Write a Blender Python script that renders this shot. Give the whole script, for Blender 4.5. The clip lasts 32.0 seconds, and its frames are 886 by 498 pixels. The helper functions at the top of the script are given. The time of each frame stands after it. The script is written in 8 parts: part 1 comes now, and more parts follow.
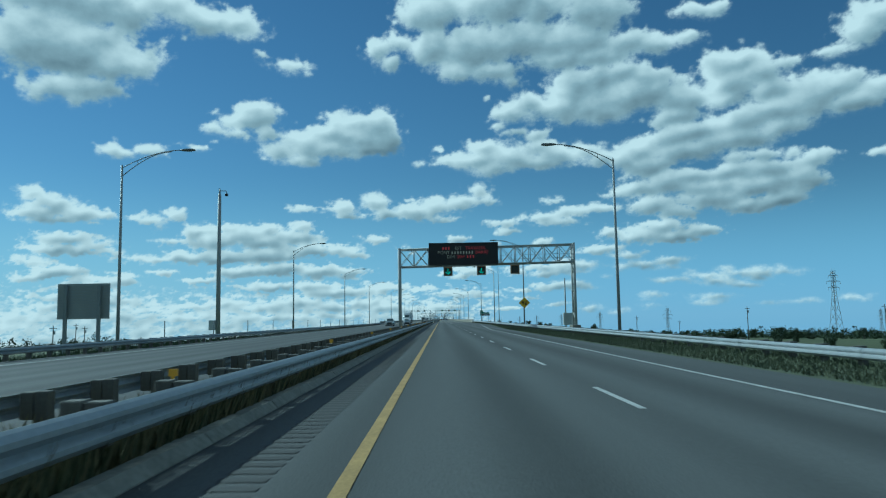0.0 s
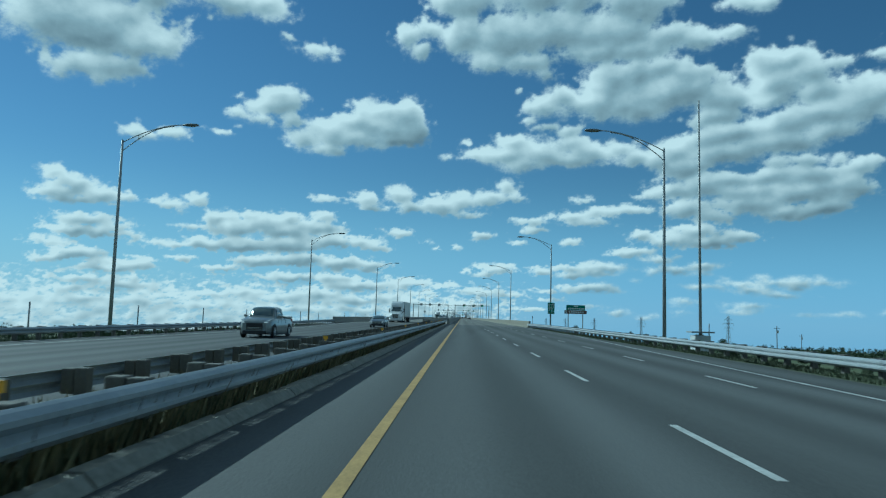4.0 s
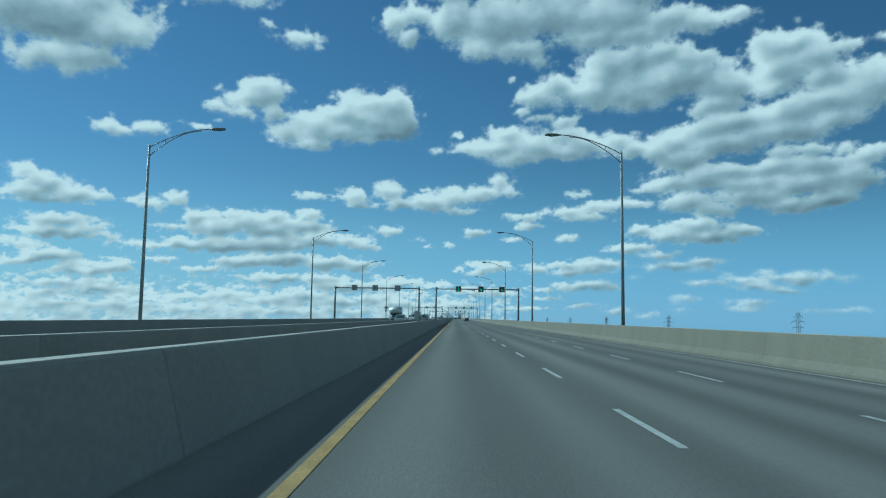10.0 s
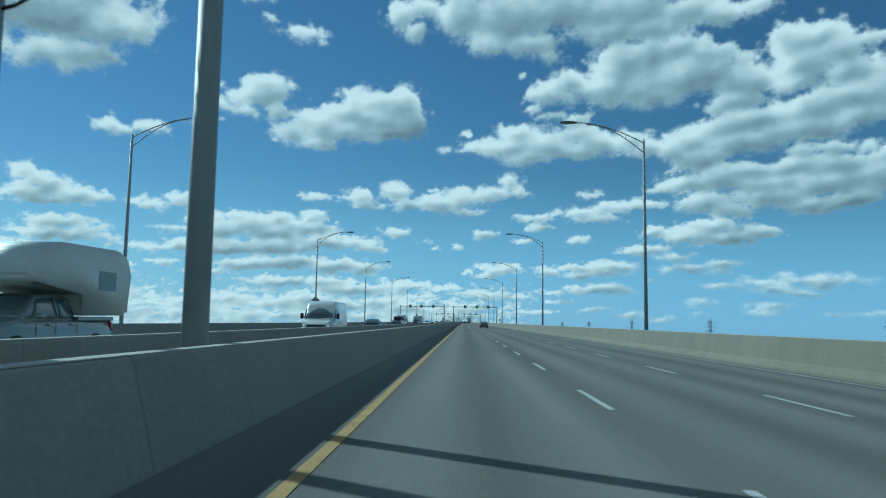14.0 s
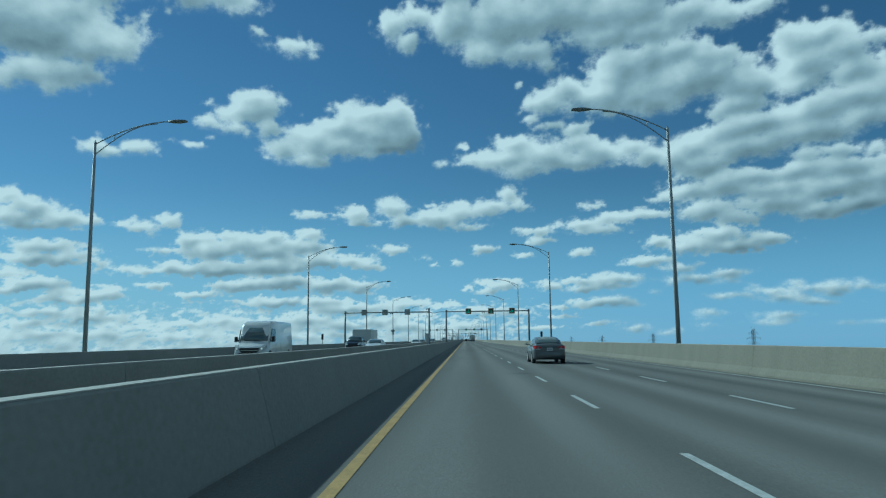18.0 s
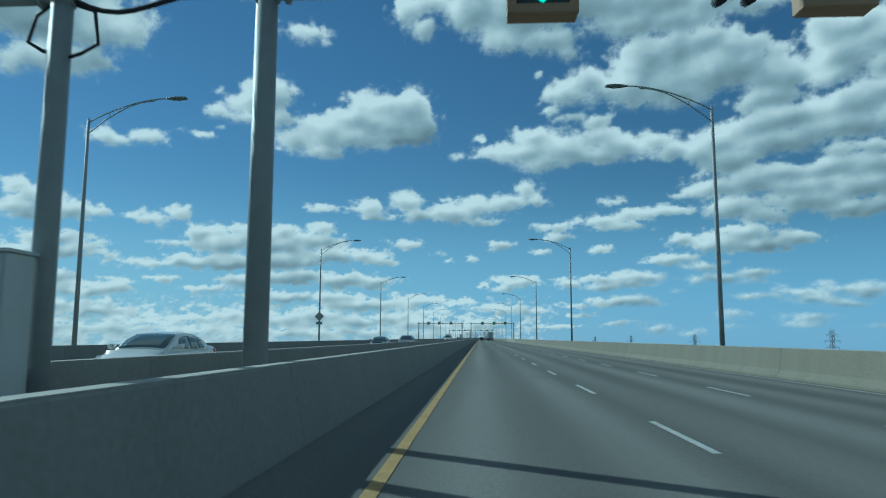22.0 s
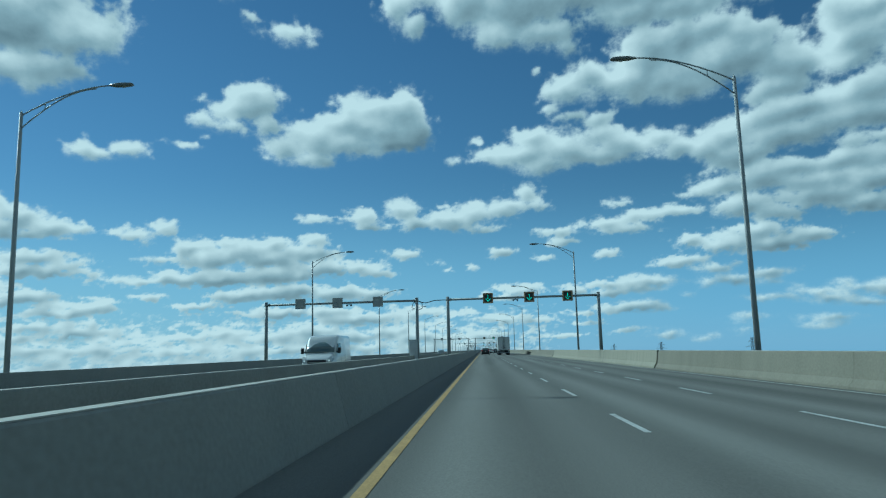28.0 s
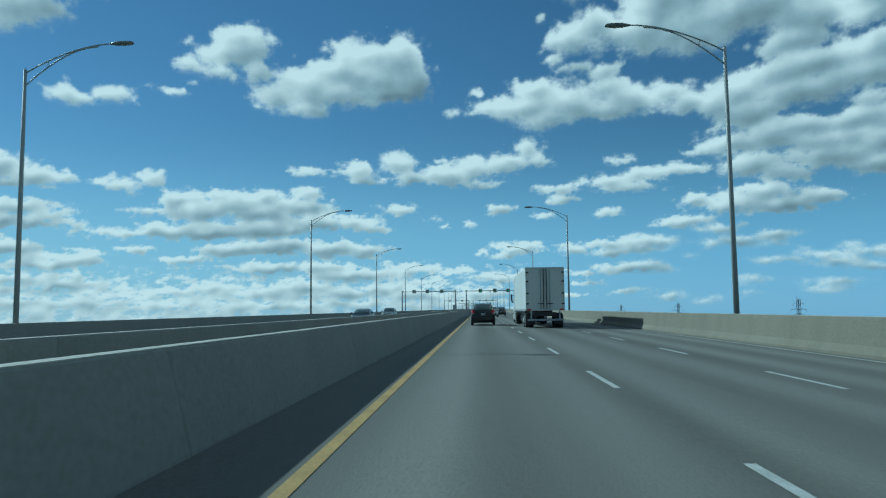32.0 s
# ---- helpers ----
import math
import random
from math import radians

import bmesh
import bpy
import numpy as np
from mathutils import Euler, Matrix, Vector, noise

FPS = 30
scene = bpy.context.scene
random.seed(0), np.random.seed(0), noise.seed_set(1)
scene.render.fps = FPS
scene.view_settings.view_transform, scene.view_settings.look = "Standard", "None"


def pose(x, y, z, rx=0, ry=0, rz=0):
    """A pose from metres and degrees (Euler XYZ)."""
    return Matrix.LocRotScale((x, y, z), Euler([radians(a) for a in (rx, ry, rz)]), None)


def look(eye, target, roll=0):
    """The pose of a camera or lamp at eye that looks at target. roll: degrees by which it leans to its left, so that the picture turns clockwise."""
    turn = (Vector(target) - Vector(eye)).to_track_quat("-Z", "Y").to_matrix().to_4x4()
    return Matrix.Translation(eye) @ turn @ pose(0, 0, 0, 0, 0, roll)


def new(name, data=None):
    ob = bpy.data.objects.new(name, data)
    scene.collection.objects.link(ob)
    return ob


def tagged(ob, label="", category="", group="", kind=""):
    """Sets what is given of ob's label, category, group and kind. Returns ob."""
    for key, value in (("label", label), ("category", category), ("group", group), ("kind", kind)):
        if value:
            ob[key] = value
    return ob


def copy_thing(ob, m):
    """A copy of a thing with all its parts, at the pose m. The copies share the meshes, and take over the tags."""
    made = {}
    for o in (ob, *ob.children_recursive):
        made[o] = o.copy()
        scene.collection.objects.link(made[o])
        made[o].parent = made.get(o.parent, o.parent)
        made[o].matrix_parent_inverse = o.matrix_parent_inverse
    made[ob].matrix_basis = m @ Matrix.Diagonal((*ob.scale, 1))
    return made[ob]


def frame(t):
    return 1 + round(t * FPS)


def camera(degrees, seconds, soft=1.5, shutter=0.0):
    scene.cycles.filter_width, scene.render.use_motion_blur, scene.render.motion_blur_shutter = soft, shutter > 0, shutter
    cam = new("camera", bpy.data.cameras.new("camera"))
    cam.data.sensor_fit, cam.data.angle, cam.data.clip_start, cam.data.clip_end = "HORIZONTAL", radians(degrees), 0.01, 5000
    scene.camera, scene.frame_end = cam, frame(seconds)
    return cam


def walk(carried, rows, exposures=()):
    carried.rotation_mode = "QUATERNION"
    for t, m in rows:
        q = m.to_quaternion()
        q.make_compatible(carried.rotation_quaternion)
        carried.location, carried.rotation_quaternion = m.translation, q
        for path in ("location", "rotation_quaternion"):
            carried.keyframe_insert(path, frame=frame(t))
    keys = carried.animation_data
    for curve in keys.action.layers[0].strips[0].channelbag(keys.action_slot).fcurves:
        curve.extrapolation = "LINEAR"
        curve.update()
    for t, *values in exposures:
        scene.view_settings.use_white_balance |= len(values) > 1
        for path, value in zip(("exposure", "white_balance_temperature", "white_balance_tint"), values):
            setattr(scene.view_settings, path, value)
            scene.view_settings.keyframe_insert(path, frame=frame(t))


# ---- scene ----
# The camera: a phone held behind a windscreen, driven along the left lane of a bridge.
cam = camera(63.7, 32.0, soft=1.2, shutter=0.06)
ROWS = [
    (0, pose(0.83, 72.25, 1.29, 95.60, 1.00, -0.19)),
    (0.5, pose(0.77, 88.33, 1.29, 96.01, 0.46, -0.24)),
    (1, pose(0.82, 104.39, 1.29, 94.56, 1.01, -0.21)),
    (1.5, pose(0.89, 120.48, 1.29, 93.86, 0.91, -0.36)),
    (2, pose(0.91, 136.67, 1.29, 93.15, 0.89, 0.03)),
    (2.5, pose(0.81, 152.79, 1.29, 91.73, -1.41, -0.13)),
    (3, pose(0.92, 168.85, 1.29, 95.25, -1.91, 1.31)),
    (3.5, pose(0.94, 184.90, 1.29, 95.66, -1.87, 1.64)),
    (5.5, pose(0.86, 248.09, 1.29, 94.15, 0.25, 0.59)),
    (6, pose(0.87, 263.31, 1.29, 94.40, 0.05, 0.85)),
    (6.5, pose(0.90, 278.41, 1.29, 94.38, -0.21, 1.32)),
    (7, pose(0.91, 293.46, 1.29, 94.22, -0.18, 0.99)),
    (7.5, pose(1.06, 308.51, 1.29, 94.45, -0.23, 1.10)),
    (8, pose(1.17, 323.52, 1.29, 93.16, 0.69, 1.32)),
    (8.5, pose(1.23, 338.44, 1.29, 92.71, -0.80, 0.81)),
    (9, pose(1.27, 353.25, 1.29, 93.19, -0.54, 0.98)),
    (9.5, pose(1.30, 367.92, 1.29, 94.44, -1.16, 0.83)),
    (10, pose(1.29, 382.52, 1.29, 95.49, -0.80, 0.95)),
    (10.5, pose(1.33, 397.03, 1.29, 95.43, -0.47, 0.80)),
    (11, pose(1.36, 411.57, 1.29, 94.93, 0.12, 0.32)),
    (11.5, pose(1.35, 426.24, 1.29, 95.15, 0.23, 0.27)),
    (12, pose(1.35, 440.93, 1.29, 95.62, 0.44, 0.50)),
    (12.5, pose(1.37, 455.80, 1.29, 95.90, 0.14, 0.82)),
    (13, pose(1.42, 470.54, 1.29, 95.70, -0.33, 1.14)),
    (13.5, pose(1.48, 485.74, 1.29, 95.63, -0.96, 1.64)),
    (14, pose(1.39, 500.11, 1.29, 95.79, -0.84, 1.65)),
    (14.5, pose(1.34, 514.78, 1.29, 96.04, -0.25, 1.41)),
    (16.5, pose(1.18, 571.73, 1.29, 96.34, 0.41, 0.91)),
    (17, pose(1.16, 585.87, 1.29, 96.94, 1.24, 1.12)),
    (17.5, pose(1.17, 599.99, 1.29, 97.47, 1.15, 1.52)),
    (18, pose(1.22, 614.16, 1.29, 97.25, 0.67, 1.77)),
    (18.5, pose(1.13, 628.45, 1.29, 96.27, 1.71, 2.18)),
    (19, pose(1.08, 642.93, 1.29, 95.83, -0.48, 2.21)),
    (19.5, pose(1.04, 657.57, 1.29, 95.91, 0.03, 2.27)),
    (20, pose(1.01, 672.33, 1.29, 96.09, 0.86, 2.21)),
    (20.5, pose(1.00, 687.17, 1.29, 96.85, 0.81, 2.18)),
    (21, pose(0.98, 702.07, 1.29, 96.68, 1.28, 2.05)),
    (21.5, pose(0.96, 716.68, 1.29, 97.02, 0.32, 2.13)),
    (22, pose(0.96, 731.38, 1.29, 97.09, -0.13, 2.94)),
    (22.5, pose(1.02, 746.10, 1.29, 96.67, -0.22, 3.04)),
    (23, pose(1.04, 760.80, 1.29, 96.87, -0.03, 2.53)),
    (23.5, pose(1.08, 775.38, 1.29, 97.06, 0.03, 2.19)),
    (24, pose(1.07, 789.93, 1.29, 97.30, 0.02, 1.86)),
    (24.5, pose(1.10, 804.50, 1.29, 97.28, 0.22, 1.96)),
    (25, pose(1.14, 819.14, 1.29, 97.33, 0.38, 2.60)),
    (25.5, pose(1.15, 833.83, 1.29, 98.00, 0.54, 2.70)),
    (27.5, pose(1.20, 893.40, 1.29, 98.13, 1.59, 3.18)),
    (28, pose(1.22, 907.66, 1.29, 98.12, 1.59, 3.20)),
    (28.5, pose(1.19, 921.96, 1.29, 98.62, 1.96, 3.25)),
    (29, pose(1.27, 936.06, 1.29, 98.29, 1.49, 3.05)),
    (29.5, pose(1.34, 950.02, 1.29, 97.07, 1.37, 2.37)),
    (30, pose(1.37, 963.82, 1.29, 96.58, 1.20, 1.77)),
    (30.5, pose(1.42, 978.09, 1.29, 96.34, 0.27, 2.07)),
    (31, pose(1.44, 992.46, 1.29, 96.06, -0.03, 2.67)),
    (31.5, pose(1.42, 1007.01, 1.29, 95.65, 0.81, 2.79)),
    (32, pose(1.46, 1021.66, 1.29, 94.81, 0.67, 2.90)),
]
walk(cam, ROWS, exposures=[(0, -0.30, 4725, -21), (6, -0.32, 4725, -21), (12, -0.35, 4725, -21), (14, -0.27, 4725, -21), (17, -0.42, 4735, -21), (25, -0.39, 4755, -21), (30, -0.33, 4775, -21), (32, -0.33, 4780, -21)])

# Daylight: afternoon sun ahead on the left, blue sky.
SUN_AWAY = 58.0      # degrees left of the road's direction
SUN_HIGH = 33.0
world = bpy.data.worlds.new("sky")
world.use_nodes = True
scene.world = world
wn = world.node_tree
sky = wn.nodes.new("ShaderNodeTexSky")
sky.sky_type = "NISHITA"
sky.sun_disc = False
sky.sun_elevation = radians(SUN_HIGH)
sky.sun_rotation = radians(-SUN_AWAY)
sky.altitude = 50
sky.air_density = 1.0
sky.dust_density = 0.05
sky.ozone_density = 3.6
SKY_STRENGTH = 0.069
wn.links.new(sky.outputs[0], wn.nodes["Background"].inputs[0])
wn.nodes["Background"].inputs[1].default_value = SKY_STRENGTH


def world_clouds():
    """The same broken cumulus all round and overhead, where the cloud sheet ahead ends."""
    N, Lk = wn.nodes.new, wn.links.new
    def calc(op, a, b=0.0):
        n = N("ShaderNodeMath")
        n.operation = op
        for sock, v in zip(n.inputs, (a, b)):
            if isinstance(v, (int, float)):
                sock.default_value = v
            else:
                Lk(v, sock)
        return n.outputs[0]
    def ramp(v, lo, hi):
        n = N("ShaderNodeMapRange")
        n.interpolation_type = "SMOOTHSTEP"
        n.inputs["From Min"].default_value, n.inputs["From Max"].default_value = lo, hi
        Lk(v, n.inputs[0])
        return n.outputs[0]
    sep = N("ShaderNodeSeparateXYZ")
    Lk(N("ShaderNodeTexCoord").outputs["Generated"], sep.inputs[0])
    x, y, z = sep.outputs
    base = calc("ADD", calc("MAXIMUM", z, 0.0), 0.22)
    flat = N("ShaderNodeCombineXYZ")
    Lk(calc("DIVIDE", x, base), flat.inputs[0])
    Lk(calc("DIVIDE", y, base), flat.inputs[1])
    nz = N("ShaderNodeTexNoise")
    nz.inputs["Scale"].default_value, nz.inputs["Detail"].default_value = 1.7, 6
    Lk(flat.outputs[0], nz.inputs["Vector"])
    level = calc("SQRT", calc("ADD", calc("MULTIPLY", x, x), calc("MULTIPLY", y, y)))
    ahead = calc("MULTIPLY", ramp(calc("DIVIDE", y, level), 0.69, 0.74), ramp(z, 0.56, 0.52))
    cover = calc("MULTIPLY", calc("MULTIPLY", ramp(nz.outputs[0], 0.44, 0.58), ramp(z, 0.0, 0.04)), calc("SUBTRACT", 1.0, ahead))
    vapour = N("ShaderNodeBackground")
    vapour.inputs[0].default_value = (0.80, 0.82, 0.80, 1)
    vapour.inputs[1].default_value = 0.52
    mix = N("ShaderNodeMixShader")
    Lk(cover, mix.inputs[0])
    Lk(wn.nodes["Background"].outputs[0], mix.inputs[1])
    Lk(vapour.outputs[0], mix.inputs[2])
    Lk(mix.outputs[0], wn.nodes["World Output"].inputs[0])


world_clouds()

sun = new("sun", bpy.data.lights.new("sun", "SUN"))
sun.data.energy = 4.2
sun.data.angle = radians(0.6)
sun.data.color = (1.0, 0.95, 0.86)
sun_from = Vector((-math.sin(radians(SUN_AWAY)) * math.cos(radians(SUN_HIGH)),
                   math.cos(radians(SUN_AWAY)) * math.cos(radians(SUN_HIGH)), math.sin(radians(SUN_HIGH))))
sun.matrix_world = look(sun_from * 50, (0, 0, 0))


# ---------------------------------------------------------------- materials
def mat(name, color, rough=0.6, metal=0.0, vary=0.12, grain=40.0, blotch=0.6, bump=0.0, streak=None, emit=None, jitter=0.0, coord="Object"):
    """A surface whose colour varies at two scales, with fine relief; streak stretches the large stains (x, y, z)."""
    m = bpy.data.materials.new(name)
    m.use_nodes = True
    nt = m.node_tree
    b = nt.nodes["Principled BSDF"]
    b.inputs["Roughness"].default_value = rough
    b.inputs["Metallic"].default_value = metal
    tc = nt.nodes.new("ShaderNodeTexCoord")
    src = tc.outputs[coord]
    if streak:
        mp = nt.nodes.new("ShaderNodeMapping")
        mp.inputs["Scale"].default_value = streak
        nt.links.new(src, mp.inputs[0])
        big_src = mp.outputs[0]
    else:
        big_src = src
    big = nt.nodes.new("ShaderNodeTexNoise")
    big.inputs["Scale"].default_value = blotch
    big.inputs["Detail"].default_value = 5
    nt.links.new(big_src, big.inputs["Vector"])
    fine = nt.nodes.new("ShaderNodeTexNoise")
    fine.inputs["Scale"].default_value = grain
    fine.inputs["Detail"].default_value = 3
    nt.links.new(src, fine.inputs["Vector"])
    add = nt.nodes.new("ShaderNodeMath")
    add.operation = "ADD"
    nt.links.new(big.outputs[0], add.inputs[0])
    nt.links.new(fine.outputs[0], add.inputs[1])
    last = add.outputs[0]
    if jitter:
        info = nt.nodes.new("ShaderNodeObjectInfo")
        ja = nt.nodes.new("ShaderNodeMath")
        ja.operation = "MULTIPLY_ADD"
        ja.inputs[1].default_value = jitter
        nt.links.new(info.outputs["Random"], ja.inputs[0])
        nt.links.new(last, ja.inputs[2])
        last = ja.outputs[0]
    mr = nt.nodes.new("ShaderNodeMapRange")
    mr.inputs["From Min"].default_value = 0.65
    mr.inputs["From Max"].default_value = 1.35 + jitter
    mr.inputs["To Min"].default_value = 1 - vary
    mr.inputs["To Max"].default_value = 1 + vary
    nt.links.new(last, mr.inputs[0])
    mul = nt.nodes.new("ShaderNodeVectorMath")
    mul.operation = "MULTIPLY"
    mul.inputs[0].default_value = color
    nt.links.new(mr.outputs[0], mul.inputs[1])
    nt.links.new(mul.outputs[0], b.inputs["Base Color"])
    if bump:
        bp = nt.nodes.new("ShaderNodeBump")
        bp.inputs["Strength"].default_value = bump
        bp.inputs["Distance"].default_value = 0.01
        nt.links.new(fine.outputs[0], bp.inputs["Height"])
        nt.links.new(bp.outputs[0], b.inputs["Normal"])
    if emit:
        b.inputs["Emission Color"].default_value = (*emit[:3], 1)
        b.inputs["Emission Strength"].default_value = emit[3]
    return m


def glass(name, tint, rough=0.05):
    m = bpy.data.materials.new(name)
    m.use_nodes = True
    b = m.node_tree.nodes["Principled BSDF"]
    b.inputs["Base Color"].default_value = (*tint, 1)
    b.inputs["Roughness"].default_value = rough
    b.inputs["Specular IOR Level"].default_value = 0.9
    return m


def asphalt_material(name, color):
    """Worn asphalt: fine stone grain, paler wheel paths, darker oil band between them, patches."""
    m = mat(name, color, rough=0.82, vary=0.30, grain=38, blotch=0.35, bump=0.6, streak=(1.6, 0.05, 1.0))
    nt = m.node_tree
    b = nt.nodes["Principled BSDF"]
    b.inputs["Specular IOR Level"].default_value = 0.2
    tc = nt.nodes.new("ShaderNodeTexCoord")
    sep = nt.nodes.new("ShaderNodeSeparateXYZ")
    nt.links.new(tc.outputs["Object"], sep.inputs[0])
    wave = nt.nodes.new("ShaderNodeMath")          # wheel paths repeat twice in each 3.7 m lane
    wave.operation = "MULTIPLY"
    wave.inputs[1].default_value = 2 * math.pi / 1.85
    nt.links.new(sep.outputs[0], wave.inputs[0])
    cosn = nt.nodes.new("ShaderNodeMath")
    cosn.operation = "COSINE"
    nt.links.new(wave.outputs[0], cosn.inputs[0])
    wav = nt.nodes.new("ShaderNodeTexNoise")
    wav.inputs["Scale"].default_value = 0.12
    wav.inputs["Detail"].default_value = 4
    mp = nt.nodes.new("ShaderNodeMapping")
    mp.inputs["Scale"].default_value = (6, 0.35, 1)
    nt.links.new(tc.outputs["Object"], mp.inputs[0])
    nt.links.new(mp.outputs[0], wav.inputs["Vector"])
    amp = nt.nodes.new("ShaderNodeMath")
    amp.operation = "MULTIPLY"
    nt.links.new(cosn.outputs[0], amp.inputs[0])
    nt.links.new(wav.outputs[0], amp.inputs[1])
    mr = nt.nodes.new("ShaderNodeMapRange")
    mr.inputs["From Min"].default_value = -0.6
    mr.inputs["From Max"].default_value = 0.6
    mr.inputs["To Min"].default_value = 1.14
    mr.inputs["To Max"].default_value = 0.72
    nt.links.new(amp.outputs[0], mr.inputs[0])
    link = b.inputs["Base Color"].links[0]
    old = link.from_socket
    mul = nt.nodes.new("ShaderNodeVectorMath")
    mul.operation = "MULTIPLY"
    nt.links.new(old, mul.inputs[0])
    nt.links.new(mr.outputs[0], mul.inputs[1])
    nt.links.new(mul.outputs[0], b.inputs["Base Color"])
    return m


ASPHALT = asphalt_material("asphalt", (0.098, 0.101, 0.102))
DECK = asphalt_material("deck_asphalt", (0.164, 0.162, 0.150))
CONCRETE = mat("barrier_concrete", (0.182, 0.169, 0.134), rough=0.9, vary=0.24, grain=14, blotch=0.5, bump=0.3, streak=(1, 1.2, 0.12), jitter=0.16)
# Paler than the other panels: stronger sun on this stretch, put into the colour.
SUNLIT_REPAIR = mat("sunlit_repair_concrete", (0.25, 0.235, 0.187), rough=0.9, vary=0.24, grain=14, blotch=0.7, bump=0.3, streak=(1, 2.2, 0.10), jitter=0.2)
# Face darker, top paler: shade and sun on these barriers put into the colour.
SHADE_SIDE = mat("shade_side_concrete", (0.265, 0.262, 0.24), rough=0.9, vary=0.20, grain=14, blotch=0.8, bump=0.2, streak=(1, 0.5, 0.15), jitter=0.12)
CAP = mat("sunlit_top_concrete", (0.38, 0.37, 0.34), rough=0.9, vary=0.15, grain=12, blotch=1.2)
KERB = mat("kerb_concrete", (0.23, 0.22, 0.19), rough=0.9, vary=0.35, grain=10, blotch=0.8, bump=0.3)
YELLOW = mat("yellow_paint", (0.36, 0.24, 0.08), rough=0.8, vary=0.35, grain=25, blotch=1.6)
WHITE = mat("white_paint", (0.43, 0.44, 0.43), rough=0.8, vary=0.35, grain=22, blotch=2.0)
GALV = mat("galvanised_steel", (0.36, 0.38, 0.40), rough=0.5, metal=0.55, vary=0.14, grain=18, blotch=1.5)
POLE = mat("lamp_post_steel", (0.34, 0.355, 0.365), rough=0.55, vary=0.07, grain=4, blotch=0.8)
LAMP = mat("lamp_head_grey", (0.20, 0.21, 0.215), rough=0.5, vary=0.1)
LENS = mat("lamp_lens", (0.35, 0.36, 0.36), rough=0.25, vary=0.05)
GANTRY = mat("gantry_steel", (0.26, 0.28, 0.29), rough=0.55, vary=0.10, grain=4, blotch=0.8)
TRUSS = mat("truss_steel", (0.42, 0.43, 0.43), rough=0.55, vary=0.10, grain=5, blotch=1.0)
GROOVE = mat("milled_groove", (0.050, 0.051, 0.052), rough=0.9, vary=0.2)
RUST = mat("sign_frame_bronze", (0.36, 0.24, 0.145), rough=0.6, vary=0.2)
FACE = mat("signal_face", (0.035, 0.045, 0.042), rough=0.4, vary=0.1)
BLACK = mat("black_housing", (0.018, 0.018, 0.02), rough=0.6, vary=0.2)
BACK = mat("sign_back_grey", (0.36, 0.37, 0.37), rough=0.55, metal=0.3, vary=0.1)
GREEN_LIGHT = mat("green_lamp", (0.1, 0.6, 0.45), rough=0.4, emit=(0.20, 1.0, 0.68, 0.9))
RED_LIGHT = mat("message_red", (0.10, 0.02, 0.02), rough=0.5, emit=(0.9, 0.08, 0.10, 0.22))
WHITE_LIGHT = mat("message_white", (0.10, 0.10, 0.09), rough=0.5, emit=(0.8, 0.75, 0.60, 0.14))
SIGN_YELLOW = mat("sign_yellow", (0.75, 0.46, 0.02), rough=0.5, vary=0.08)
SIGN_GREEN = mat("sign_green", (0.012, 0.20, 0.13), rough=0.45, vary=0.08)
SIGN_BROWN = mat("sign_brown", (0.15, 0.095, 0.085), rough=0.5, vary=0.08)
SIGN_WHITE = mat("sign_white", (0.75, 0.77, 0.75), rough=0.5, vary=0.06)
BOX = mat("cabinet_grey", (0.50, 0.52, 0.53), rough=0.6, vary=0.12, blotch=1.0)
CABLE = mat("black_cable", (0.02, 0.02, 0.022), rough=0.6, vary=0.1)
WOOD = mat("weathered_post", (0.128, 0.122, 0.108), rough=0.9, vary=0.3, grain=20, blotch=3, streak=(3, 3, 0.4), jitter=0.3)
REFLECT = mat("amber_reflector", (0.75, 0.40, 0.03), rough=0.3, vary=0.05)
GRASS_GROUND = mat("rough_grass", (0.070, 0.085, 0.030), rough=0.95, vary=0.45, grain=3.0, blotch=0.06, bump=0.8)
VERGE = mat("dry_verge_grass", (0.13, 0.12, 0.05), rough=0.95, vary=0.4, grain=6, blotch=0.4, bump=0.8)
VERGE_GREEN = mat("green_verge_grass", (0.075, 0.088, 0.048), rough=0.95, vary=0.4, grain=7, blotch=0.5, bump=0.8)
JOINT = mat("expansion_joint", (0.20, 0.20, 0.195), rough=0.6, metal=0.2, vary=0.2)
TAR = mat("tar_patch", (0.025, 0.025, 0.027), rough=0.6, vary=0.2)


# ---------------------------------------------------------------- building helpers
def bm_box(bm, x0, y0, z0, x1, y1, z1, bevel=0.0):
    vs = [bm.verts.new(p) for p in ((x0, y0, z0), (x1, y0, z0), (x1, y1, z0), (x0, y1, z0),
                                    (x0, y0, z1), (x1, y0, z1), (x1, y1, z1), (x0, y1, z1))]
    fs = [bm.faces.new([vs[i] for i in q]) for q in ((0, 3, 2, 1), (4, 5, 6, 7), (0, 1, 5, 4), (1, 2, 6, 5), (2, 3, 7, 6), (3, 0, 4, 7))]
    if bevel:
        es = list({e for f in fs for e in f.edges})
        bmesh.ops.bevel(bm, geom=es, offset=bevel, segments=1, affect="EDGES")
    return vs


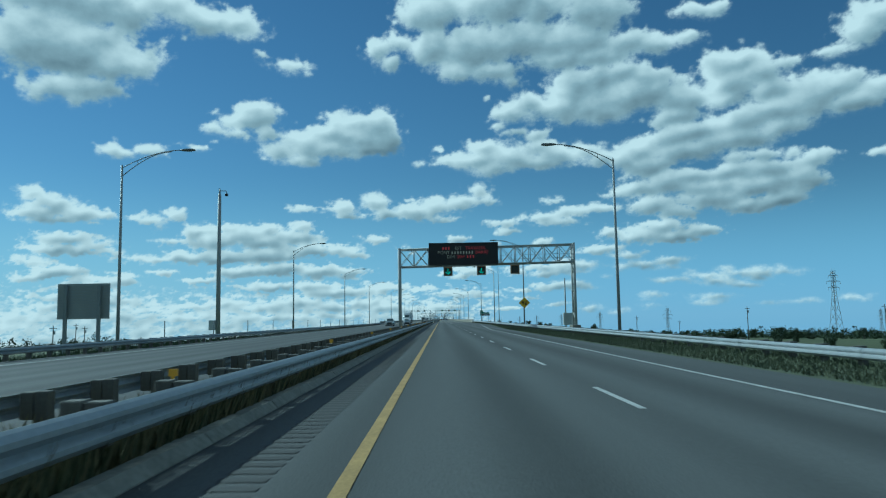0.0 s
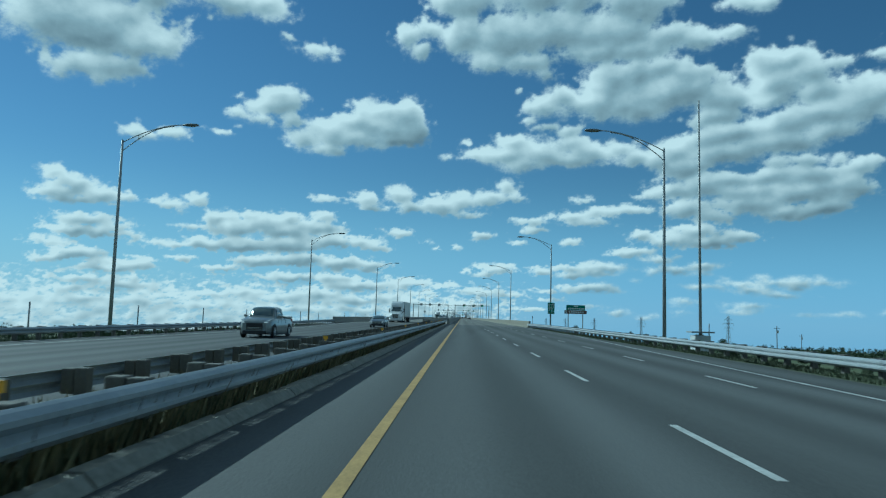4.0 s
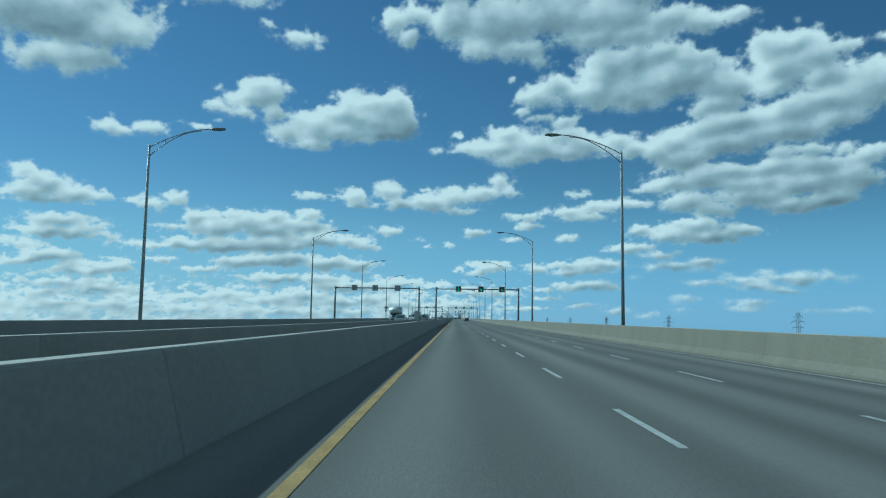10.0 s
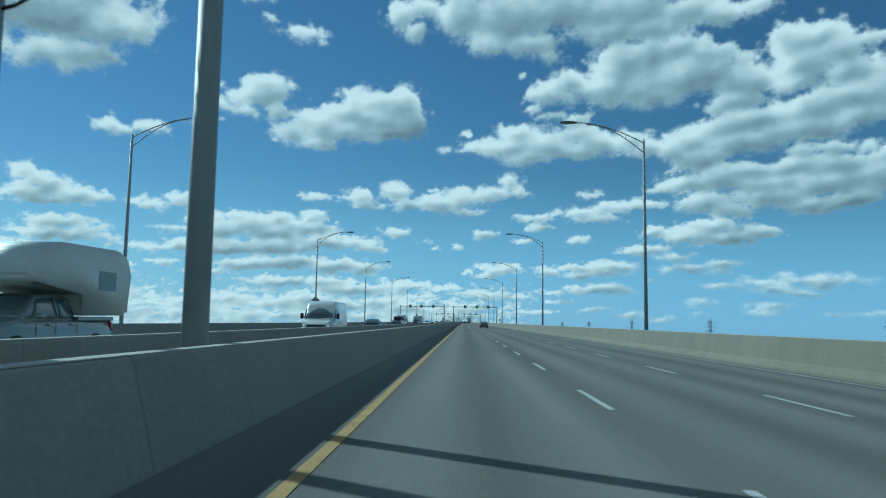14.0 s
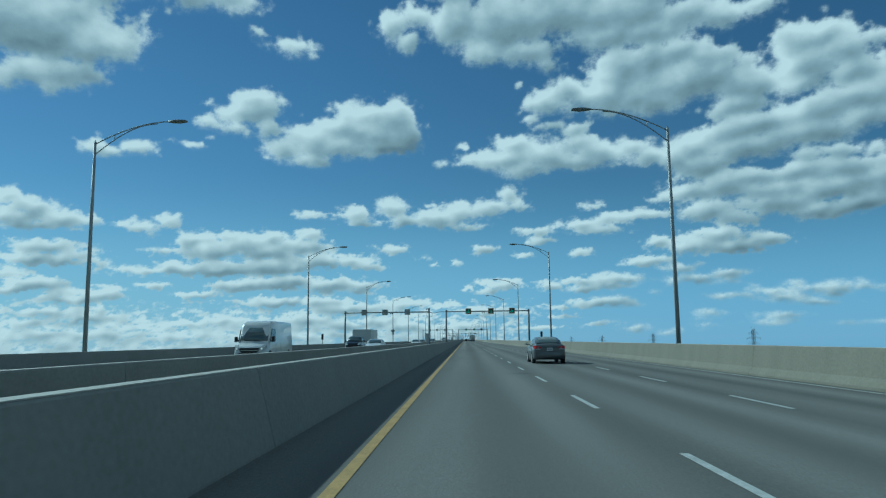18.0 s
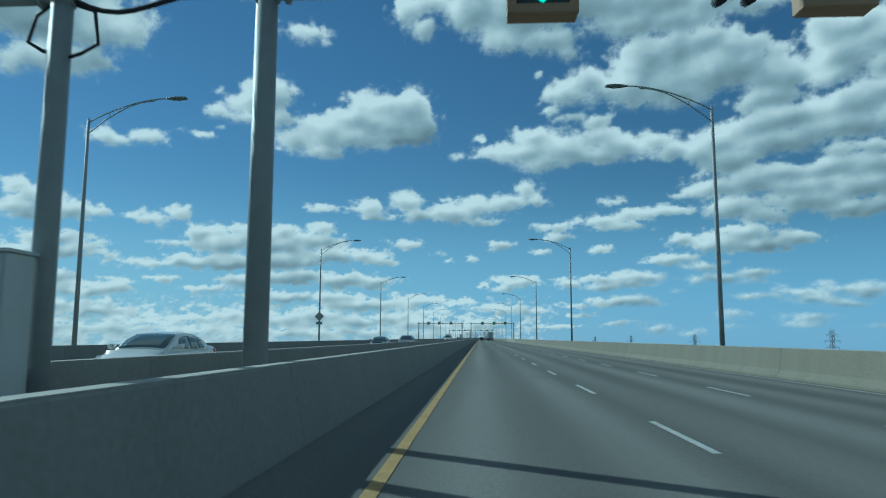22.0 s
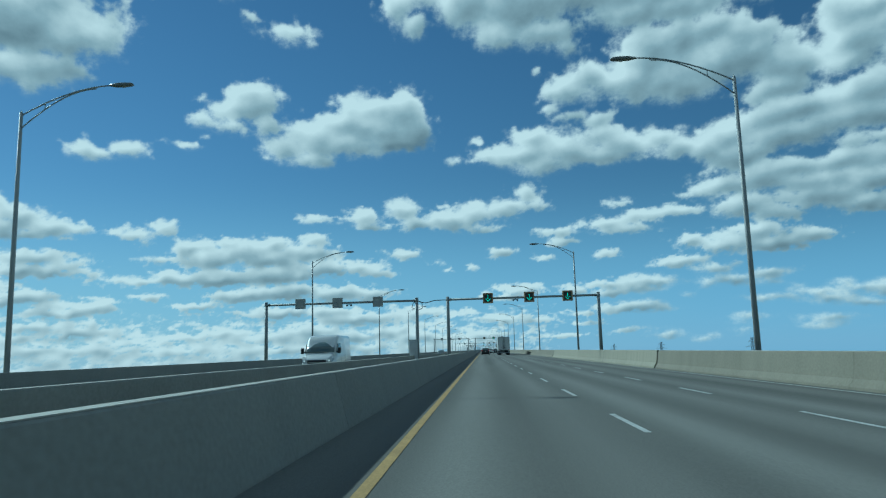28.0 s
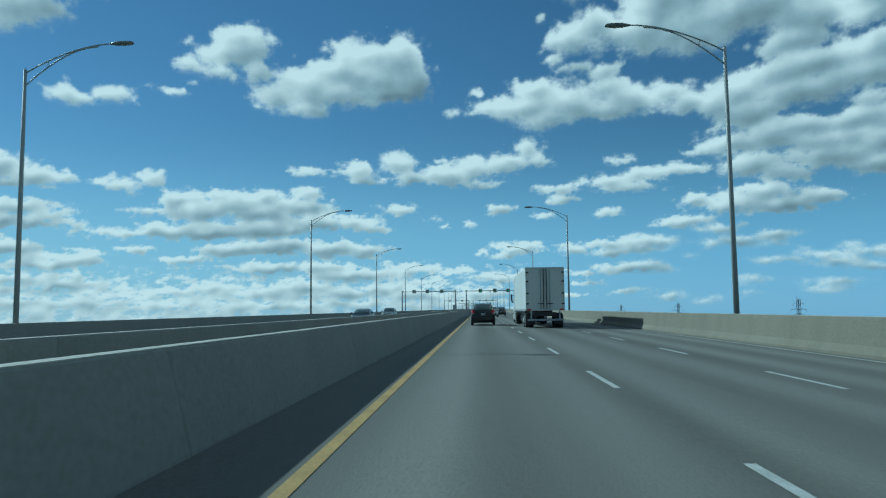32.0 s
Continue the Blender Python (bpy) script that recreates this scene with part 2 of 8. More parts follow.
def bm_tube(bm, pts, radii, sides=10, caps=True):
    """A tube through pts; radii one number or one for each point."""
    if not isinstance(radii, (list, tuple)):
        radii = [radii] * len(pts)
    pts = [Vector(p) for p in pts]
    rings = []
    ref = None
    for i, p in enumerate(pts):
        d = (pts[min(i + 1, len(pts) - 1)] - pts[max(i - 1, 0)]).normalized()
        if ref is None:
            ref = Vector((0, 1, 0)) if abs(d.y) < 0.9 else Vector((1, 0, 0))
        a = d.cross(ref).normalized()
        c = d.cross(a).normalized()
        ref = -c if False else ref
        rings.append([bm.verts.new(p + (a * math.cos(2 * math.pi * k / sides) + c * math.sin(2 * math.pi * k / sides)) * radii[i]) for k in range(sides)])
    for r0, r1 in zip(rings, rings[1:]):
        for k in range(sides):
            f = bm.faces.new((r0[k], r0[(k + 1) % sides], r1[(k + 1) % sides], r1[k]))
            f.smooth = True
    if caps:
        bm.faces.new(rings[0][::-1])
        bm.faces.new(rings[-1])


def bm_prism(bm, profile, y0, y1, axis="y"):
    """A profile of (x, z) drawn out from y0 to y1."""
    def P(a, b, t):
        return (a, t, b) if axis == "y" else (t, a, b)
    r0 = [bm.verts.new(P(a, b, y0)) for a, b in profile]
    r1 = [bm.verts.new(P(a, b, y1)) for a, b in profile]
    n = len(profile)
    for k in range(n):
        bm.faces.new((r0[k], r0[(k + 1) % n], r1[(k + 1) % n], r1[k]))
    bm.faces.new(r0[::-1])
    bm.faces.new(r1)


def mesh_of(name, bm, material, recalc=True):
    if recalc:
        bmesh.ops.recalc_face_normals(bm, faces=bm.faces)
    me = bpy.data.meshes.new(name)
    bm.to_mesh(me)
    bm.free()
    for m in (material if isinstance(material, (list, tuple)) else [material]):
        me.materials.append(m)
    return me


def part(name, bm, material, parent=None, label=""):
    ob = new(name, mesh_of(name, bm, material))
    if parent:
        ob.parent = parent
    if label:
        ob["label"] = label
    return ob


def piece(name, me, parent, m):
    ob = new(name, me)
    ob.parent = parent
    ob.matrix_basis = m
    return ob


def text_bm(body, size, depth=0.004):
    """Letters of the built-in font as a bmesh in the x-z plane, centred."""
    cu = bpy.data.curves.new("letters", "FONT")
    cu.body, cu.size, cu.extrude, cu.align_x, cu.align_y = body, size, depth, "CENTER", "CENTER"
    cu.resolution_u = 2
    cu.offset = -0.012 * size
    ob = bpy.data.objects.new("letters", cu)
    scene.collection.objects.link(ob)
    dg = bpy.context.evaluated_depsgraph_get()
    me = bpy.data.meshes.new_from_object(ob.evaluated_get(dg))
    bm = bmesh.new()
    bm.from_mesh(me)
    bmesh.ops.rotate(bm, verts=bm.verts, cent=(0, 0, 0), matrix=Matrix.Rotation(radians(90), 3, "X"))
    bpy.data.objects.remove(ob)
    bpy.data.curves.remove(cu)
    bpy.data.meshes.remove(me)
    return bm


def loft(bm, rings, smooth=True, close=True):
    vr = [[bm.verts.new(p) for p in r] for r in rings]
    for r0, r1 in zip(vr, vr[1:]):
        n = len(r0)
        for k in range(n if close else n - 1):
            f = bm.faces.new((r0[k], r0[(k + 1) % n], r1[(k + 1) % n], r1[k]))
            f.smooth = smooth
    bm.faces.new(vr[0][::-1])
    bm.faces.new(vr[-1])




# ---------------------------------------------------------------- plan of the road (x across, y along)
START, BRIDGE, END = -40.0, 318.0, 4300.0
FALL = -0.01                    # crossfall to the right
def road_z(x):
    return FALL * x if x > -3.5 else 0.035 + 0.01 * (x + 3.5)


def strip(name, x0, x1, y0, y1, lift, material, parent=None, step=200.0):
    bm = bmesh.new()
    n = max(1, int((y1 - y0) / step))
    rows = []
    for i in range(n + 1):
        y = y0 + (y1 - y0) * i / n
        rows.append((bm.verts.new((x0, y, road_z(x0) + lift)), bm.verts.new((x1, y, road_z(x1) + lift))))
    for a, b in zip(rows, rows[1:]):
        bm.faces.new((a[0], a[1], b[1], b[0]))
    return part(name, bm, material, parent)


road = tagged(strip("road", -1.75, 12.3, 325.0, END, 0.0, DECK), "grey worn asphalt carriageway of a bridge, three lanes", "road", kind="structure")
road_far = tagged(strip("road_opposite", -19.6, -5.1, 322.0, END, 0.0, DECK), "grey asphalt carriageway for oncoming traffic", "road", kind="structure")
median = tagged(strip("median_slab", -5.1, -1.75, BRIDGE, END, -0.1, KERB), "plain concrete slab between the two bridge decks", "slab", kind="structure")

def edge_x(y):
    """The right edge line: two lanes at first, a third opening before the bridge."""
    return 6.8 if y < 160 else 6.8 + 4.3 * min(1.0, (y - 160) / 105.0)


# Road and verge on the approach.
def ribbon(name, left, right, y0, y1, step, material, zl, zr, parent=None):
    bm = bmesh.new()
    rows = []
    y = y0
    while y < y1 + 0.01:
        a, b = left(y), right(y)
        rows.append((bm.verts.new((a, y, zl(y))), bm.verts.new((b, y, zr(y)))))
        y += step
    for p, q in zip(rows, rows[1:]):
        bm.faces.new((p[0], p[1], q[1], q[0]))
    return part(name, bm, material, parent)


def shoulder_x(y):
    return min(edge_x(y) + 1.9, 11.45 if y < 312 else 12.3)


def opposite_z(x, y):
    """The oncoming carriageway lies a little lower before the bridge."""
    return road_z(x) - 0.22 * min(1.0, max(0.0, (322.0 - y) / 35.0))


road_low = tagged(ribbon("road_opposite_approach", lambda y: -19.6, lambda y: -5.1, -38.0, 322.0, 5.0, ASPHALT, lambda y: opposite_z(-19.6, y), lambda y: opposite_z(-5.1, y)),
                  "dark asphalt carriageway for oncoming traffic before the bridge", "road", kind="structure")
tagged(ribbon("road_approach", lambda y: -1.62, shoulder_x, -40.0, 325.0, 5.0, ASPHALT, lambda y: road_z(-1.62), lambda y: road_z(shoulder_x(y))),
       "dark grey asphalt carriageway on the approach to the bridge", "road", kind="structure")
tagged(ribbon("verge_right", shoulder_x, lambda y: 13.2, -40.0, 315.0, 5.0, VERGE_GREEN, lambda y: road_z(shoulder_x(y)) - 0.01, lambda y: -0.18),
       "green mown grass verge below the right guardrail", "grass verge", kind="structure")
tagged(ribbon("median_verge", lambda y: -5.1, lambda y: -1.86, -40.0, 322.0, 5.0, VERGE, lambda y: -0.26 + 0.22 * max(0.0, (y - 287) / 35.0), lambda y: 0.06),
       "dry weedy grass strip between the two carriageways", "grass verge", kind="structure")

# Lines.
bm = bmesh.new()
def quad(x0, x1, y0, y1, bm):
    bm.faces.new([bm.verts.new((x, y, road_z(x) + 0.006)) for x, y in ((x0, y0), (x1, y0), (x1, y1), (x0, y1))])
for i in range(110):
    quad(-0.025, 0.115, START + i * 39, START + (i + 1) * 39, bm)
part("yellow_edge_line", bm, YELLOW, road, "solid yellow left edge line")
bm = bmesh.new()
y = START
while y < END:
    d = 6.0 if y < 340 else 40.0
    a, b = edge_x(y), edge_x(min(y + d, END))
    bm.faces.new([bm.verts.new((px, py, road_z(px) + 0.006)) for px, py in ((a - 0.06, y), (a + 0.06, y), (b + 0.06, min(y + d, END)), (b - 0.06, min(y + d, END)))])
    y += d
part("white_edge_line", bm, WHITE, road, "solid white right edge line")
bm = bmesh.new()
quad(-6.35, -6.2, 322.0, END, bm)
part("yellow_edge_line", bm, YELLOW, road_far)
for x, w, paint_, nm in ((-6.27, 0.07, YELLOW, "yellow_edge_line"), (-17.44, 0.06, WHITE, "white_edge_line")):
    ribbon(nm, lambda y: x - w, lambda y: x + w, -38.0, 322.0, 5.0, paint_, lambda y: opposite_z(x, y) + 0.006, lambda y: opposite_z(x, y) + 0.006, road_low)
bm = bmesh.new()
quad(-17.5, -17.38, 322.0, END, bm)
part("white_edge_line", bm, WHITE, road_far)

# Lane dashes, three metres long in every nine: those beside the camera's way are pieces of their own.
bm = bmesh.new()
for px, py in ((-0.055, 0), (0.055, 0), (0.055, 3.2), (-0.055, 3.2)):
    bm.verts.new((px, py, 0.006))
bm.faces.new(bm.verts)
DASH = mesh_of("lane_dash", bm, WHITE)
DASH_KNOTS = ((0, 82.6), (10, 178.6), (20, 274.1), (30, 364.0), (43, 477.4), (47, 511.4), (56, 593.7), (60, 628.0), (73, 740.0), (78, 784.6), (83, 830.4), (93, 919.0), (100, 980.1), (106, 1033.6), (456, 1033.6 + 350 * 8.826))
def dash_y(k):
    """Where the k-th dash begins: the painters' steps vary a little along the way."""
    for (k0, y0), (k1, y1) in zip(DASH_KNOTS, DASH_KNOTS[1:]):
        if k <= k1:
            break
    return y0 + (y1 - y0) * (k - k0) / (k1 - k0)


rest = bmesh.new()
for x, start, owner in ((3.7, START, road), (7.35, 166.0, road), (-9.95, 322.0, road_far), (-13.65, 322.0, road_far)):
    k = -14
    while dash_y(k) < start:
        k += 1
    while dash_y(k) < END - 5:
        y = dash_y(k)
        if owner is road and 60 < y < 1330:
            piece("lane_dash", DASH, road, Matrix.Translation((x, y, road_z(x))))
        elif y < 2600:
            quad(x - 0.055, x + 0.055, y, y + 3.2, rest)
        k += 1
tagged(part("lane_dashes", rest, WHITE, road), kind="stuff")

# Expansion joints and tar seams across the deck.
for y in (325.0, 1180.0):
    bm = bmesh.new()
    quad(-1.35, 11.6, y, y + (0.3 if y < 400 else 0.10), bm)
    part("expansion_joint", bm, JOINT if y < 400 else TAR, road)
for x, y, w in ((1.75, 1042.8, 0.75), (0.6, 1041.9, 0.9), (1.9, 1062.0, 0.8), (5.2, 1012.0, 0.9)):
    bm = bmesh.new()
    quad(x - w / 2, x + w / 2, y, y + 0.05, bm)
    part("tar_patch", bm, TAR, road)

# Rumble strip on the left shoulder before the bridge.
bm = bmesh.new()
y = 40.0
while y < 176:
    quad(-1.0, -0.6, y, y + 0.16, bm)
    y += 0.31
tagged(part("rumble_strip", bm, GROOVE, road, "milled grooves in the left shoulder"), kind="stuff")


# ---------------------------------------------------------------- concrete barriers of the bridge
def barrier(name, inner, side, height, y0, label, face, seg=9.0, near=1340.0, straight=False):
    """inner: x of the foot on the traffic side; side: +1 when the barrier's back lies towards +x."""
    z = road_z(inner)
    prof = [(0, -0.1), (0, 0.08), (0.16, 0.30), (0.25, height - 0.02), (0.27, height), (0.50, height), (0.52, height - 0.02), (0.52, -0.4), (0.1, -0.4)]
    lip = 0.275
    if straight:                # one even slope with no kerb at its foot, and a narrower top
        prof = [(0, -0.1), (0.01, 0.03), (0.24, height - 0.02), (0.26, height), (0.46, height), (0.48, height - 0.02), (0.52, -0.4), (0.1, -0.4)]
        lip = 0.265
    back = lip + (0.19 if straight else 0.23)
    prof = [(side * a, b) for a, b in prof]
    bm = bmesh.new()
    bm_prism(bm, prof, 0.0, seg - 0.014)
    me = mesh_of("barrier_panel", bm, face)
    root = tagged(new(name), label, "concrete barrier", kind="structure")
    root.location = (inner, y0, z)
    n = int((near - y0) / seg)
    for i in range(n):
        piece("barrier_panel", me, root, Matrix.Translation((0, i * seg, random.uniform(-0.004, 0.004))))
    bm = bmesh.new()
    y = n * seg
    while y0 + y < END:
        bm_prism(bm, prof, y, y + 53.95)
        y += 54
    tagged(part("far_panels", bm, face, root), kind="stuff")
    core = bmesh.new()
    bm_box(core, side * 0.30, 0.03, -0.35, side * 0.44, n * seg, height - 0.06)
    part("core", core, KERB, root)
    # Strip along the top in a paler tone that stands for the sun on it.
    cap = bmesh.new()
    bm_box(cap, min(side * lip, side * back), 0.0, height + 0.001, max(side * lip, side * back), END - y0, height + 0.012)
    part("cap", cap, CAP, root, "top of the barrier, coloured paler as if sunlit")
    return root


barrier_right = barrier("barrier_right", 11.5, 1, 1.06, 316.8, "tan weathered concrete bridge barrier with vertical joints, sunlit", CONCRETE)
# a repaired stretch with a bulkier foot, and two open joints filled with dark rubber
bm = bmesh.new()
bm_prism(bm, [(-0.06, -0.1), (-0.06, 0.12), (0.09, 0.34), (0.19, 1.05), (0.215, 1.082), (0.56, 1.082), (0.58, 1.06), (0.58, -0.42), (0.05, -0.42)], 0.0, 8.985)
bulky = mesh_of("repaired_panel", bm, SUNLIT_REPAIR)
for k in range(7):
    piece("repaired_panel", bulky, barrier_right, Matrix.Translation((0, 951.8 - 316.8 + 9.0 * k, 0)))
for y, wide, out, kink in ((970.6, 0.13, -0.075, 0.16), (1017.0, 0.11, -0.012, 0.0)):
    bm = bmesh.new()
    rings = [[(a + out, y - 316.8 + b + c, z) for a, c in ((d, 0), (d, wide), (d + 0.05, wide), (d + 0.05, 0))]
             for z, d, b in ((0.05, 0.0, 0.0), (0.12, 0.005, 0.0), (0.32, 0.16, kink * 0.4), (0.62, 0.205, kink), (1.07, 0.262, kink * 0.5))]
    loft(bm, rings, smooth=False)
    part("joint_filler", bm, TAR, barrier_right, "dark rubber filling of an open joint")


barrier("barrier_median", -1.10, -1, 0.955, 326.0, "grey concrete median barrier, face toned for shade, top coloured paler for sun", SHADE_SIDE, straight=True)
barrier("barrier_median_opposite", -5.9, 1, 0.90, 322.0, "grey concrete median barrier of the opposite deck", SHADE_SIDE)
barrier("barrier_left", -19.35, -1, 0.98, 316.0, "grey concrete bridge barrier beyond the oncoming lanes", SHADE_SIDE)


# ---------------------------------------------------------------- lamp posts
def lamp_post(height=13.15, reach=4.3, base=0.9):
    """A tapered steel mast with a curved double arm and a cobra-head lamp; the arm points along +x."""
    root = new("street_lamp")
    bm = bmesh.new()
    bm_tube(bm, [(0, 0, 0), (0, 0, height * 0.5), (0, 0, height)], [0.13, 0.105, 0.075], 12)
    bm_tube(bm, [(0, 0, height), (0, 0, height + 0.12)], [0.05, 0.01], 8)
    part("mast", bm, POLE, root)
    bm = bmesh.new()
    bm_box(bm, -0.2, -0.2, 0, 0.2, 0.2, 0.04, 0.01)
    for sx in (-0.15, 0.15):
        for sy in (-0.15, 0.15):
            bm_tube(bm, [(sx, sy, 0.03), (sx, sy, 0.11)], 0.02, 6)
    part("base_plate", bm, GALV, root)
    bm = bmesh.new()
    def upper(u):
        return (u * reach, 0, height - 0.15 + 1.28 * math.sin(u * math.pi / 2) ** 0.92)
    def lower(u):
        return (u * reach * 0.82, 0, height - 0.78 + 1.78 * math.sin(u * math.pi / 2) ** 0.95)
    bm_tube(bm, [upper(i / 9) for i in range(10)], 0.035, 8)
    bm_tube(bm, [lower(i / 9) for i in range(10)], 0.032, 8)
    for u in (0.26, 0.56, 0.84):
        a, b = Vector(upper(u)), None
        v = u / 0.82
        b = Vector(lower(min(v, 1.0)))
        bm_tube(bm, [a, b], 0.022, 6)
    part("arm", bm, POLE, root)
    bm = bmesh.new()
    zt = height + 1.13
    secs = [(reach - 0.15, 0.05, 0.045, 0.0), (reach + 0.06, 0.10, 0.08, 0.0), (reach + 0.22, 0.17, 0.105, 0.0), (reach + 0.60, 0.19, 0.105, 0.0), (reach + 0.88, 0.16, 0.085, 0.0), (reach + 0.97, 0.10, 0.05, -0.01), (reach + 0.99, 0.05, 0.02, -0.015)]
    rings = []
    for x, w, h, dz in secs:
        rings.append([bm.verts.new((x, w * math.cos(2 * math.pi * k / 10), zt + dz + h * math.sin(2 * math.pi * k / 10))) for k in range(10)])
    for r0, r1 in zip(rings, rings[1:]):
        for k in range(10):
            bm.faces.new((r0[k], r0[(k + 1) % 10], r1[(k + 1) % 10], r1[k])).smooth = True
    bm.faces.new(rings[0]), bm.faces.new(rings[-1])
    head = part("lamp_head", bm, LAMP, root)
    bm = bmesh.new()
    bm_tube(bm, [(reach + 0.28, 0, zt - 0.075), (reach + 0.55, 0, zt - 0.085), (reach + 0.82, 0, zt - 0.06)], [0.03, 0.055, 0.03], 10)
    part("lens", bm, LENS, head)
    return root


model = tagged(lamp_post(), "tall grey steel street lamp with curved double arm", "street lamp", "lamps along the bridge")
RIGHT_LAMPS = [(13.7, 123.8), (14.4, 188.2), (14.1, 247.9), (14.5, 311.1)]
LEFT_LAMPS = [(-22.2, 123.5), (-23.0, 188.4), (-22.7, 248.5), (-23.0, 312.2)]
for y in (374.0, 430.9, 487.5, 544.5, 602.2, 652.9, 709.6, 766.6, 823.2, 879.6, 938.2, 994.5, 1053.3, 1111.0, 1169.0):
    RIGHT_LAMPS.append((12.6, y))
for y in (373.1, 430.3, 487.3, 544.0, 602.0, 653.4, 709.8, 767.3, 823.5, 880.7, 938.5, 995.7, 1053.6, 1111.4, 1169.7):
    LEFT_LAMPS.append((-19.85, y))
for k in range(1, 26):
    RIGHT_LAMPS.append((12.6, 1169.0 + 58.0 * k))
    LEFT_LAMPS.append((-19.85, 1169.7 + 58.0 * k))
first = True
for turn, rows in ((180, RIGHT_LAMPS), (0, LEFT_LAMPS)):
    for x, y in rows:
        m = pose(x, y, -0.35, 0, 0, turn + random.uniform(-1.5, 1.5))
        if first:
            model.matrix_basis = m
            first = False
        else:
            copy_thing(model, m)


# ---------------------------------------------------------------- lane signal gantries over the bridge
def arrow_bm(s):
    """A downward arrow of lamp strokes in the x-z plane."""
    bm = bmesh.new()
    w = s * 0.020
    bm_box(bm, -w, -0.02, -s * 0.12, w, 0.0, s * 0.32)
    for sg in (-1, 1):
        pts = [(0, -s * 0.34), (sg * s * 0.27, -s * 0.08)]
        d = Vector((pts[1][0] - pts[0][0], 0, pts[1][1] - pts[0][1])).normalized()
        nrm = Vector((-d.z, 0, d.x)) * w
        a, b = Vector((pts[0][0], 0, pts[0][1])), Vector((pts[1][0], 0, pts[1][1]))
        q = [a - nrm, b - nrm, b + nrm, a + nrm]
        v0 = [bm.verts.new((p.x, -0.024, p.z)) for p in q]
        v1 = [bm.verts.new((p.x, 0.0, p.z)) for p in q]
        bm.faces.new(v0), bm.faces.new(v1[::-1])
        for k in range(4):
            bm.faces.new((v0[k], v0[(k + 1) % 4], v1[(k + 1) % 4], v1[k]))
    return bm


def lane_signal(parent, x, z, lit, size=0.98, name="lane_signal", arrow=True):
    """A square lane signal facing -y when lit, its back when it serves the oncoming lanes."""
    box = bmesh.new()
    h = size / 2
    bm_box(box, x - h, -0.12, z - h, x + h, 0.16, z + h, 0.015)
    b = part(name, box, RUST if lit else BACK, parent, "square bronze lane signal, unlit" if not arrow else "square bronze lane signal with a lit green arrow" if lit else "grey back of a square lane signal")
    if lit:
        fr = bmesh.new()
        for x0, z0, x1, z1 in ((-h, -h, -h + 0.12, h), (h - 0.12, -h, h, h), (-h + 0.12, h - 0.12, h - 0.12, h), (-h + 0.12, -h, h - 0.12, -h + 0.12)):
            bm_box(fr, x + x0, -0.23, z + z0, x + x1, -0.121, z + z1)
        part("hood", fr, RUST, b)
        fc = bmesh.new()
        bm_box(fc, x - h + 0.12, -0.135, z - h + 0.12, x + h - 0.12, -0.121, z + h - 0.12)
        part("face", fc, FACE, b)
        if arrow:
            ar = arrow_bm(size * 0.92)
            bmesh.ops.translate(ar, verts=ar.verts, vec=(x, -0.138, z))
            part("green_arrow", ar, GREEN_LIGHT, b, "lit green arrow pointing down")
    else:
        for dz in (-h + 0.03, h - 0.03):
            rb = bmesh.new()
            bm_box(rb, x - h + 0.02, -0.135, z + dz - 0.025, x + h - 0.02, -0.121, z + dz + 0.025)
            part("back_rib", rb, BACK, b)
    br = bmesh.new()
    bm_box(br, x - 0.09, -0.02, z - 0.34, x + 0.09, 0.2, z + 0.34)
    part("bracket", br, GALV, b)
    return b


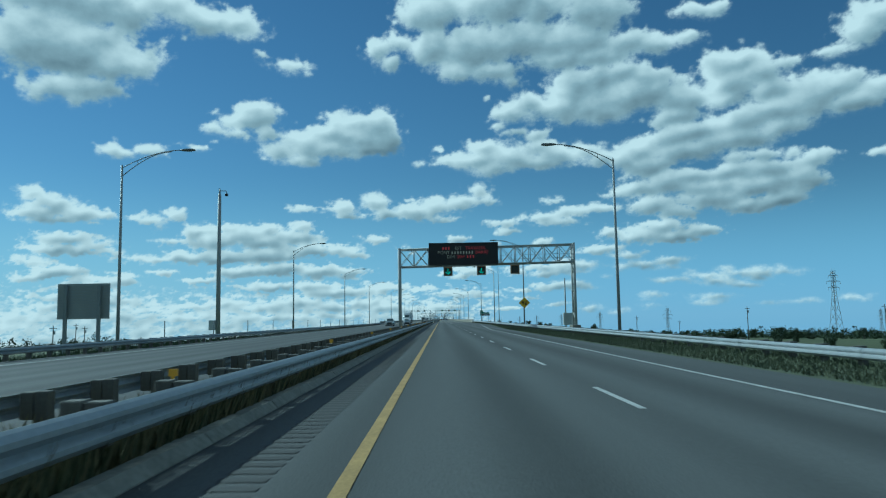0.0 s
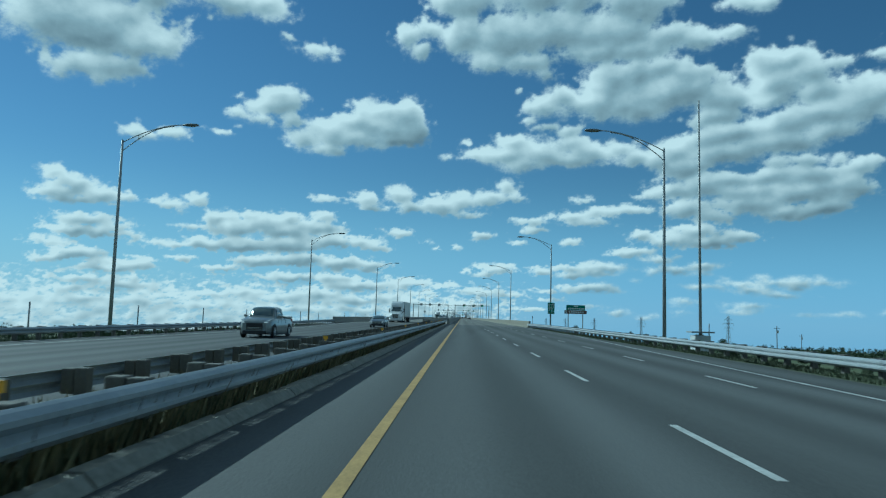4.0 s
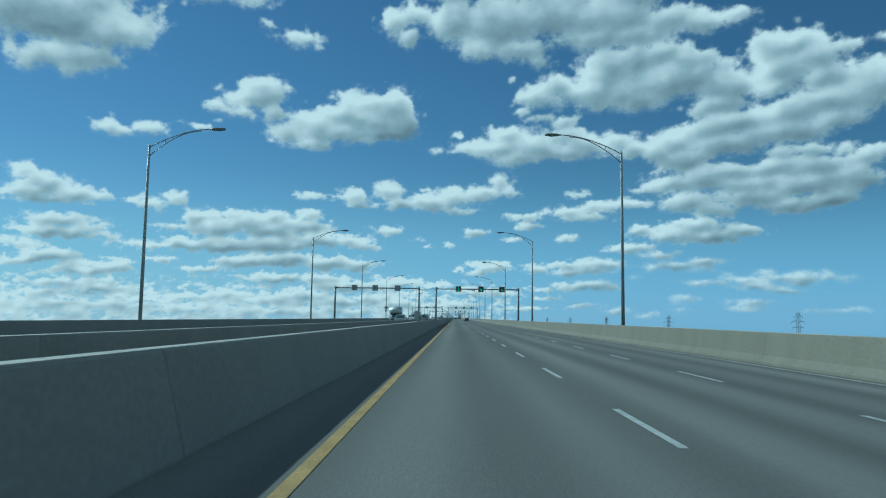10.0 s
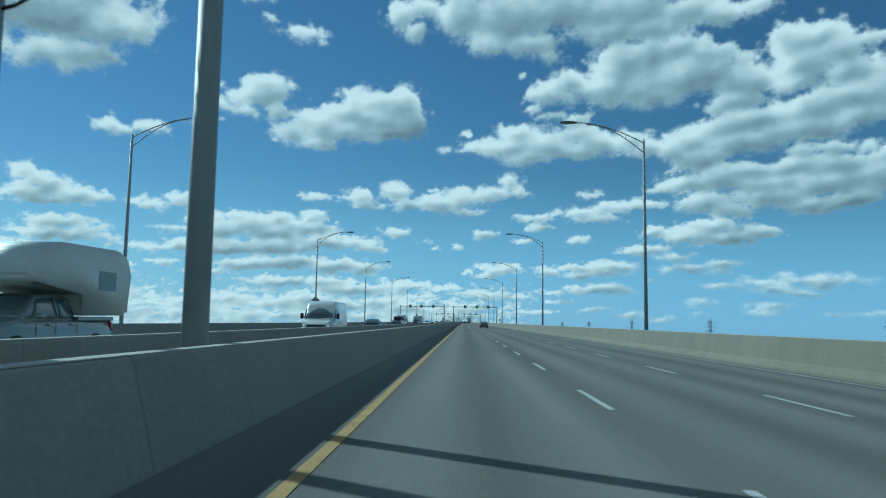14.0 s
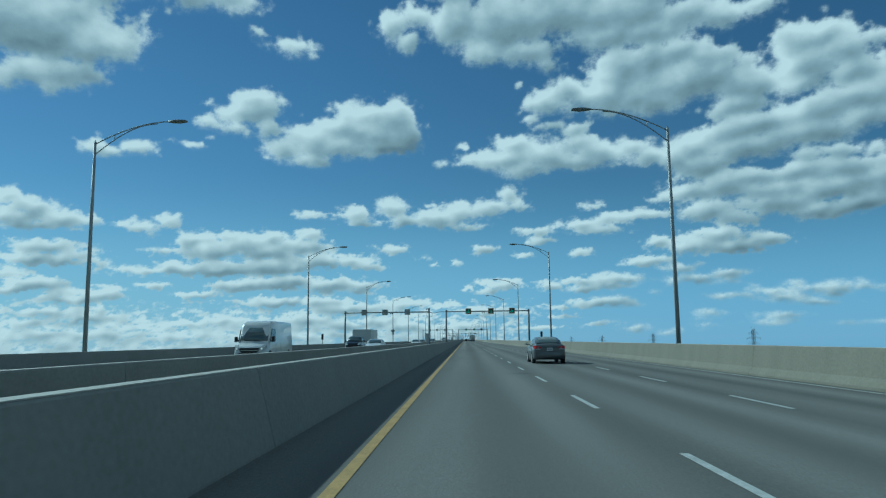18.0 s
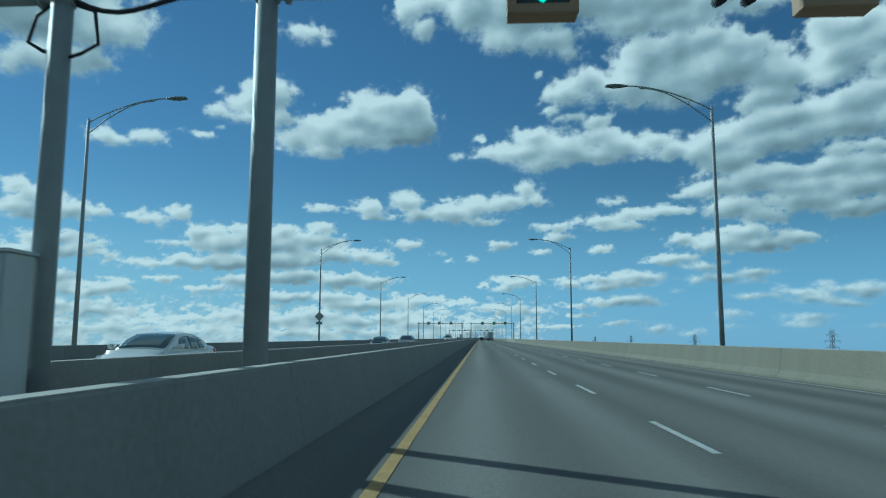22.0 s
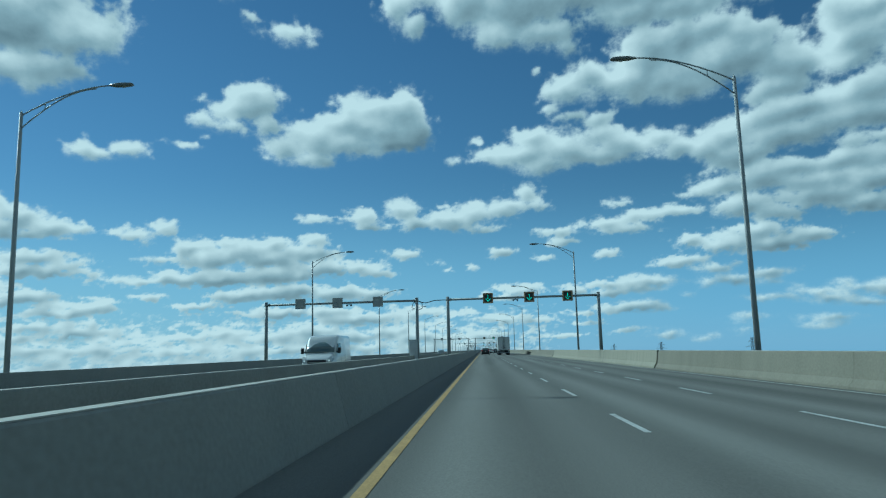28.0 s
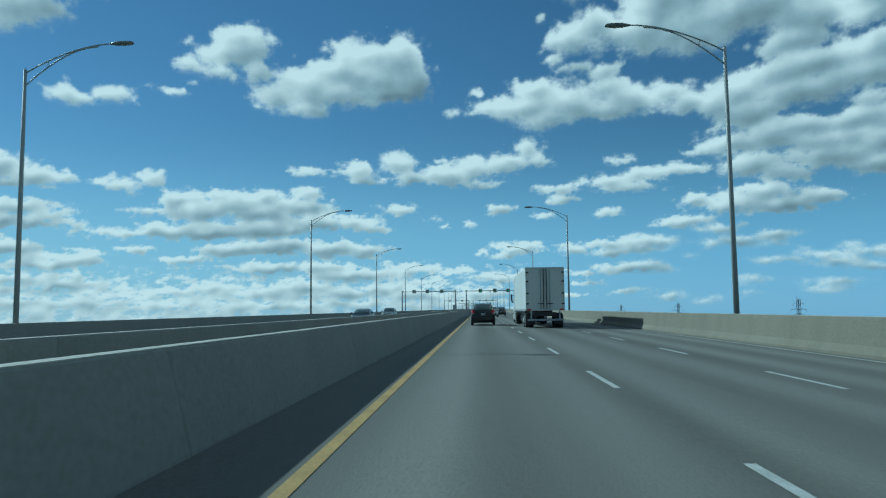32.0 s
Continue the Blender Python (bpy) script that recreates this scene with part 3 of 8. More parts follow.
def signal_gantry(cctv):
    """Two portal frames back to back: poles, tube beams, three lane signals each, cables between the inner poles."""
    root = new("signal_gantry")
    top = 6.45
    for x, foot in ((-20.06, 0.0), (-5.12, 0.0), (-2.08, 0.0), (12.5, 0.0)):
        bm = bmesh.new()
        bm_tube(bm, [(x, 0, foot - 0.3), (x, 0, top)], [0.175, 0.155], 14)
        p = part("pole", bm, GANTRY, root)
        bm = bmesh.new()
        bm_tube(bm, [(x, 0, top - 0.36), (x, 0, top - 0.34), (x, 0, top - 0.14), (x, 0, top - 0.12)], [0.16, 0.19, 0.19, 0.16], 14)
        bm_tube(bm, [(x, 0, top), (x, 0, top + 0.03), (x, 0, top + 0.07)], [0.17, 0.17, 0.10], 14)
        part("collar", bm, GANTRY, p)
    zb = 6.22
    for xa, xb in ((-20.06, -5.12), (-2.08, 12.5)):
        bm = bmesh.new()
        bm_tube(bm, [(xa + 0.05, 0, zb), (xb - 0.05, 0, zb)], 0.108, 12)
        b = part("beam", bm, GANTRY, root)
        for xe, half, r in ((xa + (xb - xa) * 0.47, 0.04, 0.17), (xa + 0.3, 0.03, 0.165), (xb - 0.3, 0.03, 0.165)):
            bm = bmesh.new()
            bm_tube(bm, [(xe - half, 0, zb), (xe + half, 0, zb)], r, 12)
            part("flange", bm, GANTRY, b)
    for x in (1.85, 5.85, 9.55):
        lane_signal(root, x, zb + 0.02, True)
    for x in (-16.65, -12.95, -8.95):
        lane_signal(root, x, zb + 0.02, False)
    for x in (4.5, -11.8):
        bm = bmesh.new()
        bm_box(bm, x - 0.28, -0.06, zb - 0.22, x + 0.28, 0.06, zb - 0.17)
        d = part("detector", bm, BLACK, root)
        bm = bmesh.new()
        for sx in (-0.2, 0.2):
            bm_tube(bm, [(x + sx, -0.16, zb - 0.30), (x + sx, 0.1, zb - 0.24)], 0.075, 8)
        bm_tube(bm, [(x, 0, zb - 0.18), (x, 0, zb)], 0.03, 6)
        part("detector_head", bm, BLACK, d)
    bm = bmesh.new()
    pts = []
    for i in range(13):
        u = i / 12
        pts.append((-4.95 + u * 2.7, 0, 6.18 - 0.28 * math.sin(min(1, u * 1.7) * math.pi) * (1 - u) + 0.02 * u))
    bm_tube(bm, pts, 0.04, 8)
    bm_tube(bm, [(-4.9, 0, 6.1), (-4.62, 0, 6.0), (-4.55, 0, 5.5), (-4.8, 0, 5.36), (-5.0, 0, 5.3)], 0.03, 7)
    bm_tube(bm, [(-5.3, 0, 6.1), (-5.5, 0, 5.95), (-5.6, 0, 5.55), (-5.35, 0, 5.4), (-5.2, 0, 5.45)], 0.03, 7)
    part("cable", bm, CABLE, root, "sagging black cable between the two inner poles")
    if cctv:
        bm = bmesh.new()
        bm_tube(bm, [(-5.12, 0, top), (-5.12, 0, top + 0.38)], 0.16, 10)
        bm_box(bm, -5.6, -0.12, top + 0.36, -4.98, 0.12, top + 0.44)
        c = part("camera_mount", bm, GANTRY, root)
        bm = bmesh.new()
        bmesh.ops.create_uvsphere(bm, u_segments=12, v_segments=8, radius=0.11, matrix=Matrix.Translation((-5.5, 0, top + 0.22)))
        part("dome", bm, BLACK, c)
    return root


def control_cabinet(x, y):
    root = tagged(new("control_cabinet"), "pale grey steel control cabinet beside the gantry pole", "cabinet", "cabinets by the gantries")
    bm = bmesh.new()
    bm_box(bm, -0.37, -0.3, 0.35, 0.37, 0.3, 2.38, 0.02)
    part("body", bm, BOX, root)
    bm = bmesh.new()
    bm_box(bm, -0.32, -0.325, 0.45, 0.32, -0.301, 2.30, 0.008)
    d = part("door", bm, BOX, root)
    bm = bmesh.new()
    bm_box(bm, 0.16, -0.36, 1.08, 0.20, -0.326, 1.26)
    part("handle", bm, GALV, d)
    bm = bmesh.new()
    bm_box(bm, -0.40, -0.34, -0.12, 0.40, 0.34, 0.349, 0.01)
    part("plinth", bm, KERB, root)
    bm = bmesh.new()
    bm_box(bm, -0.40, -0.34, 2.381, 0.40, 0.34, 2.43, 0.01)
    part("lid", bm, BOX, root)
    root.matrix_basis = Matrix.Translation((x, y, 0))
    return root


plain = tagged(signal_gantry(False), "grey steel portal gantry with square lane signals", "gantry", "lane signal gantries")
with_cam = tagged(signal_gantry(True), "grey steel portal gantry with lane signals and a camera dome", "gantry", "lane signal gantries")
GANTRIES = [509.3, 741.0, 977.3, 1221.1, 1462.0, 1703.0, 1944.0, 2185.0]
for i, y in enumerate(GANTRIES):
    src = with_cam if i == 1 else plain
    if i in (0, 1):
        src.matrix_basis = Matrix.Translation((0, y, 0.14 if i == 0 else 0.0))
    else:
        copy_thing(src, Matrix.Translation((0, y, 0)))
    control_cabinet(-5.48, y - 0.50)


# ---------------------------------------------------------------- vehicles
def paint(name, color, rough=0.28, metal=0.35):
    m = mat(name, color, rough=rough, metal=metal, vary=0.05, grain=30, blotch=1.0)
    m.node_tree.nodes["Principled BSDF"].inputs["Coat Weight"].default_value = 0.6
    return m


PAINT_GREY = paint("paint_dark_grey", (0.12, 0.13, 0.14))
PAINT_BLACK = paint("paint_black", (0.016, 0.018, 0.022))
PAINT_WHITE = paint("paint_white", (0.72, 0.73, 0.73), metal=0.0)
PAINT_SILVER = paint("paint_silver", (0.24, 0.26, 0.265))
PAINT_SLATE = paint("paint_slate_grey", (0.15, 0.17, 0.185))
PAINT_NAVY = paint("paint_dark_blue", (0.065, 0.078, 0.092))
WINDOW = glass("car_window", (0.09, 0.12, 0.125), 0.08)
TYRE = mat("tyre_rubber", (0.018, 0.018, 0.019), rough=0.85, vary=0.15)
RIM = mat("alloy_rim", (0.62, 0.63, 0.64), rough=0.35, metal=0.15, vary=0.06)
TRIM = mat("black_trim", (0.02, 0.02, 0.022), rough=0.55, vary=0.1)
RED_LENS = mat("red_tail_lens", (0.38, 0.014, 0.018), rough=0.15, vary=0.05)
CLEAR_LENS = mat("clear_lamp_lens", (0.42, 0.44, 0.45), rough=0.12, vary=0.05)
HEADLAMP = mat("lit_headlamp", (0.7, 0.72, 0.72), rough=0.15, emit=(1.0, 0.97, 0.9, 0.45))
PLATE = mat("number_plate", (0.62, 0.64, 0.66), rough=0.5, vary=0.05)
PLATE_INK = mat("plate_ink", (0.07, 0.085, 0.12), rough=0.5)
CHROME = mat("chrome", (0.6, 0.62, 0.63), rough=0.15, metal=1.0, vary=0.03)
TRAILER = mat("trailer_panel", (0.58, 0.60, 0.60), rough=0.5, metal=0.1, vary=0.08, grain=8, blotch=0.9, streak=(1, 1, 0.3))
TRAILER_DOOR = mat("trailer_door", (0.62, 0.63, 0.62), rough=0.55, vary=0.10, grain=8, blotch=1.2, streak=(1, 1, 0.3))


def wheel(parent, x, y, r, w, side, spokes=7):
    """A wheel whose axle lies along x; side is the outer face."""
    bm = bmesh.new()
    prof = [(0.62, -0.5), (0.90, -0.5), (0.98, -0.42), (1.0, -0.25), (1.0, 0.25), (0.98, 0.42), (0.90, 0.5), (0.62, 0.5)]
    n = 22
    rings = []
    for k in range(n):
        a = 2 * math.pi * k / n
        rings.append([bm.verts.new((x + w * q, y + math.cos(a) * r * p, r + math.sin(a) * r * p)) for p, q in prof])
    for k in range(n):
        r0, r1 = rings[k], rings[(k + 1) % n]
        for j in range(len(prof)):
            bm.faces.new((r0[j], r0[(j + 1) % len(prof)], r1[(j + 1) % len(prof)], r1[j])).smooth = True
    ob = part("wheel", bm, TYRE, parent)
    bm = bmesh.new()
    xo = x + side * (w * 0.5 - 0.002)
    ring = []
    for k in range(20):
        a = 2 * math.pi * k / 20
        ring.append([bm.verts.new((xo + side * q, y + math.cos(a) * r * p, r + math.sin(a) * r * p)) for p, q in ((0.66, -0.02), (0.66, 0.003), (0.60, 0.001), (0.59, -0.02))])
    for k in range(20):
        for j in range(4):
            bm.faces.new((ring[k][j], ring[k][(j + 1) % 4], ring[(k + 1) % 20][(j + 1) % 4], ring[(k + 1) % 20][j]))
    for k in range(spokes):
        a = 2 * math.pi * k / spokes
        d = Vector((0, math.cos(a), math.sin(a)))
        t = Vector((0, -math.sin(a), math.cos(a)))
        c = Vector((xo, y, r))
        q = [c + d * r * 0.08 - t * r * 0.09, c + d * r * 0.61 - t * r * 0.075, c + d * r * 0.61 + t * r * 0.075, c + d * r * 0.08 + t * r * 0.09]
        v0 = [bm.verts.new(p) for p in q]
        v1 = [bm.verts.new(p - Vector((side * 0.02, 0, 0))) for p in q]
        bm.faces.new(v0)
        for j in range(4):
            bm.faces.new((v0[j], v0[(j + 1) % 4], v1[(j + 1) % 4], v1[j]))
    bm_tube(bm, [(xo - side * 0.02, y, r), (xo + side * 0.015, y, r)], r * 0.14, 12)
    rim_back = bmesh.new()
    bm_tube(rim_back, [(xo - side * 0.03, y, r), (xo - side * 0.0045, y, r)], r * 0.63, 18)
    part("rim_well", rim_back, TRIM, ob)
    part("rim", bm, RIM, ob)
    return ob


def quad_panel(bm, corners, out, thick=0.008):
    """A thin panel over four corners, set proud along out."""
    o = Vector(out).normalized()
    a = [bm.verts.new(Vector(c) + o * 0.002) for c in corners]
    b = [bm.verts.new(Vector(c) + o * thick) for c in corners]
    bm.faces.new(b)
    bm.faces.new(a[::-1])
    for k in range(4):
        bm.faces.new((a[k], a[(k + 1) % 4], b[(k + 1) % 4], b[k]))


def car(name, shape, body_paint, label, category="car", lamps=False, group=""):
    """shape: L length, W width, H height, belt, and the greenhouse's four points along the length (0 rear, L front):
    rear glass foot, rear roof, front roof, windscreen foot; hood and deck heights. The car faces +y, its rear at y = 0."""
    L, W, H, belt = shape["L"], shape["W"], shape["H"], shape["belt"]
    g0, g1, g2, g3 = shape["green"]
    hood, deck = shape["hood"], shape["deck"]
    wr = shape.get("wheel", 0.32)
    ax_r, ax_f = shape["axles"]
    root = tagged(new(name), label, category, group)
    w = W / 2
    # lower body: rounded sections along the length
    def sec(y, hw, top, low):
        h = top - low
        half = [(0.90, low), (0.965, low + 0.05), (0.99, low + 0.18 * h), (1.0, low + 0.50 * h), (0.992, low + 0.66 * h), (0.965, low + 0.80 * h), (0.945, top - 0.085), (0.90, top - 0.035),
                (0.80, top - 0.008), (0.45, top + 0.012), (0.0, top + 0.018)]
        return [(-hw * a, y, z) for a, z in half] + [(hw * a, y, z) for a, z in reversed(half[:-1])]
    bm = bmesh.new()
    st = [(0.0, w * 0.80, deck - 0.16, 0.46), (0.03, w * 0.87, deck - 0.09, 0.38), (0.08, w * 0.915, deck - 0.03, 0.32), (0.18, w * 0.955, deck, 0.28), (0.34, w * 0.98, deck + 0.002, 0.24),
          (g0 * 0.6 + 0.25, w * 0.995, deck, 0.22), (g0 + 0.35, w, belt, 0.20), ((g0 + g3) / 2, w, belt - 0.02, 0.18), (g3 - 0.1, w, belt - 0.02, 0.19), (g3 + 0.25, w * 0.99, hood + 0.02, 0.2),
          (L - 0.75, w * 0.97, hood - 0.05, 0.2), (L - 0.40, w * 0.93, hood - 0.11, 0.21), (L - 0.18, w * 0.86, hood - 0.19, 0.23), (L - 0.06, w * 0.78, hood - 0.26, 0.27), (L, w * 0.68, hood - 0.34, 0.34)]
    st.sort()
    loft(bm, [sec(*s) for s in st])
    part("body", bm, body_paint, root)
    # greenhouse: one curved shell from the boot over the roof to the bonnet
    wb, wt = w * 0.905, w * 0.70
    mid = (g1 + g2) / 2
    knots = [(g0, deck - 0.012), (g0 + (g1 - g0) * 0.5, deck + (H - deck) * 0.58), (g1, H - 0.055), (g1 + 0.35 * (mid - g1), H - 0.02), (mid + 0.2, H), (g2, H - 0.045),
             (g2 + (g3 - g2) * 0.5, hood + (H - hood) * 0.56), (g3, hood + 0.012)]
    def roof(y):
        for (ya, za), (yb, zb) in zip(knots, knots[1:]):
            if y <= yb:
                break
        return za + (zb - za) * (y - ya) / (yb - ya)
    def half_at(y, z):
        """Half the cabin's width at a height."""
        u = max(0.0, min(1.0, (z - belt) / (H - 0.06 - belt)))
        ends = min(1.0, 0.90 + 0.22 * min(y - g0, g3 - y))
        return (wb + (wt - wb) * u ** 1.25) * ends
    def gsec(y):
        zr = roof(y)
        z0 = min(belt, deck, hood) - 0.10
        half = []
        for u in (0.0, 0.35, 0.65, 0.88):
            z = z0 + (zr - 0.05 - z0) * u
            half.append((half_at(y, z), z))
        he = half_at(y, zr - 0.04)
        half += [(he, zr - 0.05), (he * 0.955, zr - 0.022), (he * 0.80, zr - 0.006), (he * 0.4, zr + 0.012), (0.0, zr + 0.018)]
        return [(-a, y, z) for a, z in half] + [(a, y, z) for a, z in reversed(half[:-1])]
    bm = bmesh.new()
    loft(bm, [gsec(g0 + (g3 - g0) * k / 22) for k in range(23)])
    part("cabin", bm, body_paint, root)
    def sheet(bm, rows, out):
        """A curved pane over a grid of points, set a little proud along out, with a closed rim."""
        o = Vector(out).normalized()
        top = [[bm.verts.new(Vector(p) + o * 0.010) for p in r] for r in rows]
        low = [[bm.verts.new(Vector(p) - o * 0.004) for p in r] for r in rows]
        for i in range(len(rows) - 1):
            for j in range(len(rows[0]) - 1):
                bm.faces.new((top[i][j], top[i][j + 1], top[i + 1][j + 1], top[i + 1][j])).smooth = True
                bm.faces.new((low[i][j], low[i + 1][j], low[i + 1][j + 1], low[i][j + 1]))
        for i in range(len(rows) - 1):
            bm.faces.new((top[i][0], top[i + 1][0], low[i + 1][0], low[i][0]))
            bm.faces.new((top[i][-1], low[i][-1], low[i + 1][-1], top[i + 1][-1]))
        for j in range(len(rows[0]) - 1):
            bm.faces.new((top[0][j], low[0][j], low[0][j + 1], top[0][j + 1]))
            bm.faces.new((top[-1][j], top[-1][j + 1], low[-1][j + 1], low[-1][j]))
    zb = belt + 0.02
    cuts = shape.get("panes") or [(g1 - 0.05, mid - 0.04), (mid + 0.04, g2 + 0.1)]
    for sx in (-1, 1):
        for k, (ya, yb) in enumerate(cuts):
            lean_r = 0.18 if k == 0 else 0.0
            lean_f = 0.34 if k == len(cuts) - 1 else 0.0
            rows = []
            for i in range(7):
                u = i / 6
                col = []
                for j in range(5):
                    v = j / 4
                    y = ya - lean_r * (1 - v) + (yb + lean_f * (1 - v) - ya + lean_r * (1 - v)) * u
                    zt = max(zb + 0.03, roof(y) - 0.105)
                    z = zb + (zt - zb) * v
                    col.append((sx * half_at(y, z), y, z))
                rows.append(col)
            bm = bmesh.new()
            sheet(bm, rows, (sx, 0, 0.3))
            part("side_window", bm, WINDOW, root)
    for nm, y0, y1, o in (("windscreen", g3 - (g3 - g2) * 0.10, g2 + (g3 - g2) * 0.06, (0, 0.6, 0.8)), ("rear_window", g0 + (g1 - g0) * 0.10, g1 - (g1 - g0) * 0.06, (0, -0.6, 0.8))):
        rows = []
        for i in range(7):
            y = y0 + (y1 - y0) * i / 6
            zr = roof(y)
            he = half_at(y, zr - 0.04)
            rows.append([(he * c, y, zr + 0.018 - 0.028 * abs(c) ** 2.2) for c in (-0.88, -0.6, -0.3, 0.0, 0.3, 0.6, 0.88)])
        bm = bmesh.new()
        sheet(bm, rows, o)
        part(nm, bm, WINDOW, root)
    # wheels in dark arches
    for y in (ax_r, ax_f):
        for sx in (-1, 1):
            bm = bmesh.new()
            bm_tube(bm, [(sx * (w - 0.16), y, wr + 0.01), (sx * (w + 0.004), y, wr + 0.01)], wr + 0.055, 22)
            part("wheel_arch", bm, TRIM, root)
            wheel(root, sx * (w - 0.085), y, wr, 0.2, sx)
    # bumpers, sills
    bm = bmesh.new()
    loft(bm, [[(c * w * 0.96, -0.035 + 0.20 * c ** 4 + dy, z) for dy, z in ((0.12, 0.26), (0.03, 0.30), (0.0, 0.42), (0.0, 0.56), (0.03, 0.63), (0.14, 0.66))] for c in (-1, -0.85, -0.6, -0.3, 0, 0.3, 0.6, 0.85, 1)])
    part("rear_bumper", bm, body_paint if not shape.get("dark_bumper") else TRIM, root)
    bm = bmesh.new()
    bm_box(bm, -w * 0.72, L - 0.16, 0.22, w * 0.72, L + 0.02, 0.44, 0.03)
    part("front_bumper", bm, TRIM, root)
    bm = bmesh.new()
    bm_box(bm, -w * 0.50, L - 0.03, 0.46, w * 0.50, L + 0.02, hood - 0.36, 0.015)
    gr = part("grille", bm, TRIM, root)
    bm = bmesh.new()
    bm_box(bm, -w * 0.46, L + 0.016, 0.52, w * 0.46, L + 0.03, 0.545)
    bm_box(bm, -w * 0.46, L + 0.016, 0.60, w * 0.46, L + 0.03, 0.62)
    part("grille_bar", bm, CHROME, gr)
    for sx in (-1, 1):
        bm = bmesh.new()
        bm_box(bm, sx * (w - 0.03) - 0.02, ax_r + wr + 0.1, 0.17, sx * (w - 0.03) + 0.02, ax_f - wr - 0.1, 0.27)
        part("sill", bm, TRIM, root)
        # tail lamps wrap round the corner
        th = shape.get("tail", (deck - 0.30, deck - 0.08, 0.42))
        bm = bmesh.new()
        z0, z1, inn = th
        loft(bm, [[(sx * (w * 0.985 + 0.004), 0.36, z1 - 0.04), (sx * (w * 0.985 + 0.004), 0.36, z1 - 0.015), (sx * (w * 0.90), 0.36, z1 - 0.015), (sx * (w * 0.90), 0.36, z1 - 0.04)],
                  [(sx * (w * 0.955 + 0.004), 0.14, z0 + 0.03), (sx * (w * 0.94 + 0.004), 0.14, z1), (sx * (w * 0.80), 0.14, z1), (sx * (w * 0.80), 0.14, z0 + 0.03)],
                  [(sx * (w * 0.865), 0.015, z0 + 0.01), (sx * (w * 0.85), 0.03, z1 - 0.01), (sx * (w * 0.74), 0.06, z1 - 0.01), (sx * (w * 0.74), 0.05, z0 + 0.01)],
                  [(sx * (w - inn), -0.022, z0 + 0.05), (sx * (w - inn), -0.002, z1 - 0.05), (sx * (w - inn - 0.01), 0.05, z1 - 0.05), (sx * (w - inn - 0.01), 0.05, z0 + 0.05)]], smooth=False)
        tl = part("tail_lamp", bm, RED_LENS, root, "red tail lamp")
        bm = bmesh.new()
        bm_box(bm, min(sx * (w * 0.84), sx * (w - inn + 0.02)), -0.026, z0 - 0.012, max(sx * (w * 0.84), sx * (w - inn + 0.02)), 0.03, z0 + 0.035)
        part("reversing_lamp", bm, CLEAR_LENS, tl)
        bm = bmesh.new()
        loft(bm, [[(sx * (w * 0.93), L - 0.42, hood - 0.20), (sx * (w * 0.95), L - 0.42, hood - 0.13), (sx * (w * 0.80), L - 0.42, hood - 0.12), (sx * (w * 0.80), L - 0.42, hood - 0.2)],
                  [(sx * (w * 0.78), L - 0.02, hood - 0.36), (sx * (w * 0.80), L - 0.06, hood - 0.24), (sx * (w * 0.58), L - 0.03, hood - 0.25), (sx * (w * 0.56), L + 0.01, hood - 0.36)]], smooth=False)
        hl = part("headlamp", bm, CLEAR_LENS, root, "headlamp")
        if lamps:
            bm = bmesh.new()
            bm_box(bm, min(sx * (w * 0.60), sx * (w * 0.78)), L - 0.05, hood - 0.335, max(sx * (w * 0.60), sx * (w * 0.78)), L + 0.012, hood - 0.295, 0.006)
            part("running_light", bm, HEADLAMP, hl, "lit running light")
        # mirrors and handles
        bm = bmesh.new()
        bm_box(bm, min(sx * (w - 0.02), sx * (w + 0.17)), g3 - 0.42, belt + 0.02, max(sx * (w - 0.02), sx * (w + 0.17)), g3 - 0.26, belt + 0.16, 0.03)
        bm_box(bm, min(sx * w * 0.84, sx * w), g3 - 0.37, belt + 0.03, max(sx * w * 0.84, sx * w), g3 - 0.30, belt + 0.08)
        mi = part("mirror", bm, body_paint, root)
        bm = bmesh.new()
        bm_box(bm, min(sx * (w + 0.02), sx * (w + 0.17)), g3 - 0.426, belt + 0.04, max(sx * (w + 0.02), sx * (w + 0.17)), g3 - 0.421, belt + 0.15)
        part("mirror_glass", bm, CHROME, mi)
        for yh in ((g1 + g2) / 2 - 0.62, (g1 + g2) / 2 + 0.38):
            bm = bmesh.new()
            bm_box(bm, sx * (w - 0.012) - 0.018, yh, belt - 0.14, sx * (w - 0.012) + 0.018, yh + 0.2, belt - 0.105)
            part("door_handle", bm, body_paint if not shape.get("chrome_handles") else CHROME, root)
        for yd in ((g1 + g2) / 2 - 0.76, (g1 + g2) / 2 + 0.24, g3 - 0.36):
            bm = bmesh.new()
            bm_box(bm, sx * w * 0.99 - 0.006, yd, 0.30, sx * w * 0.99 + 0.006, yd + 0.010, belt - 0.10)
            part("door_gap", bm, TRIM, root)
    # plate as bars, boot seam
    zp = shape.get("plate", deck - 0.30)
    bm = bmesh.new()
    bm_box(bm, -0.155, -0.045, zp - 0.08, 0.155, -0.030, zp + 0.08)
    pl = part("number_plate", bm, PLATE, root, "pale number plate")
    for k in range(6):
        bm = bmesh.new()
        x = -0.115 + k * 0.043 + (0.015 if k > 2 else 0)
        bm_box(bm, x - 0.013, -0.050, zp - 0.045, x + 0.013, -0.0451, zp + 0.04)
        part("plate_bar", bm, PLATE_INK, pl)
    bm = bmesh.new()
    bm_box(bm, -w * 0.55, -0.012, zp + 0.10, w * 0.55, 0.04, zp + 0.125)
    part("boot_trim", bm, TRIM if not shape.get("chrome_handles") else CHROME, root)
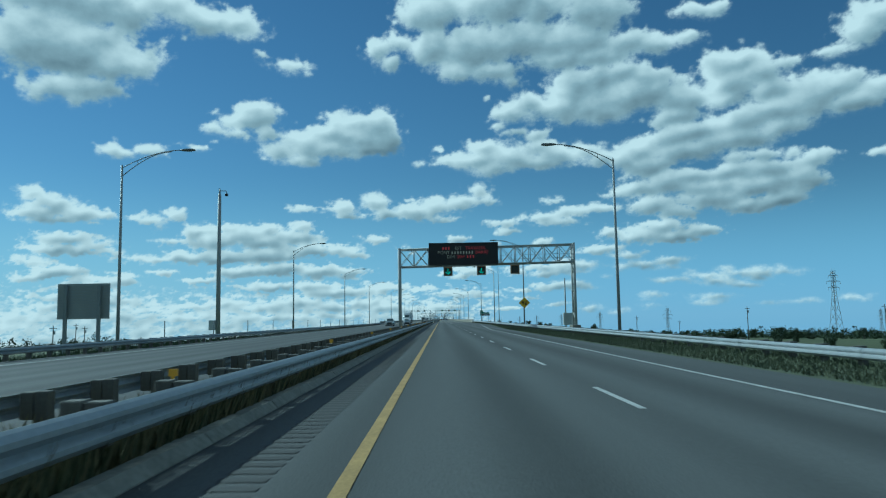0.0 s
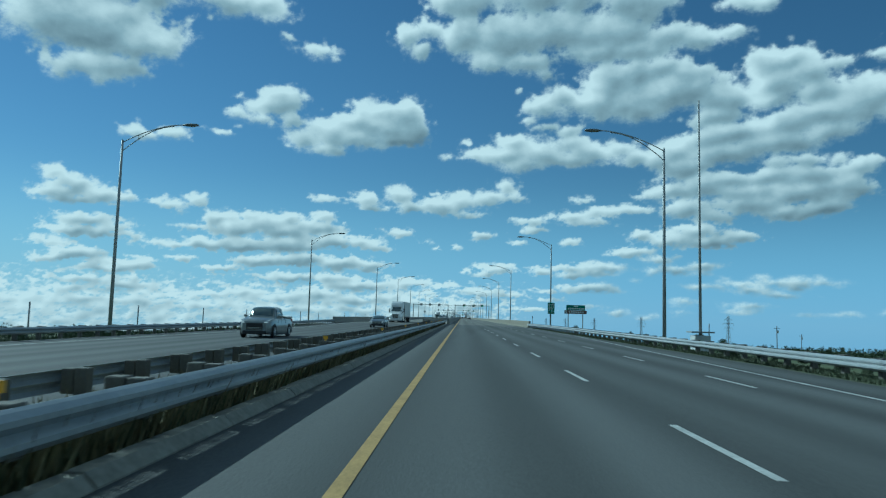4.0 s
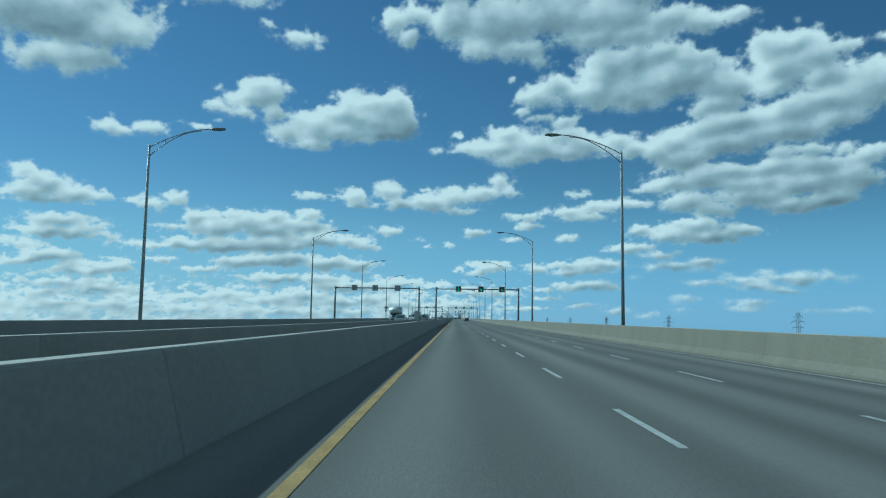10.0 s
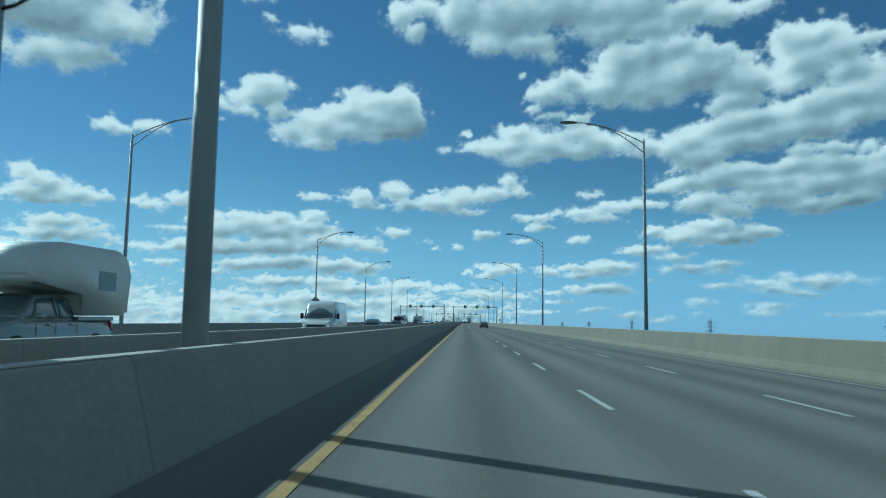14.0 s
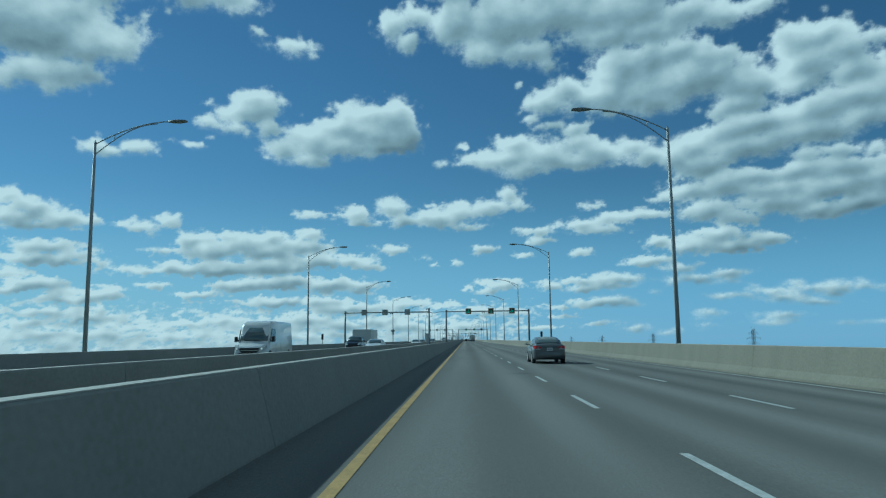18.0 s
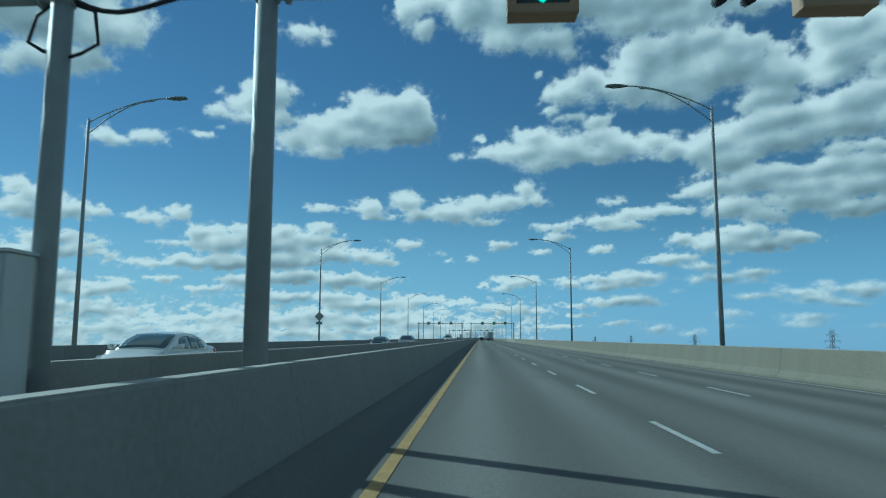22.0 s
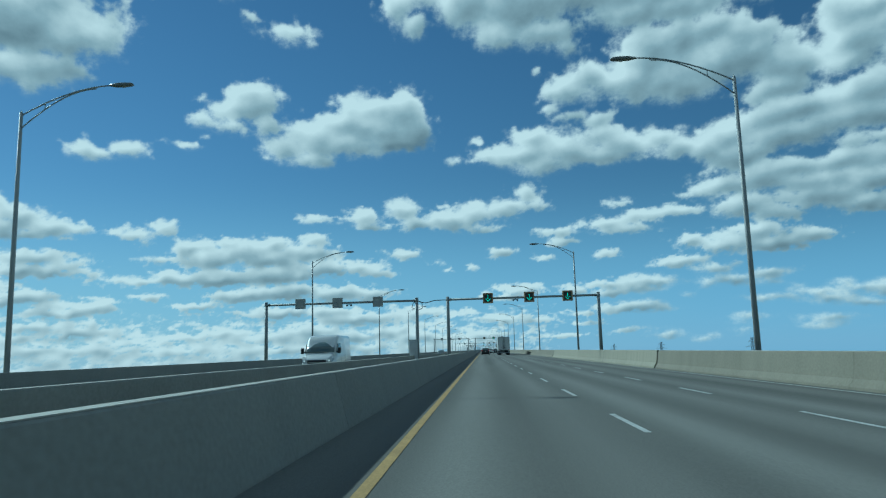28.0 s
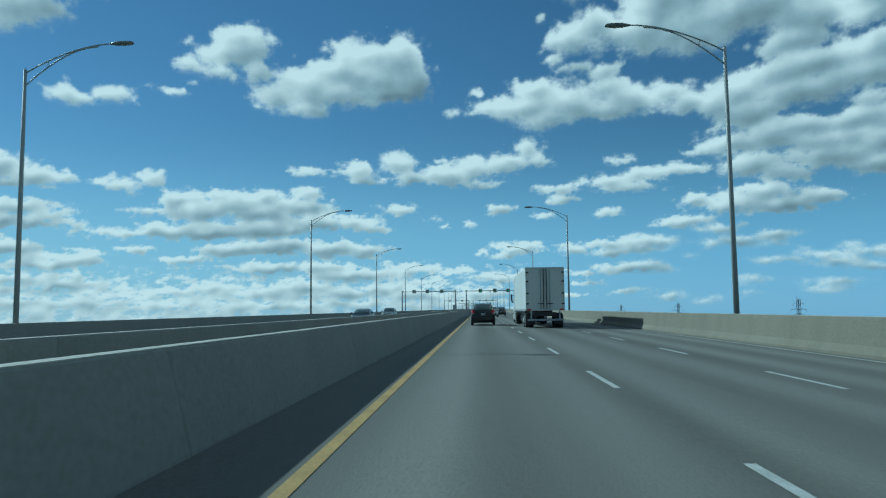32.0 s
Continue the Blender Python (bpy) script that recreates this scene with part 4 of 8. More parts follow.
    if shape.get("spoiler"):
        bm = bmesh.new()
        loft(bm, [[(c * w * 0.72, 0.05 + 0.10 * c * c, deck - 0.05), (c * w * 0.72, 0.03 + 0.10 * c * c, deck + 0.012), (c * w * 0.72, 0.10 + 0.10 * c * c, deck + 0.010), (c * w * 0.72, 0.16 + 0.10 * c * c, deck - 0.02)]
                  for c in (-1, -0.6, -0.2, 0.2, 0.6, 1)])
        part("spoiler", bm, body_paint, root)
    if shape.get("rack"):
        for sx in (-1, 1):
            bm = bmesh.new()
            bm_tube(bm, [(sx * wt * 0.9, g1, H - 0.03), (sx * wt * 0.9, g1 + 0.15, H + 0.05), (sx * wt * 0.9, g2 - 0.15, H + 0.05), (sx * wt * 0.9, g2, H - 0.03)], 0.018, 6)
            part("roof_rail", bm, TRIM, root)
    if shape.get("fin"):
        bm = bmesh.new()
        bm_prism(bm, [(0.0, H - 0.02), (0.16, H - 0.02), (0.03, H + 0.075), (0.0, H + 0.07)], -0.012, 0.012, axis="x")
        bmesh.ops.translate(bm, verts=bm.verts, vec=(0, g1 + 0.1, 0))
        part("antenna", bm, TRIM, root)
    return root


SEDAN = dict(L=4.55, W=1.76, H=1.44, belt=0.95, green=(0.42, 1.38, 2.50, 3.50), hood=0.94, deck=1.04, axles=(0.93, 3.60), wheel=0.318,
             panes=[(1.14, 1.36), (1.40, 2.02), (2.10, 2.62)], tail=(0.77, 0.96, 0.40), plate=0.77)
LARGE_SEDAN = dict(L=4.85, W=1.85, H=1.45, belt=0.98, green=(0.62, 1.35, 2.75, 3.62), hood=0.97, deck=1.05, axles=(0.98, 3.88), wheel=0.335, tail=(0.76, 0.98, 0.5), plate=0.78, chrome_handles=True)
SUV = dict(L=4.62, W=1.87, H=1.71, belt=1.10, green=(0.06, 0.42, 2.70, 3.45), hood=1.10, deck=1.12, axles=(0.92, 3.60), wheel=0.36,
           panes=[(0.70, 1.15), (1.22, 2.02), (2.10, 2.80)], tail=(0.92, 1.24, 0.26), plate=0.86, rack=True, dark_bumper=True, fin=True)
CROSSOVER = dict(L=4.4, W=1.82, H=1.60, belt=1.05, green=(0.10, 0.60, 2.60, 3.36), hood=1.03, deck=1.08, axles=(0.88, 3.46), wheel=0.34, tail=(0.88, 1.04, 0.5), plate=0.72, dark_bumper=True, fin=True)
MINIVAN = dict(L=5.0, W=1.96, H=1.76, belt=1.08, green=(0.08, 0.40, 3.15, 4.15), hood=1.05, deck=1.10, axles=(0.98, 3.98), wheel=0.34,
               panes=[(0.6, 1.5), (1.58, 2.5), (2.58, 3.3)], tail=(0.9, 1.3, 0.3), plate=0.88)


def pickup(name, body_paint, label, lamps=False):
    shape = dict(L=5.7, W=1.98, H=1.88, belt=1.22, green=(2.02, 2.12, 3.70, 4.35), hood=1.24, deck=1.20, axles=(1.15, 4.75), wheel=0.39, tail=(0.85, 1.16, 0.2), plate=0.62, dark_bumper=True)
    root = car(name, shape, body_paint, label, "pickup truck", lamps)
    bm = bmesh.new()
    bm_box(bm, -0.80, 0.12, 1.222, 0.80, 1.95, 1.236)
    part("cargo_bed", bm, TRIM, root)
    for sx in (-1, 1):
        bm = bmesh.new()
        bm_box(bm, min(sx * 0.80, sx * 0.93), 0.06, 1.19, max(sx * 0.80, sx * 0.93), 2.0, 1.30, 0.02)
        part("bed_rail", bm, body_paint, root)
    bm = bmesh.new()
    bm_box(bm, -0.84, 0.0, 0.72, 0.84, 0.07, 1.30, 0.02)
    part("tailgate", bm, body_paint, root)
    return root


def panel_van(name, body_paint, label, L=5.8, W=2.05, H=2.50):
    """A tall delivery van facing +y: one rounded shell, a steep windscreen under a high forehead, a short bonnet."""
    root = tagged(new(name), label, "van")
    w = W / 2
    def ring(y, top, hw, low=0.32, r=0.22):
        pts = []
        for cx, cz, a0 in ((hw * 0.93 - r, top - r, 0), (-hw * 0.93 + r, top - r, 90)):
            for k in range(5):
                a = radians(a0 + 22.5 * k)
                pts.append((cx + r * math.cos(a), y, cz + r * math.sin(a)))
        lower = [(-hw, min(1.25, top - r - 0.02)), (-hw, low + 0.12), (-hw * 0.95, low), (hw * 0.95, low), (hw, low + 0.12), (hw, min(1.25, top - r - 0.02))]
        return pts + [(x, y, z) for x, z in lower]
    bm = bmesh.new()
    loft(bm, [ring(0, H - 0.05, w * 0.985), ring(0.06, H, w), ring(L - 2.3, H, w), ring(L - 1.95, H - 0.06, w), ring(L - 1.68, H - 0.20, w * 0.995), ring(L - 1.50, H - 0.42, w * 0.99),
              ring(L - 0.92, 1.34, w * 0.97), ring(L - 0.62, 1.22, w * 0.96), ring(L - 0.25, 1.10, w * 0.93), ring(L - 0.07, 0.98, w * 0.88), ring(L, 0.84, w * 0.82, 0.36)])
    part("body", bm, body_paint, root)
    zt = H - 0.50
    bm = bmesh.new()
    cs = (-1, -0.6, -0.2, 0.2, 0.6, 1)
    rows = [[(c * hw, y - 0.06 * c * c, z) for c in cs] for y, z, hw in ((L - 0.94, 1.40, w * 0.86), (L - 1.22, 1.40 + (zt - 1.40) * 0.5, w * 0.82), (L - 1.49, zt, w * 0.78))]
    up = [[bm.verts.new(Vector(p) + Vector((0, 0.035, 0.03))) for p in r] for r in rows]
    dn = [[bm.verts.new(Vector(p) - Vector((0, 0.02, 0.02))) for p in r] for r in rows]
    for i in range(2):
        for j in range(5):
            bm.faces.new((up[i][j], up[i][j + 1], up[i + 1][j + 1], up[i + 1][j])).smooth = True
        for j in (0, 5):
            bm.faces.new((up[i][j], up[i + 1][j], dn[i + 1][j], dn[i][j]))
    for j in range(5):
        bm.faces.new((up[0][j], dn[0][j], dn[0][j + 1], up[0][j + 1]))
        bm.faces.new((up[2][j], up[2][j + 1], dn[2][j + 1], dn[2][j]))
    part("windscreen", bm, WINDOW, root)
    for x in (-0.42, 0.30):
        bm = bmesh.new()
        bm_tube(bm, [(x, L - 0.84, 1.40), (x + 0.45, L - 0.86, 1.45)], 0.012, 5)
        part("wiper", bm, TRIM, root)
    for sx in (-1, 1):
        bm = bmesh.new()
        quad_panel(bm, [(sx * w * 0.985, L - 2.35, 1.36), (sx * w * 0.965, L - 1.10, 1.36), (sx * w * 0.945, L - 1.55, zt - 0.04), (sx * w * 0.95, L - 2.35, zt - 0.04)], (sx, 0, 0.1), 0.03)
        part("side_window", bm, WINDOW, root)
        bm = bmesh.new()
        bm_box(bm, min(sx * (w + 0.04), sx * (w + 0.24)), L - 1.25, 1.34, max(sx * (w + 0.04), sx * (w + 0.24)), L - 1.10, 1.70, 0.03)
        bm_box(bm, min(sx * w * 0.93, sx * (w + 0.06)), L - 1.20, 1.42, max(sx * w * 0.93, sx * (w + 0.06)), L - 1.14, 1.48)
        part("mirror", bm, TRIM, root)
        bm = bmesh.new()
        loft(bm, [[(sx * w * 0.97, L - 0.42, 0.96), (sx * w * 0.96, L - 0.42, 1.16), (sx * w * 0.76, L - 0.30, 1.14), (sx * w * 0.76, L - 0.30, 0.96)],
                  [(sx * w * 0.88, L - 0.02, 0.82), (sx * w * 0.88, L - 0.10, 1.00), (sx * w * 0.62, L + 0.00, 0.98), (sx * w * 0.62, L + 0.025, 0.82)]], smooth=False)
        hl = part("headlamp", bm, CLEAR_LENS, root, "clear headlamp")
        bm = bmesh.new()
        bm_tube(bm, [(sx * w * 0.74, L - 0.01, 0.91), (sx * w * 0.74, L + 0.03, 0.91)], 0.06, 10)
        part("bulb", bm, HEADLAMP, hl, "lit lamp")
        for y in (1.05, L - 1.05):
            bm = bmesh.new()
            bm_tube(bm, [(sx * (w - 0.16), y, 0.37), (sx * (w + 0.004), y, 0.37)], 0.42, 20)
            part("wheel_arch", bm, TRIM, root)
            wheel(root, sx * (w - 0.09), y, 0.36, 0.2, sx, 5)
        bm = bmesh.new()
        bm_box(bm, min(sx * w * 0.97, sx * w * 0.84), -0.02, 0.75, max(sx * w * 0.97, sx * w * 0.84), 0.03, 1.5)
        part("tail_lamp", bm, RED_LENS, root)
        for y in (L - 2.42, L - 3.7):
            bm = bmesh.new()
            bm_box(bm, sx * (w + 0.001) - 0.005, y, 0.42, sx * (w + 0.001) + 0.005, y + 0.012, 1.24)
            part("door_gap", bm, TRIM, root)
    bm = bmesh.new()
    loft(bm, [[(c * w * 0.92, L + 0.06 - 0.16 * c ** 4 + dy, z) for dy, z in ((-0.16, 0.34), (0.0, 0.38), (0.01, 0.52), (-0.02, 0.64), (-0.16, 0.66))] for c in (-1, -0.8, -0.4, 0, 0.4, 0.8, 1)])
    part("front_bumper", bm, TRIM, root)
    bm = bmesh.new()
    loft(bm, [[(-a, L + y - 0.08, z), (a, L + y - 0.08, z), (a, L + y + 0.03, z), (-a, L + y + 0.03, z)] for z, a, y in ((0.66, w * 0.44, 0.02), (0.80, w * 0.58, 0.01), (0.96, w * 0.56, -0.03))], smooth=False)
    gr = part("grille", bm, TRIM, root)
    bm = bmesh.new()
    bm_box(bm, -w * 0.55, L + 0.03, 0.79, w * 0.55, L + 0.05, 0.82)
    part("grille_bar", bm, CHROME, gr)
    return root


def box_trailer(root, y0, L=14.6, W=2.6, H=4.08, low=1.18):
    """A dry van trailer from y0 forward, parts under root: sides, rear doors with locking bars, underrun guard, axles."""
    w = W / 2
    bm = bmesh.new()
    bm_box(bm, -w, y0 + 0.06, low, w, y0 + L, H, 0.03)
    bx = part("trailer_box", bm, TRAILER, root)
    for sx in (-1, 1):
        bm = bmesh.new()
        y = y0 + 0.7
        while y < y0 + L - 0.3:
            bm_box(bm, sx * w - 0.008, y, low + 0.12, sx * w + 0.012, y + 0.05, H - 0.12)
            y += 1.22
        part("side_rib", bm, TRAILER, bx)
        bm = bmesh.new()
        bm_box(bm, sx * w - 0.012, y0 + 0.05, low - 0.03, sx * w + 0.016, y0 + L, low + 0.10)
        part("side_rail", bm, GALV, bx)
    bm = bmesh.new()
    for x0, z0, x1, z1 in ((-w, low, -w + 0.09, H), (w - 0.09, low, w, H), (-w + 0.09, H - 0.12, w - 0.09, H), (-w + 0.09, low - 0.02, w - 0.09, low + 0.12)):
        bm_box(bm, x0, y0, z0, x1, y0 + 0.075, z1)
    part("rear_frame", bm, TRAILER, bx)
    for sx in (-1, 1):
        bm = bmesh.new()
        bm_box(bm, min(sx * 0.012, sx * (w - 0.10)), y0 + 0.02, low + 0.13, max(sx * 0.012, sx * (w - 0.10)), y0 + 0.059, H - 0.13)
        d = part("rear_door", bm, TRAILER_DOOR, bx)
        for xo in (0.10, 0.30):
            bm = bmesh.new()
            bm_tube(bm, [(sx * xo, y0 - 0.012, low + 0.10), (sx * xo, y0 - 0.012, H - 0.10)], 0.028, 7)
            part("lock_bar", bm, TRIM if xo < 0.2 else GALV, d)
        bm = bmesh.new()
        bm_box(bm, min(sx * 0.10, sx * 0.52), y0 - 0.05, low + 0.42, max(sx * 0.10, sx * 0.52), y0 - 0.02, low + 0.47)
        part("lock_handle", bm, TRIM, d)
        for z in (low + 0.4, low + 1.1, low + 1.9, low + 2.5):
            bm = bmesh.new()
            bm_box(bm, min(sx * (w - 0.20), sx * (w - 0.02)), y0 - 0.012, z, max(sx * (w - 0.20), sx * (w - 0.02)), y0 + 0.02, z + 0.09)
            part("hinge", bm, TRIM, d)
        bm = bmesh.new()
        bm_box(bm, min(sx * (w - 0.34), sx * (w - 0.06)), y0 - 0.016, low - 0.01, max(sx * (w - 0.34), sx * (w - 0.06)), y0, low + 0.10)
        part("tail_lamp", bm, RED_LENS, bx, "red tail lamp")
        bm = bmesh.new()
        bm_box(bm, sx * 0.95 - 0.05, y0 + 0.02, 0.5, sx * 0.95 + 0.05, y0 + 0.1, low)
        part("guard_post", bm, GALV, bx)
    bm = bmesh.new()
    bm_box(bm, -1.2, y0, 0.48, 1.2, y0 + 0.11, 0.60, 0.01)
    part("underrun_bar", bm, GALV, bx)
    bm = bmesh.new()
    for k in range(5):
        bm_box(bm, -0.62 + k * 0.25, y0 - 0.012, 0.86, -0.5 + k * 0.25, y0 + 0.02, 0.98)
    bm_box(bm, -0.75, y0 + 0.0, 0.78, 0.75, y0 + 0.03, 1.05)
    part("lamp_panel", bm, TRIM, bx)
    for ya in (y0 + 1.5, y0 + 2.8):
        for sx in (-1, 1):
            for off in (0.12, 0.42):
                wheel(root, sx * (w - off - 0.02), ya, 0.5, 0.26, sx, 5)
            bm = bmesh.new()
            bm_box(bm, min(sx * 0.62, sx * 1.26), y0 + 0.72, 0.22, max(sx * 0.62, sx * 1.26), y0 + 0.735, 0.86)
            if ya < y0 + 2:
                part("mud_flap", bm, TRIM, root)
        bm = bmesh.new()
        bm_tube(bm, [(-1.1, ya, 0.5), (1.1, ya, 0.5)], 0.075, 8)
        part("axle", bm, TRIM, root)
    bm = bmesh.new()
    bm_box(bm, -0.55, y0 + 0.9, 0.82, -0.43, y0 + L - 1.2, low)
    bm_box(bm, 0.43, y0 + 0.9, 0.82, 0.55, y0 + L - 1.2, low)
    part("chassis_beam", bm, TRIM, root)
    bm = bmesh.new()
    for sx in (-1, 1):
        bm_box(bm, sx * 0.95 - 0.06, y0 + L - 3.6, 0.3, sx * 0.95 + 0.06, y0 + L - 3.48, low)
    part("landing_leg", bm, GALV, root)


def tractor(root, y0):
    """A long-nosed sleeper cab from y0 (its back) to y0 + 5.4, parts under root."""
    bm = bmesh.new()
    bm_box(bm, -0.5, y0 - 2.6, 0.7, 0.5, y0 + 5.0, 0.95)
    part("tractor_frame", bm, TRIM, root)
    def ring(y, hw, low, top, r):
        pts = []
        for cx, cz, a0 in ((hw - r, top - r, 0), (-hw + r, top - r, 90), (-hw + 0.08, low + 0.08, 180), (hw - 0.08, low + 0.08, 270)):
            rad = r if a0 < 180 else 0.08
            for k in range(5):
                a = radians(a0 + 22.5 * k)
                pts.append((cx + rad * math.cos(a), y, cz + rad * math.sin(a)))
        return pts
    bm = bmesh.new()
    loft(bm, [ring(y0 + y, hw, low, top, r) for y, hw, low, top, r in
              ((0.0, 1.22, 0.80, 3.92, 0.28), (0.08, 1.25, 0.74, 3.98, 0.30), (1.1, 1.25, 0.72, 3.97, 0.30), (1.6, 1.25, 0.72, 3.88, 0.32), (2.0, 1.24, 0.72, 3.66, 0.36), (2.3, 1.22, 0.72, 3.30, 0.36),
               (2.48, 1.20, 0.72, 2.96, 0.24), (3.12, 1.13, 0.72, 2.12, 0.22), (3.4, 1.10, 0.80, 2.00, 0.24), (4.2, 1.04, 0.86, 1.86, 0.26), (4.75, 0.98, 0.80, 1.74, 0.28), (5.05, 0.92, 0.66, 1.58, 0.28), (5.2, 0.82, 0.66, 1.36, 0.26))])
    cab = part("cab", bm, PAINT_WHITE, root)
    def pane(name, rows, out, thick, material, owner):
        bm = bmesh.new()
        o = Vector(out).normalized() * thick
        top = [[bm.verts.new(Vector(p) + o) for p in r] for r in rows]
        low = [[bm.verts.new(Vector(p) - o * 0.3) for p in r] for r in rows]
        n = len(rows[0])
        for t0, t1, l0, l1 in zip(top, top[1:], low, low[1:]):
            for j in range(n - 1):
                bm.faces.new((t0[j], t0[j + 1], t1[j + 1], t1[j])).smooth = True
        for a, b in ((top[0], low[0]), (low[-1], top[-1])):
            for j in range(n - 1):
                bm.faces.new((a[j], b[j], b[j + 1], a[j + 1]))
        for j in (0, n - 1):
            for i in range(len(rows) - 1):
                bm.faces.new((top[i][j], top[i + 1][j], low[i + 1][j], low[i][j]))
        return part(name, bm, material, owner)
    cs = (-1, -0.7, -0.35, 0, 0.35, 0.7, 1)
    pane("windscreen", [[(c * w_, y0 + y - 0.10 * c * c, z) for c in cs] for y, z, w_ in ((3.13, 2.16, 1.00), (2.83, 2.50, 1.02), (2.54, 2.88, 1.03))], (0, 0.8, 0.6), 0.05, WINDOW, cab)
    visor = bmesh.new()
    loft(visor, [[(c * 1.08, y0 + 2.62 - 0.10 * c * c, 2.93), (c * 1.08, y0 + 2.66 - 0.10 * c * c, 2.97), (c * 1.06, y0 + 2.40 - 0.10 * c * c, 3.10)] for c in cs])
    part("visor", visor, PAINT_WHITE, cab)
    # grille widening upwards, with bright bars
    bm = bmesh.new()
    loft(bm, [[(-w_, y0 + y, z), (w_, y0 + y, z), (w_, y0 + y - 0.2, z), (-w_, y0 + y - 0.2, z)] for z, w_, y in ((0.80, 0.46, 5.27), (1.05, 0.52, 5.27), (1.36, 0.58, 5.24), (1.60, 0.60, 5.12))], smooth=False)
    gr = part("grille", bm, TRIM, cab)
    for k in range(5):
        z = 0.88 + k * 0.155
        y = y0 + (5.285 if z < 1.2 else 5.285 - (z - 1.2) * 0.32)
        bm = bmesh.new()
        bm_box(bm, -0.45 - 0.03 * k, y - 0.02, z, 0.45 + 0.03 * k, y + 0.012, z + 0.045, 0.008)
        part("grille_bar", bm, CHROME, gr)
    bm = bmesh.new()
    loft(bm, [[(c * 1.22, y0 + 5.40 - 0.42 * abs(c) ** 3 + dy, z) for dy, z in ((-0.25, 0.34), (-0.02, 0.36), (0.02, 0.56), (-0.02, 0.76), (-0.25, 0.82))] for c in (-1, -0.9, -0.7, -0.35, 0, 0.35, 0.7, 0.9, 1)])
    part("bumper", bm, PAINT_WHITE, cab)
    for sx in (-1, 1):
        # fender with its arch, lamp in its nose
        bm = bmesh.new()
        arch = [(3.30, 0.80), (3.38, 1.10), (3.62, 1.30), (4.1, 1.36), (4.62, 1.30), (4.95, 1.12), (5.15, 0.86)]
        loft(bm, [[(sx * 0.90, y0 + y, z - 0.02), (sx * 1.22, y0 + y, z - 0.05), (sx * 1.20, y0 + y, z + 0.04), (sx * 0.90, y0 + y, z + 0.16)] for y, z in arch])
        part("fender", bm, PAINT_WHITE, cab)
        bm = bmesh.new()
        loft(bm, [[(sx * 0.68, y0 + 5.14, 1.00), (sx * 0.68, y0 + 5.06, 1.26), (sx * 0.70, y0 + 4.9, 1.24), (sx * 0.70, y0 + 4.95, 1.0)],
                  [(sx * 1.12, y0 + 5.00, 1.04), (sx * 1.14, y0 + 4.86, 1.30), (sx * 1.08, y0 + 4.7, 1.28), (sx * 1.08, y0 + 4.8, 1.04)]], smooth=False)
        part("headlamp", bm, HEADLAMP, cab, "lit headlamp")
        pane("side_window", [[(sx * 1.215, y0 + 1.72, 2.0), (sx * 1.15, y0 + 2.92, 2.0)], [(sx * 1.22, y0 + 1.72, 2.4), (sx * 1.16, y0 + 2.72, 2.4)], [(sx * 1.21, y0 + 1.72, 2.78), (sx * 1.17, y0 + 2.50, 2.78)]], (sx, 0, 0), 0.03, WINDOW, cab)
        bm = bmesh.new()
        bm_box(bm, min(sx * 1.34, sx * 1.50), y0 + 2.78, 1.98, max(sx * 1.34, sx * 1.50), y0 + 2.92, 2.62, 0.03)
        bm_tube(bm, [(sx * 1.12, y0 + 2.75, 2.05), (sx * 1.36, y0 + 2.85, 2.12)], 0.025, 6)
        bm_tube(bm, [(sx * 1.14, y0 + 2.6, 2.5), (sx * 1.36, y0 + 2.85, 2.5)], 0.025, 6)
        part("mirror", bm, TRIM, cab)
        bm = bmesh.new()
        bm_tube(bm, [(sx * 1.0, y0 + 3.9, 1.72), (sx * 1.26, y0 + 4.2, 1.92)], 0.02, 6)
        bm_box(bm, min(sx * 1.20, sx * 1.36), y0 + 4.12, 1.86, max(sx * 1.20, sx * 1.36), y0 + 4.24, 2.04, 0.02)
        part("hood_mirror", bm, TRIM, cab)
        bm = bmesh.new()
        bm_box(bm, sx * 1.22 - 0.025, y0 - 0.1, 0.36, sx * 1.22 + 0.025, y0 + 3.1, 1.05, 0.02)
        part("side_skirt", bm, PAINT_WHITE, cab)
        bm = bmesh.new()
        bm_box(bm, sx * 1.252 - 0.004, y0 + 1.60, 0.9, sx * 1.252 + 0.006, y0 + 1.615, 3.0)
        part("door_gap", bm, TRIM, cab)
        bm = bmesh.new()
        bm_box(bm, sx * 1.25 - 0.01, y0 - 0.42, 1.0, sx * 1.25 + 0.01, y0 + 0.02, 3.92)
        part("side_extender", bm, TRIM, cab)
        wheel(root, sx * 1.06, y0 + 4.22, 0.5, 0.3, sx, 6)
        for ya in (y0 - 0.75, y0 - 2.05):
            wheel(root, sx * 1.05, ya, 0.5, 0.5, sx, 6)
        bm = bmesh.new()
        bm_tube(bm, [(sx * 0.86, y0 + 0.4, 0.75), (sx * 0.86, y0 + 2.0, 0.75)], 0.30, 14)
        part("fuel_tank", bm, CHROME, root)


def put(ob, x, y, facing=0):
    """facing 0 drives away along +y; 180 comes towards the camera (y is then its front)."""
    ob.matrix_basis = pose(x, y, (road_z(x) if x > -3.5 else opposite_z(x, y)) + 0.004, 0, 0, facing)
    return ob


